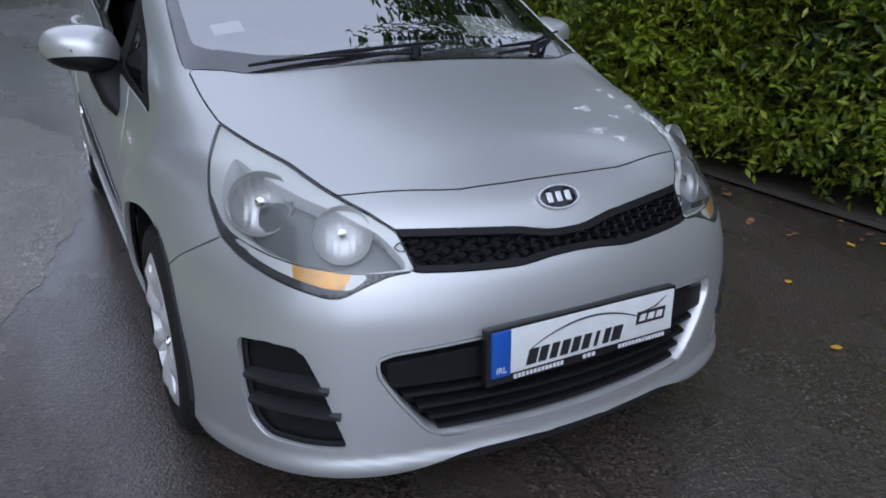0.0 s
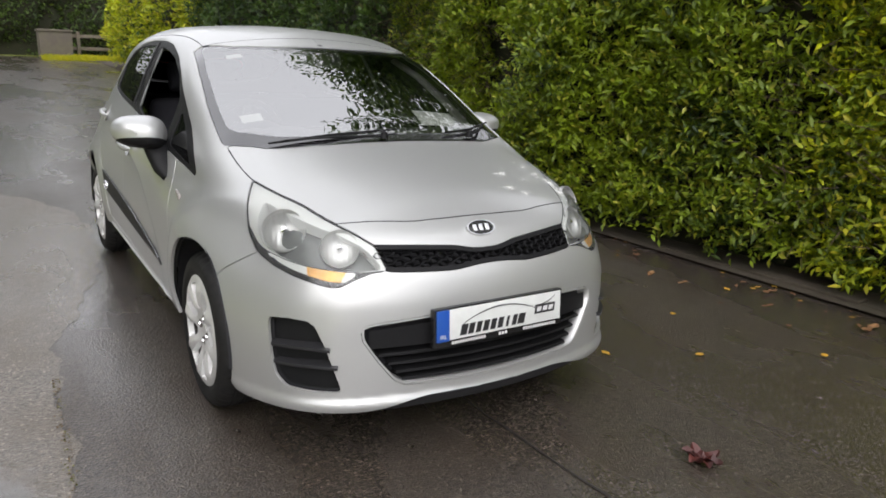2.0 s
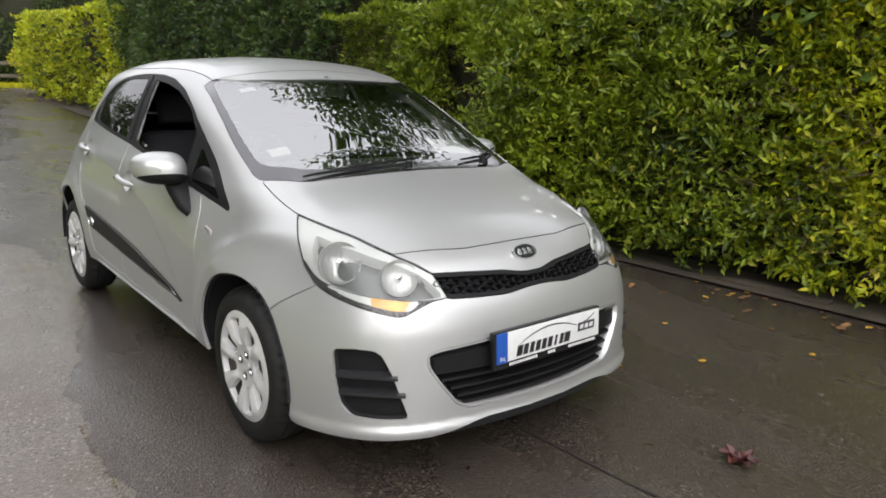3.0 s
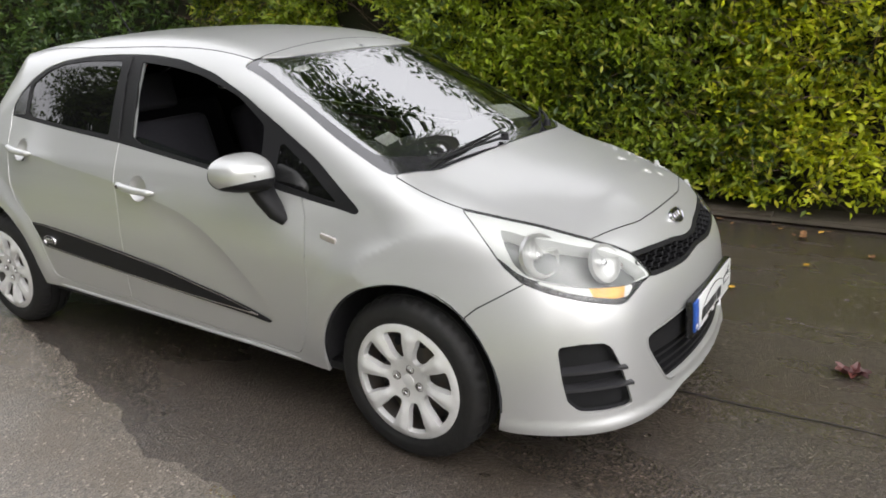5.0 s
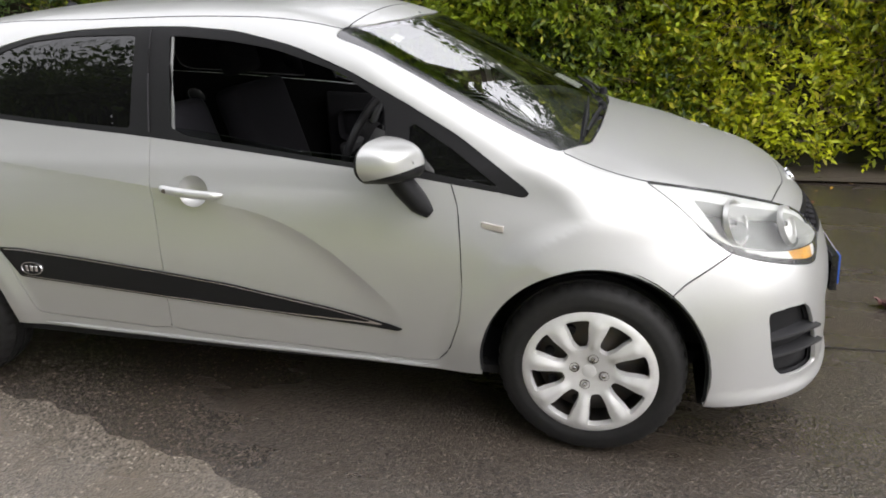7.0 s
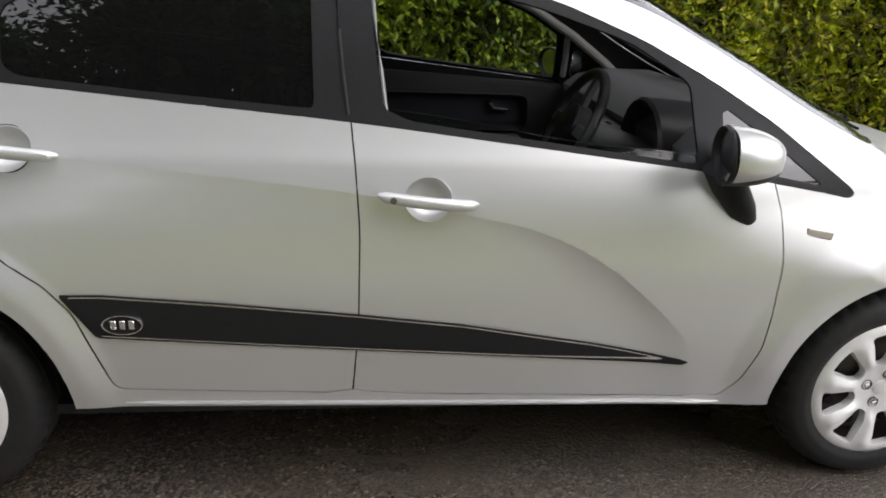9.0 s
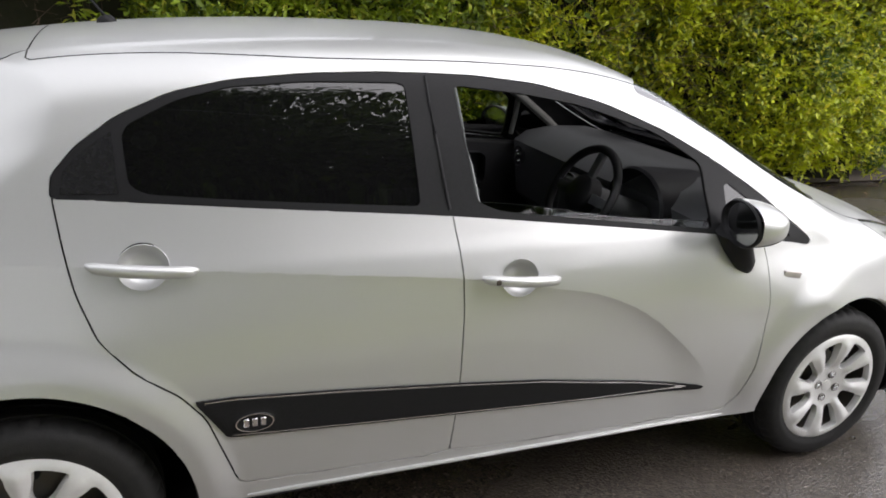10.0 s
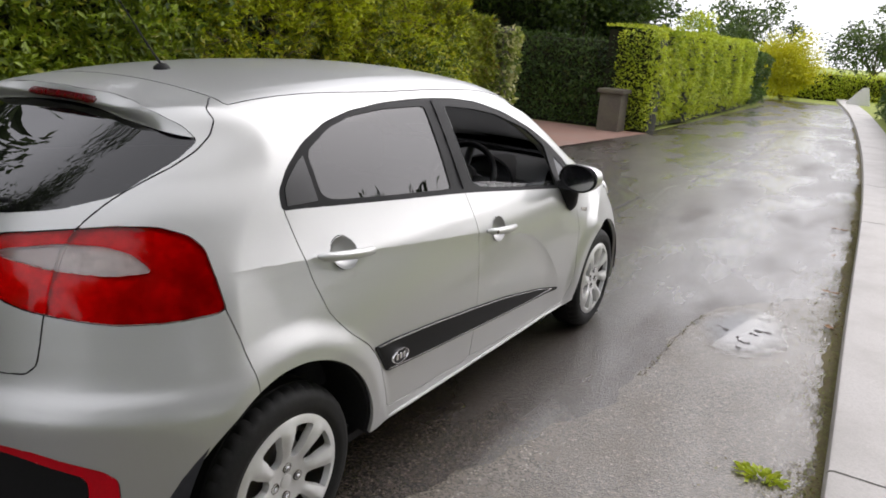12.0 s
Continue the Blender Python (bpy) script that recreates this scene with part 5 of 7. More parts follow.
def make_wheel(name):
    w = empty(name, "", "")
    tyre = [(0.2050, -.078), (0.2250, -.084), (0.2560, -.088), (0.2740, -.082), (0.2860, -.070), (0.2940, -.056), (0.2975, -.043), (0.2915, -.042), (0.2915, -.034), (0.2985, -.033), (0.3000, -.006), (0.2935, -.005), (0.2935, .009), (0.3000, .010), (0.2985, .037), (0.2915, .038), (0.2915, .046), (0.2975, .047), (0.2950, .060), (0.2885, .074), (0.2770, .088), (0.2580, .097), (0.2450, .0965), (0.2400, .098), (0.2280, .095), (0.2120, .088)]
    bm = bm_lathe(tyre, Matrix.Identity(4), 120, True)
    for v in bm.verts:                                   # grooves across the shoulders
        rad = math.hypot(v.co.x, v.co.y)
        if abs(v.co.z - .002) > .040 and rad > .284 and round(math.atan2(v.co.y, v.co.x) / (2 * math.pi) * 120) % 3 == 0:
            v.co.x *= 1 - .007 / rad
            v.co.y *= 1 - .007 / rad
    part("tyre", bm, RUBBER, w, "black tyre with grooved tread")
    pts, t = wheel_sheet()
    s = Skin(pts)
    _, face = s.cut(t, hole_field, on_skin=False)
    v, t = gather(s.v, face, False)
    r, a = np.hypot(v[:, 0], v[:, 1]), np.arctan2(v[:, 1], v[:, 0])
    turn = (a + np.pi / 8) % (np.pi / 4) - np.pi / 8 + .02 * (r - .13) / .05
    dome = .096 - .022 * (1 - ramp(r, .0, .18)) + .011 * ramp(np.abs(turn), .16, .39) * ramp(r, .07, .11) * (1 - ramp(r, .17, .20)) - .008 * ramp(r, .198, .212)
    v[:, 2] = dome
    edges, inward = rim_of(v, t)
    rim = np.unique(edges)
    at = np.full(len(v), -1)
    at[rim] = np.arange(len(rim))
    low = v[rim] - [0, 0, .022] - inward[rim] * .003
    k = len(v)
    allv = np.concatenate([v, low])
    e0, e1 = edges[:, 0], edges[:, 1]
    l0, l1 = at[e0] + k, at[e1] + k
    f3 = np.concatenate([t, np.stack([e1, e0, l0], 1), np.stack([e1, l0, l1], 1)])
    cover = mesh_object("wheel_cover", allv, f3, ALLOY, w, "silver eight-spoke wheel cover", smooth=True)
    cover.data.set_sharp_from_angle(angle=radians(40))
    part("hub_cap", bm_lathe([(0, .0785), (.018, .0782), (.0225, .077), (.023, .070)], Matrix.Identity(4), 28), ALLOY, cover)
    for i in range(4):
        a = math.pi / 4 + i * math.pi / 2 - .50
        pos = Matrix.Translation((.048 * math.cos(a), .048 * math.sin(a), 0))
        part("nut_well", bm_lathe([(.0, .0765), (.0135, .0765), (.0150, .0815), (.0165, .0795), (.0165, .070)], pos, 20), STEEL, cover, "dark nut recess")
        part("nut", bm_lathe([(0, .0865), (.006, .086), (.0085, .0825), (.0085, .075)], pos, 6), CHROME, cover)
    part("steel_rim", bm_lathe([(.213, .085), (.208, .06), (.195, .03), (.19, -.07), (.17, .020), (.10, .040), (.06, .046), (.0, .046)], Matrix.Identity(4), 48), STEEL, w, "dark steel rim behind the cover")
    for i in range(8):
        a = 2 * math.pi * (i + .3) / 8
        part("rim_hole", bm_lathe([(.0, .042), (.014, .041), (.016, .036), (.017, .020)], Matrix.Translation((.135 * math.cos(a), .135 * math.sin(a), 0)), 14), DARKIN, w)
    return w


first = None
for yc in (FRONT_AXLE, REAR_AXLE):
    for s in (-1, 1):
        m = Matrix.Translation((s * .712, yc, .2998)) @ Matrix.Rotation(radians(90 * s), 4, "Y") @ Matrix.Rotation(radians(17 + 40 * yc), 4, "Z")
        if first is None:
            first = make_wheel("wheel")
            first.parent = car
            first.matrix_basis = m
        else:
            copy_thing(first, m)
        # wheel-arch liner
        r = .362 if yc < 0 else .388
        bm = bmesh.new()
        rows_l = []
        for i in range(25):
            a = math.pi * (-.02 + 1.04 * i / 24)
            rows_l.append([bm.verts.new((s * xx, yc + rr2 * math.cos(a), AXLE_Z + rr2 * math.sin(a))) for xx, rr2 in ((.802, r), (.75, r + .012), (.50, r + .012), (.50, .02))])
        for a, b in zip(rows_l, rows_l[1:]):
            for k in range(3):
                bm.faces.new((a[k], a[k + 1], b[k + 1], b[k]))
        part("arch_liner", bm, DARKIN, car, "black wheel-arch liner")

# ---- roof and screen fittings ----
aer = empty("aerial", "short black rod aerial", "")
aer.parent = car
zr = float(TOP(1.14))
part("aerial_foot", bm_lathe([(0, .02), (.016, .016), (.026, .006), (.03, -.01)], Matrix.Translation((0, 1.15, zr)), 20), BLACK, aer)
part("rod", bm_tube([(0, 1.15, zr + .01), (0, 1.22, zr + .10), (0, 1.30, zr + .21)], [.0045, .003, .002], 8), BLACK, aer)


def on_screen(x, y, up):
    return Vector((x, y, float(TOP(y) - CROWN(y) * x * x) + up))


for name, pts, blade in (("wiper", [(-.02, -1.162), (-.22, -1.150), (-.44, -1.138)], [(-.50, -1.132), (-.25, -1.124), (.08, -1.102)]), ("wiper", [(.42, -1.14), (.5, -1.10), (.55, -1.05)], [(.30, -1.12), (.45, -1.09), (.60, -1.015)])):
    wp = empty(name, "black windscreen wiper", "")
    wp.parent = car
    part("arm", bm_tube([on_screen(x, y, .018) for x, y in pts], [.010, .008, .005], 8, .6), BLACK, wp)
    part("blade", bm_tube([on_screen(x, y, .010) for x, y in blade], [.004, .007, .004], 8), BLACK, wp)
    part("pivot", bm_lathe([(0, .03), (.014, .026), (.018, .0)], Matrix.Translation(on_screen(*pts[0], .008)), 16), BLACK, wp)
rw = empty("rear_wiper", "black rear wiper", "")
rw.parent = gate
part("arm", bm_tube([(0, 1.90, 1.11), (-.12, 1.885, 1.13), (-.30, 1.84, 1.145)], [.014, .010, .006], 8), BLACK, rw)


def tag_sheet(name, x, y, w, h, mat, label, parent=car, under=.010, tilt=0.0):
    bm = bmesh.new()
    vs = []
    for j in range(5):
        for i in range(5):
            px, py = x - w / 2 + w * i / 4, y - h / 2 + h * j / 4
            q = on_screen(px, py, -under)
            vs.append(bm.verts.new(q))
    for j in range(4):
        for i in range(4):
            bm.faces.new((vs[j * 5 + i], vs[j * 5 + i + 1], vs[(j + 1) * 5 + i + 1], vs[(j + 1) * 5 + i]))
    ret = bmesh.ops.extrude_face_region(bm, geom=bm.faces[:])
    bmesh.ops.translate(bm, verts=[g for g in ret["geom"] if isinstance(g, bmesh.types.BMVert)], vec=(0, 0, .0012))
    bmesh.ops.recalc_face_normals(bm, faces=bm.faces[:])
    return part(name, bm, mat, parent, label)


tag_sheet("screen_disc", -.505, -.950, .085, .050, PAPER, "small paper disc in the windscreen", under=.0060)
tag_sheet("screen_sticker", -.43, -.50, .07, .03, PAPER, "pale sticker", under=.0070)
tag_sheet("sale_sheet", .33, -1.0, .20, .10, PAPER, "white sheet lying behind the windscreen", under=.008)

# ---- cabin ----
def seat(x, y, name="front_seat"):
    st = empty(name, "dark fabric car seat", "")
    st.parent = car
    part("cushion", bm_box(x - .25, x + .25, y - .28, y + .26, .38, .56, .06, 4), FABRIC, st)
    b = bm_box(-.25, .25, -.07, .07, 0, .58, .06, 4)
    b.transform(Matrix.Translation((x, y + .26, .50)) @ Matrix.Rotation(radians(-16), 4, "X"))
    part("backrest", b, FABRIC, st)
    b = bm_box(-.13, .13, -.045, .045, .0, .17, .04, 4)
    b.transform(Matrix.Translation((x, y + .44, 1.10)) @ Matrix.Rotation(radians(-12), 4, "X"))
    part("headrest", b, FABRIC, st)


seat(-.36, .12)
seat(.36, .12)
bench = empty("rear_seat", "dark fabric rear bench", "")
bench.parent = car
part("cushion", bm_box(-.62, .62, .75, 1.15, .40, .60, .06, 4), FABRIC, bench)
b = bm_box(-.62, .62, -.07, .07, 0, .52, .06, 4)
b.transform(Matrix.Translation((0, 1.15, .55)) @ Matrix.Rotation(radians(-18), 4, "X"))
part("backrest", b, FABRIC, bench)
dash = empty("dashboard", "dark grey dashboard", "")
dash.parent = car
bm = bmesh.new()
rows_d = []
for i in range(25):
    x = -.70 + 1.40 * i / 24
    hump = .045 * math.exp(-((x + .36) / .17) ** 2)
    prof = [(-1.10, .958), (-.92, .998 + .1 * hump), (-.75, .996 + .4 * hump), (-.63, .970 + .4 * hump), (-.575, .925 + .3 * hump), (-.60, .80), (-.62, .66), (-.80, .50)]
    rows_d.append([bm.verts.new((x * (.85, .88, .92, .95, .97, 1, 1, 1)[k], y, z)) for k, (y, z) in enumerate(prof)])
for a, b in zip(rows_d, rows_d[1:]):
    for k in range(7):
        bm.faces.new((a[k], a[k + 1], b[k + 1], b[k]))
part("dash_top", bm, DASH, dash)
bm = bmesh.new()
rows_h = []
for i in range(25):
    a = math.pi * i / 24
    ca, sa = math.cos(a), math.sin(a) ** .8
    rows_h.append([bm.verts.new((-.36 + w * ca, y, .865 + h * sa)) for w, h, y in ((.150, .150, -.80), (.166, .166, -.62), (.168, .170, -.545), (.160, .162, -.535), (.150, .150, -.55), (.145, .140, -.66), (.0, .0, -.665))])
for a, b in zip(rows_h, rows_h[1:]):
    for k in range(6):
        bm.faces.new((a[k], a[k + 1], b[k + 1], b[k]))
bmesh.ops.remove_doubles(bm, verts=bm.verts[:], dist=1e-5)
bmesh.ops.recalc_face_normals(bm, faces=bm.faces[:])
hood = part("instrument_hood", bm, CABINBLACK, dash)
for x in (-.43, -.29):
    part("dial", bm_lathe([(.058, 0), (.062, .012), (.052, .012), (.050, .002), (0, .002)], Matrix.Translation((x, -.655, .915)) @ Matrix.Rotation(radians(-90), 4, "X"), 28), GLOSSBLACK, hood, "dark round dial")
part("radio_panel", bm_box(-.14, .14, -.66, -.52, .48, .90, .03, 3), DASH, dash)
part("console", bm_box(-.12, .12, -.60, .25, .25, .52, .04, 3), DASH, dash)
for x in (-.60, -.075, .075, .60):
    part("air_vent", bm_lathe([(.042, 0), (.048, .012), (.036, .010), (.034, -.01), (0, -.01)], Matrix.Translation((x, -.545 if abs(x) < .3 else -.575, .86)) @ Matrix.Rotation(radians(-90), 4, "X"), 24), CHROME if abs(x) > .3 else GLOSSBLACK, dash, "round air vent")
wheel = empty("steering_wheel", "black steering wheel with grey spokes", "")
wheel.parent = car
turn = Matrix.Translation((-.345, -.325, .945)) @ Matrix.Rotation(radians(-64), 4, "X")
bm = bm_lathe([(.170 + .0155 * math.cos(a), .0155 * math.sin(a)) for a in [2 * math.pi * i / 12 for i in range(12)]], turn, 56, True)
part("rim", bm, CABINBLACK, wheel)
part("boss", bm_lathe([(0, .03), (.05, .028), (.066, .016), (.07, -.03)], turn, 32), CABINBLACK, wheel)
for a in (0, 180, 270):
    d = Matrix.Rotation(radians(a), 4, "Z")
    bb = bm_box(.05, .163, -.018, .018, -.012, .006, .005, 2)
    bb.transform(turn @ d)
    part("spoke", bb, DASH, wheel)
part("column", bm_tube([turn @ Vector((0, 0, -.02)), (-.36, -.62, .82)], [.05, .06], 16), DASH, wheel)
# door trims with pull handles
for s in (-1, 1):
    trim = empty("door_trim", "dark door lining with armrest", "")
    trim.parent = car
    tp = bm_box(s * .715 - .02, s * .715 + .02, -.80, .30, .36, .945, .02, 3)
    for v in tp.verts:
        if v.co.z > .8:
            v.co.z += .055 * v.co.y
    part("trim_panel", tp, CABINBLACK, trim)
    # the door recess is not hollowed; a dark raised panel gives its shade
    part("recess_shade", bm_box(s * .694 - .008, s * .694 + .006, -.42, .22, .715, .870, .05, 4), FABRIC, trim, "dark panel standing for the shaded recess")
    pillar_pts = [flank(yq, zq, -.052) for yq, zq in ((-.20, 1.305), (-.40, 1.225), (-.58, 1.125), (-.74, 1.015), (-.84, .935))]
    part("pillar_trim", bm_tube([(-s * p.x, p.y, p.z) for p in pillar_pts], [.022, .024, .026, .026, .026], 10, .7), PILLARGREY, trim, "pale grey pillar trim")
    post_pts = [flank(yq, zq, -.020) for yq, zq in ((-.585, .945), (-.578, 1.03), (-.568, 1.115))]
    part("window_post", bm_tube([(-s * p.x, p.y, p.z) for p in post_pts], .014, 8), PILLARGREY, trim, "pale grey window post")
    part("armrest", bm_box(s * .66 - .03, s * .66 + .045, -.40, .22, .64, .70, .025, 3), DASH, trim)
    part("pull", bm_tube([(s * .683, -.345, .802), (s * .672, -.335, .802), (s * .668, -.275, .808), (s * .670, -.258, .830), (s * .683, -.256, .838)], [.006, .009, .010, .010, .007], 10), CHROME, trim, "bright pull handle")
rv = empty("rear_view_mirror", "dark interior mirror", "")
rv.parent = car
part("mirror_body", bm_box(-.12, .12, -.43, -.40, 1.27, 1.335, .012, 3), DASH, rv)
part("stalk", bm_tube([(0, -.42, 1.32), (0, -.46, 1.36)], [.012, .016], 10), DASH, rv)
# three unseen boxes, added to keep light off the ground below the car
part("floor_blocker", bm_box(-.64, .64, -.72, .92, .165, .24, .01, 1), DARKIN, car, "dark box added under the floor to block light")
part("nose_blocker", bm_box(-.46, .46, -1.75, -.725, .175, .24, .01, 1), DARKIN, car, "dark box added under the nose to block light")
part("tail_blocker", bm_box(-.46, .46, .925, 1.80, .185, .26, .01, 1), DARKIN, car, "dark box added under the tail to block light")
part("cabin_floor", bm_box(-.72, .72, -1.0, 1.75, .22, .25), DARKIN, car)

for flip in (False, True):
    chan = [flank(yq, zq, -.012) for yq, zq in ((.232, 1.03), (.245, 1.13), (.262, 1.25), (.270, 1.335))]
    part("window_channel", bm_tube([(p.x * (-1 if flip else 1), p.y, p.z) for p in chan], .006, 8), LAMPGREY, car, "grey window channel")

for flip in (False, True):
    seam = [flank(yq, zq, .0005) for yq, zq in ((.322, 1.035), (.334, 1.12), (.345, 1.22), (.352, 1.30), (.355, 1.362))]
    part("pillar_seam", bm_tube([(p.x * (-1 if flip else 1), p.y, p.z) for p in seam], .0035, 6), DARKIN, car, "dark seam between the door frames")

# dried smears of droppings on the bonnet
for k, (x, y, rad, long, way) in enumerate([(.319, -1.523, .030, 1.2, .3), (.484, -1.390, .012, 1.0, 0), (.500, -1.428, .020, 1.2, .9), (.519, -1.495, .024, 1.5, 1.2), (.555, -1.545, .034, 1.8, 1.5), (.538, -1.630, .030, 1.5, 1.3), (.404, -1.558, .020, 1.0, 0), (.268, -1.646, .026, 1.7, .2), (.324, -1.680, .022, 1.3, .5), (.36, -1.47, .010, 1.0, 0)]):
    r = random.Random(k)
    q = Vector(settle(np.array([[x, y, float(on_screen(x, y, 0).z)]]), 6)[0])
    n_p = 14
    bm = bmesh.new()
    rings = []
    for share in (0.0, .5, 1.0):
        ring_s = []
        for i in range(n_p if share else 1):
            a = 2 * math.pi * i / n_p
            wob = share * rad * (.75 + .3 * math.sin(3 * a + k) + .2 * math.sin(5 * a + 2 * k))
            u, w = wob * long * math.cos(a), wob * math.sin(a) * .8
            px, py = q.x + u * math.cos(way) - w * math.sin(way), q.y + u * math.sin(way) + w * math.cos(way)
            c = settle(np.array([[px, py, q.z]]), 6)[0]
            n = unit(slope(c[None]))[0]
            ring_s.append(bm.verts.new(tuple(c + n * .0012)))
        rings.append(ring_s)
    for i in range(n_p):
        j = (i + 1) % n_p
        bm.faces.new((rings[0][0], rings[1][i], rings[1][j]))
        bm.faces.new((rings[1][i], rings[2][i], rings[2][j], rings[1][j]))
    part("dropping", bm, DIRTY, car, "thin dried white smear")

# ---- ground, road, pavement ----
def rise(y):
    """The lane climbs gently behind the car."""
    y = np.asarray(y, float)
    return .042 * np.maximum(y - 3, 0) ** 2 / (np.maximum(y - 3, 0) + 6)


def strip(name, left, right, y0, y1, dy, lift, mat, across=4, wob=0.0, label="", category=""):
    """A strip along the lane between two curves x = left(y) and right(y)."""
    n = int(round((y1 - y0) / dy))
    ys = np.linspace(y0, y1, n + 1)
    t = np.linspace(0, 1, across + 1)
    L, R = left(ys), right(ys)
    x = L[:, None] + (R - L)[:, None] * t
    y = np.repeat(ys[:, None], across + 1, 1)
    z = rise(y) + lift
    v = np.stack([x, y, z], -1).reshape(-1, 3)
    i, j = np.meshgrid(np.arange(n), np.arange(across), indexing="ij")
    a = (i * (across + 1) + j).ravel()
    f = np.stack([a, a + 1, a + across + 2, a + across + 1], 1)
    return tagged(mesh_object(name, v, f, mat, smooth=True), label, category, kind="structure")


KERB_X = curve([(-60, 1.5), (-40, .6), (-24, -.95), (-16, -1.55), (-10.8, -1.85), (-5.8, -2.04), (-2, -2.12), (0, -2.17), (10, -2.3), (60, -2.4)])
EDGE_X = curve([(-60, 4.0), (-40, 2.9), (-24, 2.05), (-12, 2.15), (-7, 2.62), (-2.4, 2.72), (0, 2.72), (10, 2.75), (60, 3.2)])
far = 400.0
gv, gf = [], []
ys_g = [-far, -60, -30, -10, 3, 6, 10, 15, 20, 26, 32, 40, 60, far]
for y in ys_g:
    for x in (-far, far):
        gv.append((x, y, float(rise(min(y, 60.0))) - .03))
for i in range(len(ys_g) - 1):
    gf.append((2 * i, 2 * i + 1, 2 * i + 3, 2 * i + 2))
tagged(mesh_object("ground", gv, gf, GRASS), "rough grassy ground", "ground", kind="structure")
strip("road", KERB_X, EDGE_X, -31, 32, .5, 0.0, ROAD, 10, label="narrow wet dark asphalt lane", category="road")
strip("cross_road", lambda y: -40 + 0 * y, lambda y: 9 + 0 * y, 22, 29.5, .5, .006, ROAD, 10, label="wet asphalt at the lane's end", category="road")
strip("far_road", lambda y: -16 + 0 * y, lambda y: 14 + 0 * y, -31.5, -27.5, .5, .006, ROAD, 12, label="wet asphalt where the lane meets another", category="road")
OLD_X = curve([(-3.0, -2.1), (-2.6, -1.75), (-2.2, -1.45), (-1.8, -1.32), (-1.45, -1.285), (-.8, -1.27), (-.36, -1.24), (.1, -1.12), (.5, -1.0), (.74, -.95), (1.14, -.85), (2.0, -.80), (2.55, -.82), (3.6, -1.15), (4.2, -1.6)])
strip("road_patch", lambda y: KERB_X(y) + .01, lambda y: OLD_X(y) + .012 * np.sin(y * 23) + .02 * np.sin(y * 9.1 + 1) + .005 * np.sin(y * 61), -2.95, 3.9, .02, .0018, OLDROAD, 6, label="paler worn asphalt beside the kerb", category="road")


def ribbon(name, x_of, y0, y1, dy, wide, lift, mat, label, seed=0):
    r = np.random.default_rng(seed)
    ys = np.arange(y0, y1, dy)
    jit = np.cumsum(r.normal(0, .006, len(ys)))
    jit -= np.linspace(jit[0], jit[-1], len(ys))
    half = wide * (.35 + r.random(len(ys))) / 2
    x = x_of(ys) + jit
    v = np.concatenate([np.stack([x - half, ys, rise(ys) + lift], 1), np.stack([x + half, ys, rise(ys) + lift], 1)])
    n = len(ys)
    i = np.arange(n - 1)
    return tagged(mesh_object(name, v, np.stack([i, i + n, i + n + 1, i + 1], 1), mat), label, "road", kind="structure")


MID_X = curve([(-40, 1.6), (-9.5, -.13), (-4.6, .18), (-2, .17), (2, .25), (10, .43), (29, .77)])
ribbon("road_joint", MID_X, -30, 26, .12, .013, .004, TAR, "dark tar joint along the lane's middle", 3)
ribbon("road_crack", lambda y: -.5 - .12 * (y + 3), -5.6, -4.0, .08, .012, .004, TAR, "fine dark crack", 5)

def paved(y):
    """How wide the pavement is beside the kerb."""
    return .62 - .26 * ramp(np.asarray(y, float), -10, -6)


# pavement of long cast slabs whose edge is the kerb
pave = tagged(new("pavement"), "pale wet concrete pavement with a plain kerb edge", "pavement", kind="structure")
yk, kk = -44.08, 0
while yk < 20:
    y2 = yk + 2.745
    top = .095 + random.Random(kk).uniform(-.003, .003)
    bm = bmesh.new()
    cuts = []
    for i in range(5):
        y = yk + .004 + (y2 - yk - .008) * i / 4
        x, z, wide = float(KERB_X(y)), float(rise(y)), float(paved(y))
        cuts.append([bm.verts.new(p) for p in ((x - wide, y, z - .05), (x + .004, y, z - .05), (x, y, z + top - .018), (x - .006, y, z + top - .006), (x - .020, y, z + top), (x - wide, y, z + top))])
    bm.faces.new(cuts[0][::-1])
    bm.faces.new(cuts[-1])
    for va, vb in zip(cuts, cuts[1:]):
        for k in range(6):
            bm.faces.new((va[k], va[(k + 1) % 6], vb[(k + 1) % 6], vb[k]))
    bmesh.ops.recalc_face_normals(bm, faces=bm.faces[:])
    part("slab", bm, CONCRETE, pave)
    yk, kk = y2, kk + 1
strip("pavement_bed", lambda y: KERB_X(y) - paved(y) - .03, lambda y: KERB_X(y) - .10, -44, 20, .5, .075, MOSS, 2, label="dark joints under the slabs", category="pavement")
n = 900
yy = RNG.uniform(-8, 2.5, n)
clump = np.sin(yy * 5.1) + np.sin(yy * 2.3 + 1) + RNG.normal(0, .5, n)
yy = yy[clump > .2]
base = np.stack([KERB_X(yy) + RNG.uniform(.0, .07, len(yy)), yy, rise(yy) + .002], 1)
ob = leaves("kerb_weeds", WEED, base, np.stack([RNG.normal(0, .5, len(yy)), RNG.normal(0, .5, len(yy)), np.full(len(yy), .6)], 1), RNG.uniform(.010, .030, len(yy)), slim=.3)
tagged(ob, "moss and small weeds along the kerb", "weeds", kind="stuff")
strip("kerb_silt", lambda y: KERB_X(y) + .001, lambda y: KERB_X(y) + .055 + .020 * np.sin(y * 2.9) + .012 * np.sin(y * 11.7 + 2) + .008 * np.sin(y * 37), -20, 3.5, .03, .006, SILT, 3, label="brown silt and moss along the kerb", category="dirt")
n = 22000
yy = RNG.uniform(-9, 3.5, n)
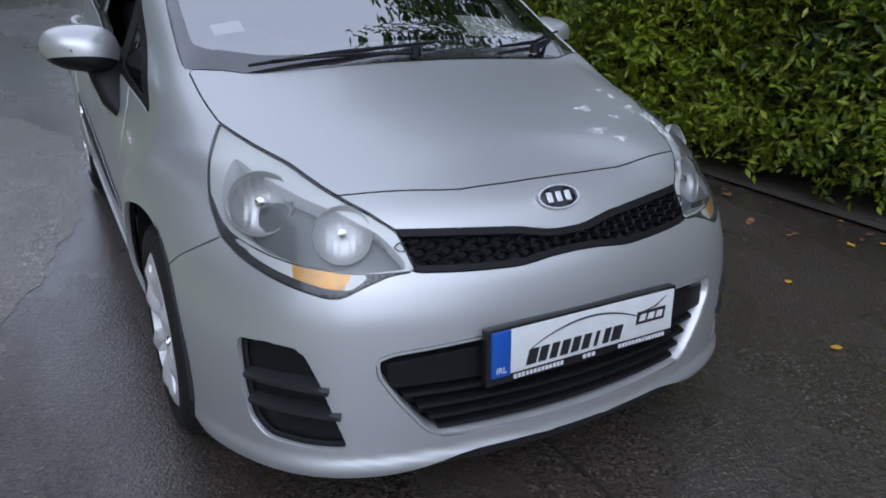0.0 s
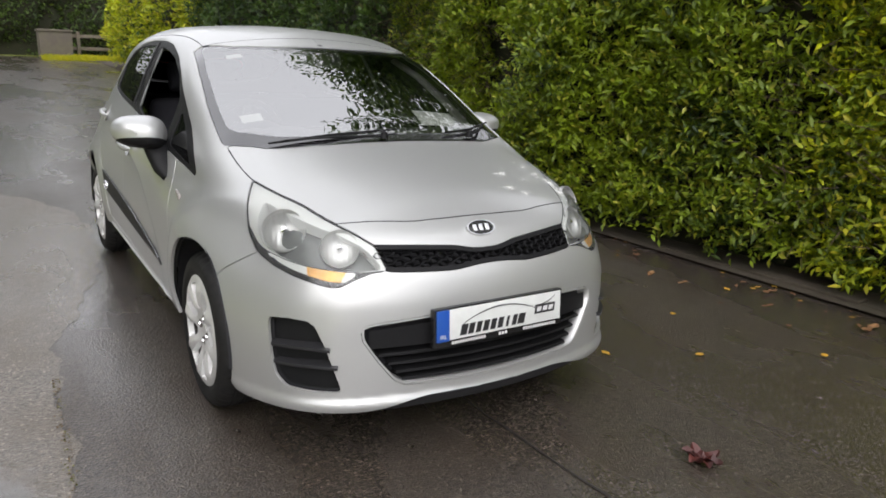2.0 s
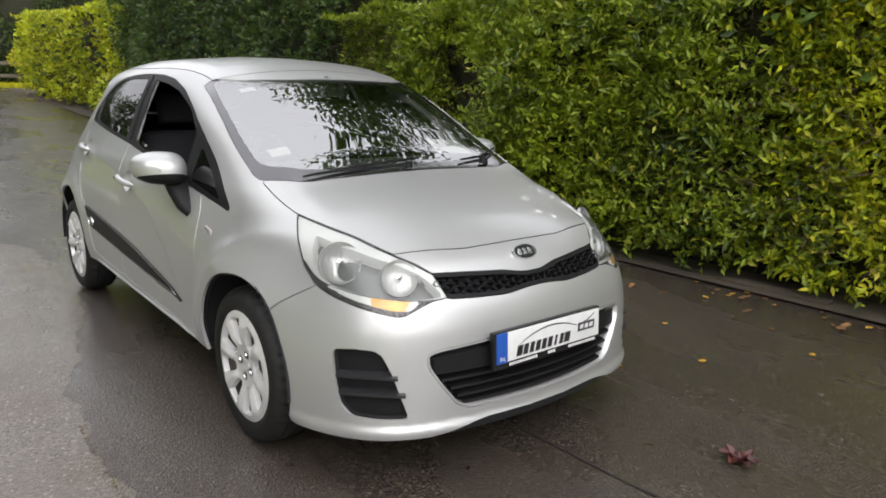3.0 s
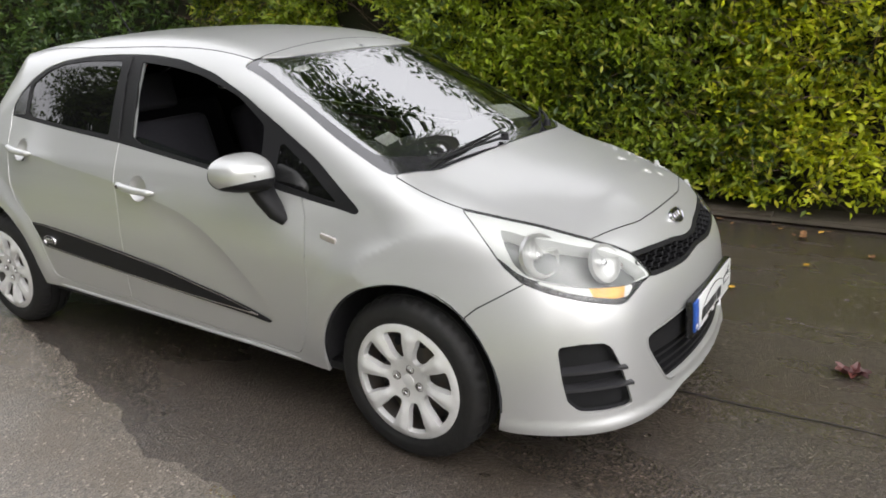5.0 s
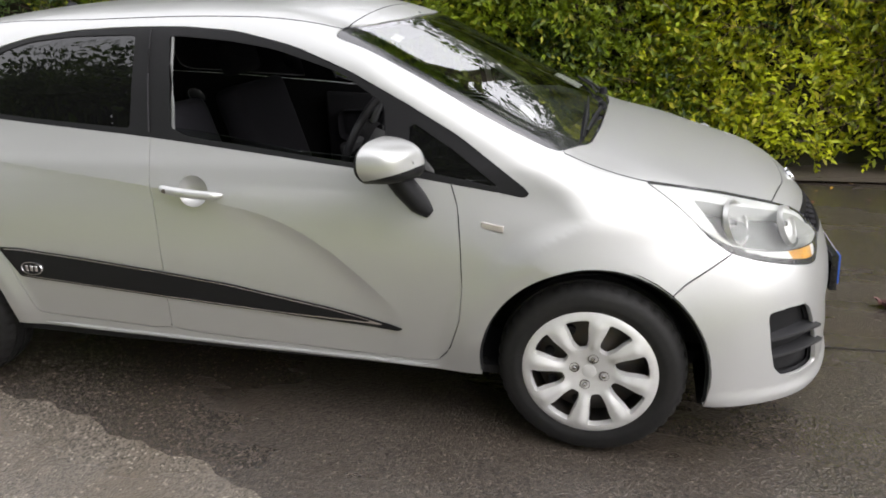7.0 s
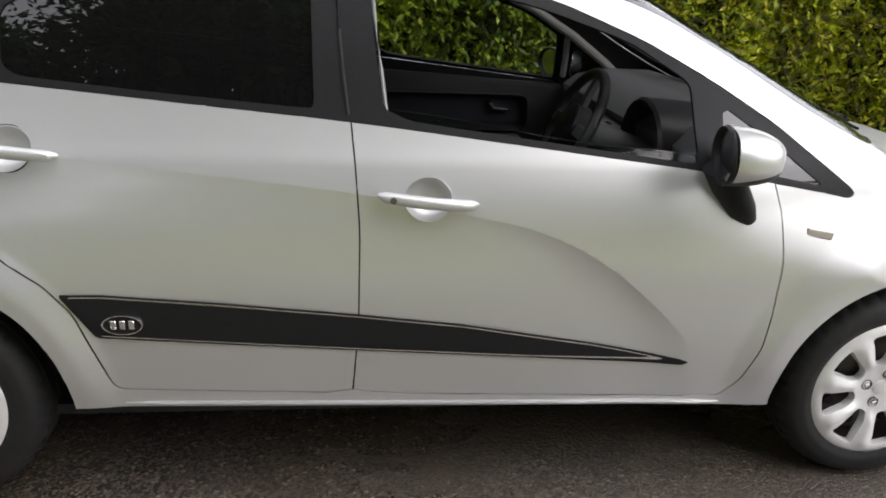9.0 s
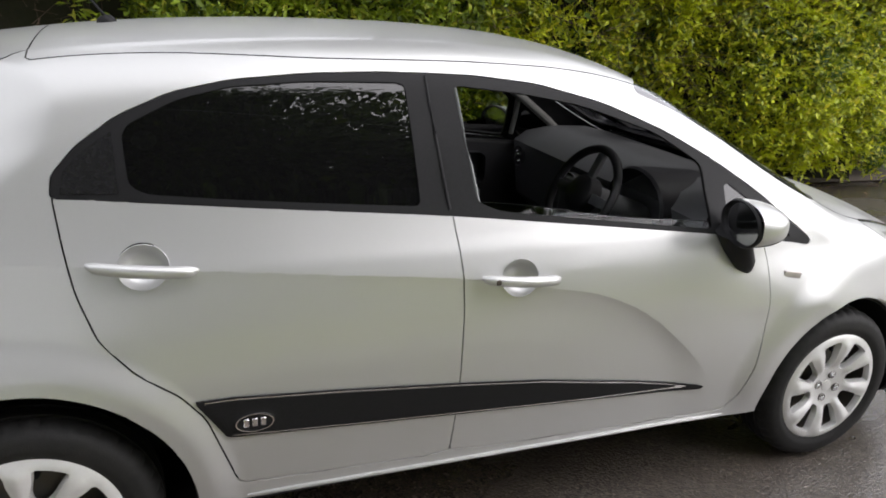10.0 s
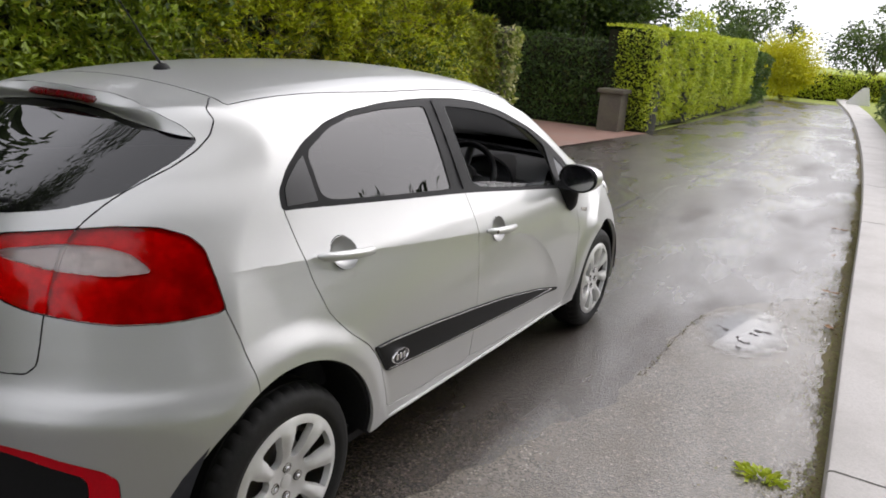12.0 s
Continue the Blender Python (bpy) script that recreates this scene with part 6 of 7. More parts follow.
out_d = RNG.exponential(.055 + .03 * np.sin(yy * 1.7) + .02 * np.sin(yy * 5.3 + 1), n)
base = np.stack([KERB_X(yy) + .004 + np.minimum(out_d, .45), yy, rise(yy) + .007], 1)
ob = leaves("kerb_dirt", DIRTFLAKE, base, RNG.normal(size=(n, 3)) * [1, 1, .15], RNG.uniform(.005, .016, n), slim=.8, fold=.05, face=(0, 0, 3.0))
tagged(ob, "brown dirt and moss crumbs along the kerb", "dirt", kind="stuff")
for k, (ya, yb, wide) in enumerate(((-5.75, -5.45, .03), (-6.55, -6.0, .05), (-7.3, -6.9, .05), (-8.2, -7.6, .05), (-9.6, -8.7, .06), (-11.6, -10.4, .06))):
    ribbon("lane_mark", lambda y: MID_X(y) - .03, ya, yb, .05, wide, .0065, WORNPAINT, "worn pale mark along the lane's joint", 70 + k)


def puddle(x, y, half_x, half_y, seed):
    """A thin film of standing water that thins out towards its rim."""
    bm = bmesh.new()
    rr = random.Random(seed)
    turn_p = rr.uniform(0, 6)
    mid_v = bm.verts.new((0, 0, 0))
    rim_v = []
    for i in range(40):
        a = 2 * math.pi * i / 40
        q = 1 + .16 * math.sin(3 * a + turn_p) + .10 * math.sin(5 * a + 2 * turn_p)
        rim_v.append(bm.verts.new((q * math.cos(a), q * math.sin(a), 0)))
    for i in range(40):
        bm.faces.new((mid_v, rim_v[i], rim_v[(i + 1) % 40]))
    ob = tagged(part("puddle", bm, WATER), "shallow puddle of clear water on asphalt", "puddle", kind="structure")
    ob.matrix_basis = Matrix.Translation((x, y, .0085)) @ Matrix.Diagonal((half_x, half_y, 1, 1))


puddle(-1.60, -1.75, .30, .55, 1)

ym = RNG.uniform(-1.9, -.7, 220)
ob = leaves("joint_moss", WEED, np.stack([OLD_X(ym) + RNG.normal(-.01, .010, 220), ym, np.full(220, .005)], 1), RNG.normal(size=(220, 3)) * [1, 1, .25] + [0, 0, .15], RNG.uniform(.005, .012, 220), slim=.6)
tagged(ob, "thin moss along the edge of the patch", "moss", kind="stuff")

strip("verge", lambda y: KERB_X(y) - 4.2, lambda y: KERB_X(y) - paved(y) - .02, -44, 20, .5, .07, GRASS, 3, label="olive grass verge behind the pavement", category="grass")

# driveway
drive = [(2.05, -12.0), (2.55, -7.45), (3.6, -8.2), (12.0, -8.6), (12.0, -11.9), (3.2, -11.9)]
bm = bmesh.new()
vs = [bm.verts.new((x, y, .012)) for x, y in drive]
f = bm.faces.new(vs)
bmesh.ops.recalc_face_normals(bm, faces=[f])
bmesh.ops.triangulate(bm, faces=bm.faces[:])
tagged(part("driveway", bm, BRICKDRIVE, smooth=False), "red brick driveway mouth", "driveway", kind="structure")

# low edging under the hedge
strip("hedge_bank", lambda y: EDGE_X(y) - .02, lambda y: EDGE_X(y) + 3.5, -7.0, 30, .5, .02, SOIL, 3, label="dark bare soil under the hedge", category="soil")
edging = tagged(new("edging"), "low dark stone edging along the hedge", "edging", kind="structure")
ye, ke = -7.0, 0
while ye < 12:
    r = random.Random(ke + 500)
    ln = r.uniform(.55, .95)
    x0 = float(EDGE_X(ye)) + .07 + r.uniform(-.01, .01)
    z0 = float(rise(ye))
    bm = bm_box(x0, x0 + .12, ye + .006, ye + ln - .006, z0 - .05, z0 + .028 + r.uniform(-.012, .012), .012, 2)
    part("edging_stone", bm, SOIL, edging, smooth=False)
    ye, ke = ye + ln, ke + 1


# ---- hedges and trees ----
def hedge(name, label, mat, x_of, y0, y1, height, n, size, deep=.35, bulge=.18, face=-1, seed=0, core=HEDGECORE, low=.12, wild=.5, top_cover=True, slim=.45, reach=.13):
    """A hedge along the lane: a near-black core sheet standing for the shade inside, and leaves in several depths over
    an uneven face.
    """
    h = tagged(new(name), label, "hedge")
    r = np.random.default_rng(seed)
    per = 6
    m = n // per
    yy = r.uniform(y0, y1, m)
    zz = low + (height - low) * r.random(m) ** .9
    p = np.stack([np.zeros(m), yy, zz], 1)
    clump = lumps(p, 8.5, seed + 5)
    bump = bulge * (lumps(p, 2.1, seed) + .45 * lumps(p, 6.5, seed + 1) + .40 * clump)
    thin = lumps(p, 3.4, seed + 7) + .6 * lumps(p, 9.0, seed + 8) + .45 * clump
    keep = thin > -.85 + .4 * r.random(m)                       # gaps that show twigs and the shade-coloured core
    yy, zz, bump = yy[keep], zz[keep], bump[keep]
    m = len(yy)
    under = np.clip((.40 - zz) / .40, 0, 1)
    x = x_of(yy) + face * bump - face * .16 * under - face * deep * r.random(m) ** 1.8 - face * reach * .5
    base = np.stack([x, yy, zz + np.asarray(rise(yy))], 1)
    axis = np.stack([face * (1 - wild * r.random(m)), r.normal(0, .6, m), r.normal(.25, .5, m)], 1)
    at, way = sprigs(base, axis, per, reach, r)
    leaves("leaves", mat, at, way, r.uniform(.6, 1.3, len(at)) * size, h, slim, face=(face * .8, 0, 1.0))
    if top_cover:
        m = n // 6
        yt = r.uniform(y0, y1, m)
        xt = x_of(yt) - face * r.uniform(-.1, 1.1, m)
        bt = np.stack([xt, yt, height + .12 * lumps(np.stack([xt, yt, yt * 0], 1), 3, seed + 4) + rise(yt)], 1)
        leaves("top_leaves", mat, bt, np.stack([r.normal(0, .6, m), r.normal(0, .6, m), np.full(m, .7)], 1), r.uniform(.6, 1.4, m) * size, h, slim)
    # core: a near-black sheet in place of the shade within
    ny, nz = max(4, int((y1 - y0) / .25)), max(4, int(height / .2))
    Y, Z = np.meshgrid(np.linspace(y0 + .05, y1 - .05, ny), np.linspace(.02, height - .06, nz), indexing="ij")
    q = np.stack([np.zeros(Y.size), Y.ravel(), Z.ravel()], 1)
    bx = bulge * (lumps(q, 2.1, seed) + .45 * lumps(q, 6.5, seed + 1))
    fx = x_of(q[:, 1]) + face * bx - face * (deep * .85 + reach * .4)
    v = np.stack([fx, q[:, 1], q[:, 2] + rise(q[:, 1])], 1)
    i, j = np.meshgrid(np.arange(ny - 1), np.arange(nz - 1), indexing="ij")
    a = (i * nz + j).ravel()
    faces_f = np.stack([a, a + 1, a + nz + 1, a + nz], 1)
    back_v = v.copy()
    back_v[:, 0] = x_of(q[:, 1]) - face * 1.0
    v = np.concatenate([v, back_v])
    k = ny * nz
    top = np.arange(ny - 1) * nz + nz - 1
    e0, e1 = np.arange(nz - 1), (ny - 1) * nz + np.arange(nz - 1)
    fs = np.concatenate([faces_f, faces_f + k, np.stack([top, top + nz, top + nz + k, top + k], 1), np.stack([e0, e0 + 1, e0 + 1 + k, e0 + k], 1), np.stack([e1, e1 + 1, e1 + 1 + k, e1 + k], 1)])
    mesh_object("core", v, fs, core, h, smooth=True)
    return h


def twigs(parent, x_of, y0, y1, z0, z1, n, seed, long=.3):
    r = np.random.default_rng(seed)
    v, f = [], []
    for k in range(n):
        y, z = r.uniform(y0, y1), r.uniform(z0, z1)
        p = np.array([x_of(np.array([y]))[0] + r.uniform(.0, .25), y, z + float(rise(y))])
        d = unit(np.array([-.5 - r.random(), r.normal(0, .8), r.normal(.2, .6)]))
        q = p + d * long * r.uniform(.5, 1.2)
        u = unit(np.cross(d, r.normal(size=3))) * .004
        w = np.cross(d, u)
        b = len(v)
        v += [p + u, p - u * .5 + w * .8, p - u * .5 - w * .8, q]
        f += [(b, b + 1, b + 3), (b + 1, b + 2, b + 3), (b + 2, b, b + 3)]
    mesh_object("twig_growth", v, f, TWIG, parent)


HX = lambda y: np.asarray(EDGE_X(y)) + .02
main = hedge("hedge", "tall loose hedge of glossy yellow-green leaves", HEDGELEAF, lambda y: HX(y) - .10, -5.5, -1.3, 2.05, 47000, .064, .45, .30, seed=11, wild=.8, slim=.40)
# same hedge carried on; its shade is put into a darker leaf colour
shady = hedge("hedge", "tall loose hedge beside the car, leaves coloured dark green for shade", HEDGESHADY, lambda y: HX(y) - .10, -1.7, 4.2, 2.05, 62000, .064, .45, .30, seed=11, wild=.8, slim=.40)
twigs(main, HX, -5.2, -1.4, .25, 2.0, 650, 12, .34)
twigs(shady, HX, -1.4, 4.2, .25, 2.0, 850, 13, .34)
dark = hedge("hedge", "dark green hedge beyond the car", HEDGEDARK, lambda y: HX(y) + .1, 4.2, 14, 3.0, 30000, .085, .45, .25, seed=21)
far_h = hedge("hedge", "dark green hedge far along the lane", HEDGELEAF, lambda y: HX(y) + .1, 14, 26, 2.6, 12000, .13, .5, .3, seed=31)
clipped = hedge("hedge", "tall clipped bright green hedge", HEDGEBRIGHT, lambda y: EDGE_X(y) + .0, -24, -12.1, 2.05, 32000, .07, .18, .11, seed=41, wild=.6, reach=.09)
hedge("hedge", "low dark hedge beyond the clipped one", HEDGEDARK, lambda y: EDGE_X(y) + .1, -27.2, -24.2, 1.7, 4000, .12, .3, .15, seed=45)


def cross_hedge(name, label, mat, x0, x1, y, height, n, size, seed, facing=1, lump=.15):
    """A hedge across the view (along x)."""
    h = tagged(new(name), label, "hedge")
    r = np.random.default_rng(seed)
    xx, zz = r.uniform(x0, x1, n), .05 + (height - .05) * r.random(n)
    p = np.stack([xx, np.zeros(n), zz], 1)
    yy = y + facing * (lump * lumps(p, 2.2, seed) - .3 * r.random(n) ** 1.6)
    g = float(rise(y))
    leaves("leaves", mat, np.stack([xx, yy, zz + g], 1), np.stack([r.normal(0, .7, n), facing * (1 - .6 * r.random(n)), r.normal(0, .6, n)], 1), r.uniform(.6, 1.3, n) * size, h, face=(0, facing * .8, 1))
    # near-black box standing for the shade behind the leaves
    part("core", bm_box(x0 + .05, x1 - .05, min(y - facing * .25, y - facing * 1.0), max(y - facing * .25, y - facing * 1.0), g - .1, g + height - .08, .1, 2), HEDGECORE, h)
    return h


cross_hedge("hedge", "dark hedge behind the red driveway", HEDGEDARK, 2.9, 11, -12.15, 1.85, 16000, .085, 51)
cross_hedge("hedge", "tall dark thicket behind the driveway hedge", TREELEAF, 3.3, 13, -14.6, 2.9, 12000, .14, 55, lump=.8)
cross_hedge("hedge", "bright hedge end beside the driveway", HEDGEBRIGHT, 2.1, 2.9, -12.0, 2.0, 2600, .07, 52, lump=.05)
cross_hedge("hedge", "tall dark leafy thicket beyond the junction", TREELEAF, -22, 16, 33.0, 4.2, 26000, .2, 53, facing=-1, lump=.9)
cross_hedge("hedge", "green bushes at the lane's end", HEDGEBRIGHT, -9, 9, -36, 1.25, 12000, .15, 54, lump=.4)


def tree(name, label, mat, x, y, height, spread, trunk, n, size, seed, bare=.3, clumps=26, flat=.8, lean=0.0, dense=.36):
    """A tree: tapered trunk, limbs, and a crown of leaf clumps with gaps."""
    r = np.random.default_rng(seed)
    t = tagged(new(name), label, "tree")
    g = float(rise(y))
    mid = [(x, y, g - .1), (x + lean * .3 + r.normal(0, .05), y + r.normal(0, .05), g + height * bare * .5), (x + lean * .6, y, g + height * bare), (x + lean, y + r.normal(0, .2), g + height * .75)]
    part("trunk", bm_tube(mid, [trunk, trunk * .8, trunk * .65, trunk * .2], 10), BARK, t)
    centre = np.array([x + lean, y, g + height * (bare + 1) / 2])
    half = np.array([spread, spread, height * (1 - bare) / 2 * flat + .3])
    cl = unit(r.normal(size=(clumps, 3))) * (r.random((clumps, 1)) ** .45)
    cl = centre + cl * half * .82
    for k in range(min(9, clumps)):
        s = np.array(mid[2]) + np.array([0, 0, .04 * height * k / 9])
        e = cl[k]
        m = (s + e) / 2 + r.normal(0, .15, 3)
        part("limb", bm_tube([tuple(s), tuple(m), tuple(e)], [trunk * .35, trunk * .22, trunk * .06], 6), BARK, t)
    which = r.integers(0, clumps, n)
    off = unit(r.normal(size=(n, 3))) * (r.random((n, 1)) ** .5) * (half.mean() * dense) * (.6 + .8 * r.random(clumps)[which])[:, None]
    p = cl[which] + off * [1, 1, .75]
    out = unit(p - centre) + r.normal(0, .6, (n, 3)) + [0, 0, -.2]
    leaves("crown", mat, p, out, r.uniform(.6, 1.3, n) * size, t, .5)
    return t


for k, (yy, tall) in enumerate(((-3.6, 4.6), (-1.3, 3.3), (1.4, 3.2), (3.5, 5.0), (5.4, 5.4))):
    tree("tree", "dark leafy shrub leaning over the hedge", TREELEAF, 4.3, yy, tall, 1.6, .09, 12000, .11, 160 + k, bare=.34, clumps=28, dense=.44)
tree("tree", "tall dark broadleaf tree behind the hedge", TREELEAF, 5.8, 5.8, 12.5, 3.1, .22, 32000, .20, 61, bare=.14, clumps=60, dense=.42)
tree("tree", "tall tree whose crown hangs over the hedge", TREELEAF, 5.1, -1.2, 11.0, 3.1, .18, 27000, .17, 161, bare=.34, clumps=60, lean=-1.0, dense=.36)
tree("tree", "tall dark broadleaf tree behind the hedge", TREELEAF, 6.5, -4.5, 8.0, 3.0, .2, 8000, .17, 62, bare=.25, clumps=30)
tree("tree", "tall dark broadleaf tree behind the hedge", TREELEAF, 6.0, 10, 9.0, 3.6, .22, 9000, .18, 63, bare=.15, clumps=34)
tree("tree", "tall dark broadleaf tree behind the hedge", TREELEAF, 5.5, 18, 9.0, 3.6, .22, 8000, .2, 64, bare=.12, clumps=34)
tree("tree", "broadleaf tree with a dark trunk over the driveway", TREELEAF, 4.9, -15.5, 7.5, 2.9, .17, 16000, .16, 65, bare=.10, clumps=40)
tree("tree", "dark leafy tree over the driveway", TREELEAF, 7.0, -15.5, 8, 3.6, .2, 13000, .17, 66, bare=.12, clumps=32)
tree("tree", "dark leafy bush beside the driveway", TREELEAF, 4.4, -14.0, 4.6, 1.9, .1, 9000, .12, 82, bare=.05, clumps=30)
tree("tree", "dark leafy tree beyond the driveway", TREELEAF, 10.5, -12.5, 9, 4.2, .25, 11000, .2, 67, bare=.08, clumps=34)
tree("tree", "round golden-yellow tree beside the lane", YELLOWTREE, 2.25, -33, 2.5, 1.35, .10, 15000, .12, 68, bare=.14, clumps=44, flat=1.0, dense=.5)
tree("tree", "small golden shrub beside the rail fence", YELLOWTREE, 3.9, 30.6, 1.7, .6, .05, 900, .13, 83, bare=.1, clumps=12)
tree("tree", "small slender grey-green tree", TREELEAF, 3.9, -30, 3.1, .6, .06, 1800, .12, 69, bare=.2, clumps=20)
tree("tree", "small golden bush over the hedge", HEDGEBRIGHT, 3.6, -21, 2.9, .8, .06, 2200, .11, 70, bare=.2, clumps=16)
tree("tree", "dark conifer-like tree beside the pavement", TREELEAF, -2.7, -29.5, 6.0, 1.9, .16, 7000, .16, 71, bare=.1, clumps=30)
tree("tree", "far green broadleaf tree crown", TREELEAF, 0.2, -75, 6.0, 4.5, .2, 4000, .35, 72, bare=.1, clumps=24)
tree("tree", "far green broadleaf tree crown", TREELEAF, 9.0, -60, 6.5, 5, .2, 4000, .35, 73, bare=.1, clumps=24)
tree("tree", "far green broadleaf tree crown", TREELEAF, -8, -62, 6.5, 4.5, .2, 4000, .35, 74, bare=.1, clumps=24)
# across the lane, seen mirrored in the car's glass and paint
tree("tree", "big dark tree across the lane", TREELEAF, -9.8, 1.8, 14, 4.8, .3, 40000, .28, 75, bare=.08, clumps=50, dense=.44)
tree("tree", "big dark tree across the lane", TREELEAF, -10.0, 9.5, 12.5, 4.4, .3, 26000, .26, 76, bare=.08, clumps=48, dense=.44)
tree("tree", "big dark tree across the lane", TREELEAF, -10.2, 17.5, 12.5, 4.4, .3, 20000, .28, 177, bare=.08, clumps=44, dense=.42)
tree("tree", "big dark tree across the lane", TREELEAF, -10.8, -3.2, 11.5, 3.0, .3, 24000, .26, 176, bare=.08, clumps=44, dense=.42)
tree("tree", "big dark tree across the lane", TREELEAF, -12.0, -13.0, 6.5, 3.6, .25, 10000, .22, 77, bare=.15, clumps=30)
# trees at the back of the lane
tree("tree", "dark tree beyond the lane's end", TREELEAF, -1.5, 38, 10, 4.0, .3, 9000, .28, 78, bare=.06, clumps=36)
tree("tree", "dark tree beyond the lane's end", TREELEAF, 6.0, 37, 11, 4.8, .3, 12000, .28, 79, bare=.04, clumps=36)
tree("tree", "dark tree beyond the lane's end", TREELEAF, -9, 36, 10, 4.5, .3, 7000, .28, 80, bare=.1, clumps=32)
tree("tree", "dark tree beyond the lane's end", TREELEAF, 13, 34, 10, 4.5, .3, 7000, .28, 81, bare=.1, clumps=32)
hedge("hedge", "low garden hedge across the lane", HEDGEBRIGHT, lambda y: KERB_X(y) - 3.9, -16, 14, 1.35, 12000, .10, .25, .12, face=1, seed=85)

hedge("hedge", "dark clipped hedge beside the far pavement", HEDGEDARK, lambda y: KERB_X(y) - .72, -24, -8.6, 1.7, 9000, .09, .25, .10, face=1, seed=86)

# ivy-clad gate pillar, stone pillar
def pillar(name, label, x, y, w, h, ivy=0, seed=0):
    p = tagged(new(name), label, "pillar")
    g = float(rise(y))
    part("shaft", bm_box(x - w / 2, x + w / 2, y - w / 2, y + w / 2, g - .1, g + h, .02, 2), STONE, p)
    part("cap", bm_box(x - w / 2 - .05, x + w / 2 + .05, y - w / 2 - .05, y + w / 2 + .05, g + h, g + h + .09, .025, 2), STONE, p)
    if ivy:
        r = np.random.default_rng(seed)
        a = r.uniform(0, 6.28, ivy)
        d = np.stack([np.cos(a), np.sin(a)], 1)
        d = d / np.abs(d).max(1, keepdims=True)
        zz = g + (h + .1) * r.random(ivy) ** .8
        b = np.stack([x + d[:, 0] * (w / 2 + .04 + .05 * r.random(ivy)), y + d[:, 1] * (w / 2 + .04 + .05 * r.random(ivy)), zz], 1)
        leaves("ivy", IVYLEAF, b, np.stack([d[:, 0] * .5 + r.normal(0, .5, ivy), d[:, 1] * .5 + r.normal(0, .5, ivy), r.normal(-.4, .5, ivy)], 1), r.uniform(.05, .10, ivy), p, .8)
    return p


pillar("gate_pillar", "gate pillar overgrown with pale variegated ivy", 2.98, -6.95, .32, 1.70, 2200, 91)
pillar("gate_pillar", "low grey stone pillar at the driveway", 2.75, -11.75, .45, .75)
pillar("stone_pillar", "rough stone gate pillar with a flat cap", 1.57, 31, 1.2, 1.05)
golden = hedge("hedge", "feathery golden conifer hedge beside the gate pillar", CONIFER, lambda y: HX(y) + .10, -6.25, -4.8, 1.85, 26000, .085, .3, .2, seed=93, wild=.8, slim=.25)
fence = tagged(new("rail_fence"), "weathered timber rail fence on a grass verge", "fence")
for z in (.35, .85):
    part("rail", bm_box(2.2, 5.7, 30.96, 31.04, float(rise(31)) + z, float(rise(31)) + z + .14, .01, 1), TIMBER, fence)
for x in (2.45, 4.0, 5.55):
    part("post", bm_box(x - .06, x + .06, 30.9, 31.02, float(rise(31)) - .1, float(rise(31)) + 1.1, .01, 1), TIMBER, fence)
n = 6000
xx, yy = RNG.uniform(1.0, 9, n), RNG.uniform(29.4, 30.9, n)
ob = leaves("verge_grass", YELLOWTREE, np.stack([xx, yy, rise(yy)], 1), np.stack([RNG.normal(0, .4, n), RNG.normal(0, .4, n), np.ones(n)], 1), RNG.uniform(.1, .25, n), slim=.2)
tagged(ob, "bright grass and flowers on the verge", "grass", kind="stuff")

# white sloping wing wall at the lane's end
wing_wall = tagged(new("wing_wall"), "white painted sloping garden wall", "wall")
bm = bmesh.new()
near_w = [bm.verts.new(p) for p in ((-1.25, -31.9, 0), (-.35, -31.9, 0), (-.35, -31.9, .18), (-.85, -31.9, .78), (-1.05, -31.9, .80))]
far_w = [bm.verts.new((v.co.x, -32.1, v.co.z)) for v in near_w]
bm.faces.new(near_w)
bm.faces.new(far_w[::-1])
for k in range(5):
    bm.faces.new((near_w[k], far_w[k], far_w[(k + 1) % 5], near_w[(k + 1) % 5]))
bmesh.ops.recalc_face_normals(bm, faces=bm.faces[:])
part("wall_panel", bm, RENDERWHITE, wing_wall, smooth=False)

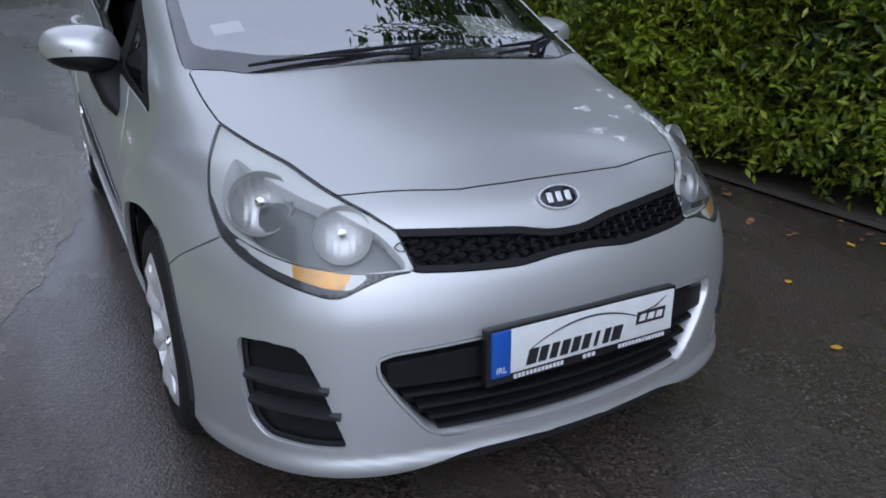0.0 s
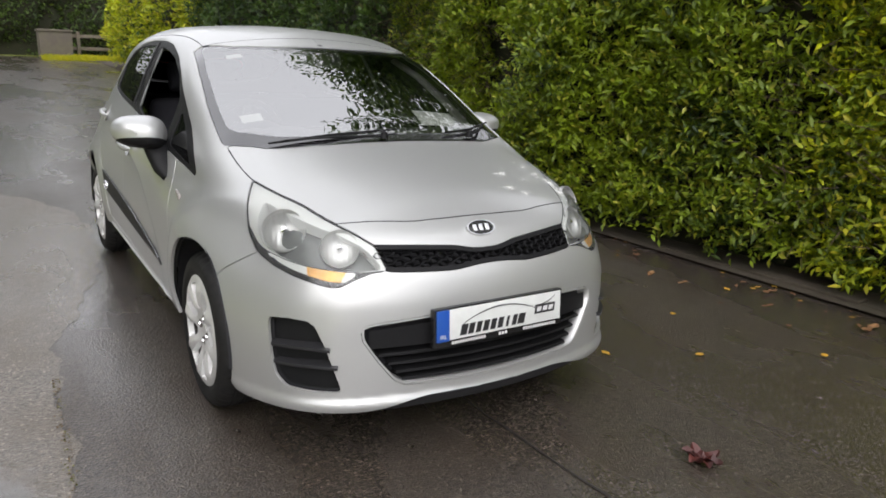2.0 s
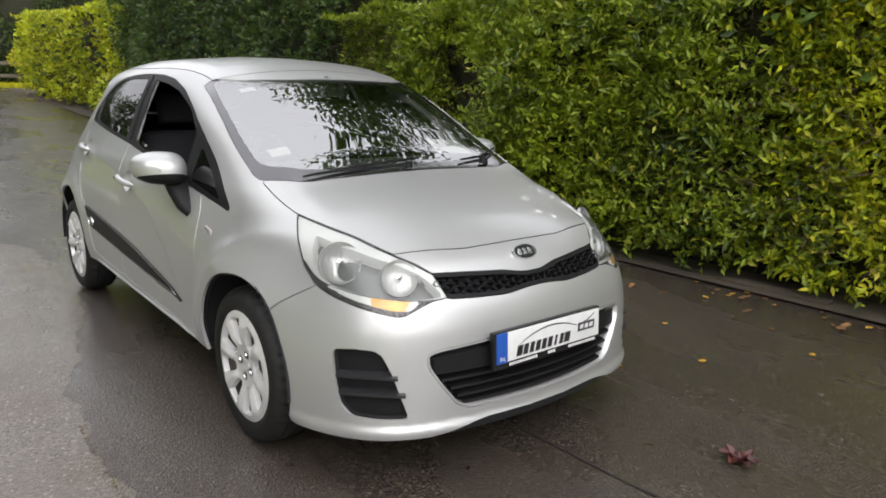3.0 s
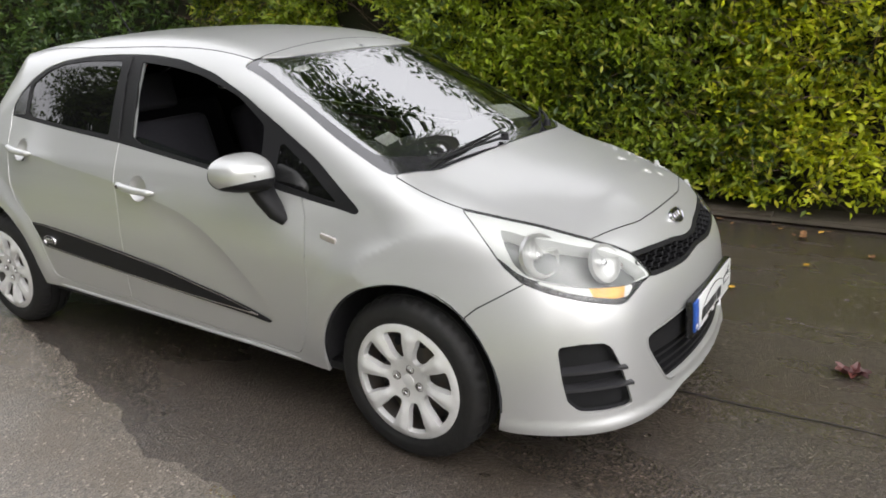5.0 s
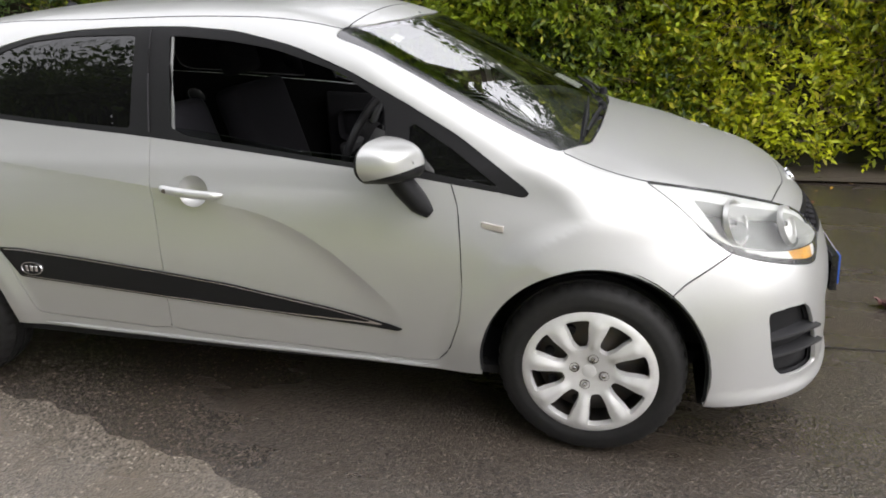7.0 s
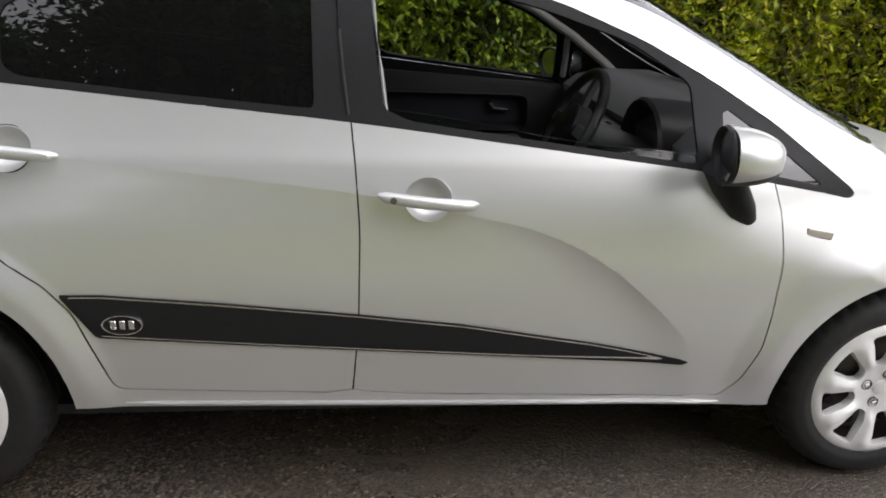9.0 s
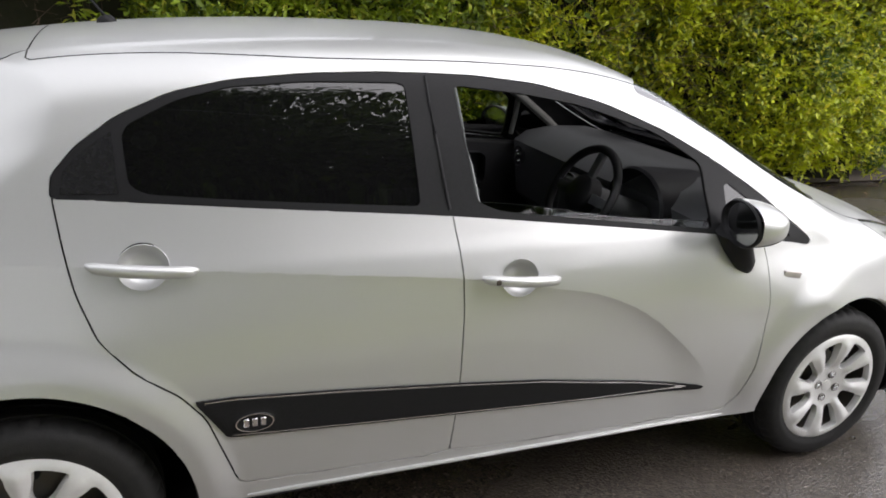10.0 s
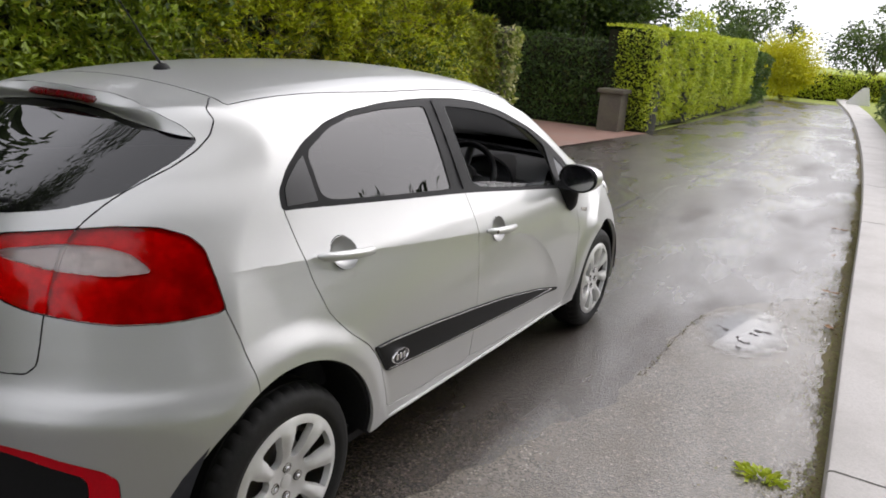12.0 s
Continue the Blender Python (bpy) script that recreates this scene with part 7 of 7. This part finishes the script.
# ---- fallen leaves and litter on the road ----
def fallen(x, y, size, mat, seed, label, curl=.5, blades=1):
    r = random.Random(seed)
    bm = bmesh.new()
    z = .0095 + float(rise(y))
    for b in range(blades):
        a0 = r.uniform(0, 6.28) if blades == 1 else 2 * math.pi * b / blades + r.uniform(-.3, .3)
        d = Vector((math.cos(a0), math.sin(a0), 0))
        s = Vector((-d.y, d.x, 0))
        rows_v = []
        for i in range(6):
            t = i / 5
            w = size * .30 * math.sin(math.pi * (t * .9 + .06)) ** .8
            up = curl * size * (.25 * t * t + .12 * math.sin(7 * t + b))
            c = Vector((x, y, z)) + d * (size * t) + Vector((0, 0, max(0, up)))
            rows_v.append([bm.verts.new(c - s * w + Vector((0, 0, curl * w * .7))), bm.verts.new(c), bm.verts.new(c + s * w + Vector((0, 0, curl * w * r.uniform(.2, 1.2))))])
        for p, q in zip(rows_v, rows_v[1:]):
            for k in range(2):
                bm.faces.new((p[k], p[k + 1], q[k + 1], q[k]))
    return tagged(part("fallen_leaf", bm, mat), label, "leaf", "fallen leaves")


fallen(.555, -2.44, .07, REDLEAF, 1, "crumpled dark red leaf on wet asphalt", 1.1, 6)
for k, (x, y) in enumerate([(1.71, -1.33), (1.36, -1.81), (1.9, -2.1), (.95, -1.6)]):
    fallen(x, y, .05, YELLOWLEAF, 10 + k, "small yellow fallen leaf", .3)
for k, (x, y) in enumerate([(2.12, -1.76), (2.56, -1.33), (2.15, -.75), (2.22, -.96), (2.2, -2.4), (2.45, -2.0), (2.5, -3.0), (2.35, -3.6), (2.5, -.3), (2.3, -1.5), (1.8, -3.0), (-1.88, -5.4), (-1.9, -4.2), (-1.98, -3.0), (-2.0, -2.2)]):
    fallen(x, y, .045 + .02 * (k % 3), BROWNLEAF, 30 + k, "brown fallen leaf on the asphalt", .5, 1 + (k % 2))
for k, (x, y) in enumerate([(-1.58, -1.62), (-1.63, -1.55), (-1.52, -1.68), (-1.66, -1.72), (-1.60, -1.44), (-1.70, -1.80), (-1.47, -1.74)]):
    fallen(x, y, .030 + .010 * (k % 3), SODDENLEAF, 60 + k, "dark sodden leaf in a shallow puddle", .2, 1 + k % 2)
for k in range(90):
    r = random.Random(900 + k)
    y = r.uniform(-6, 3)
    fallen(float(EDGE_X(y)) - abs(r.gauss(0, .25)) - .02, y, r.uniform(.02, .05), BROWNLEAF if k % 3 else YELLOWLEAF, 1000 + k, "small dead leaf at the hedge's foot", .4)
weeds = RNG.normal(size=(110, 3))
ob = leaves("weed", HEDGEBRIGHT, np.array([-1.95, -.10, .006]) + weeds * [.035, .022, 0], unit(weeds * [1, 1, 0] + [0, 0, .5]), RNG.uniform(.02, .045, 110), slim=.5)
tagged(ob, "small green weed growing at the road's edge", "weed", kind="stuff")
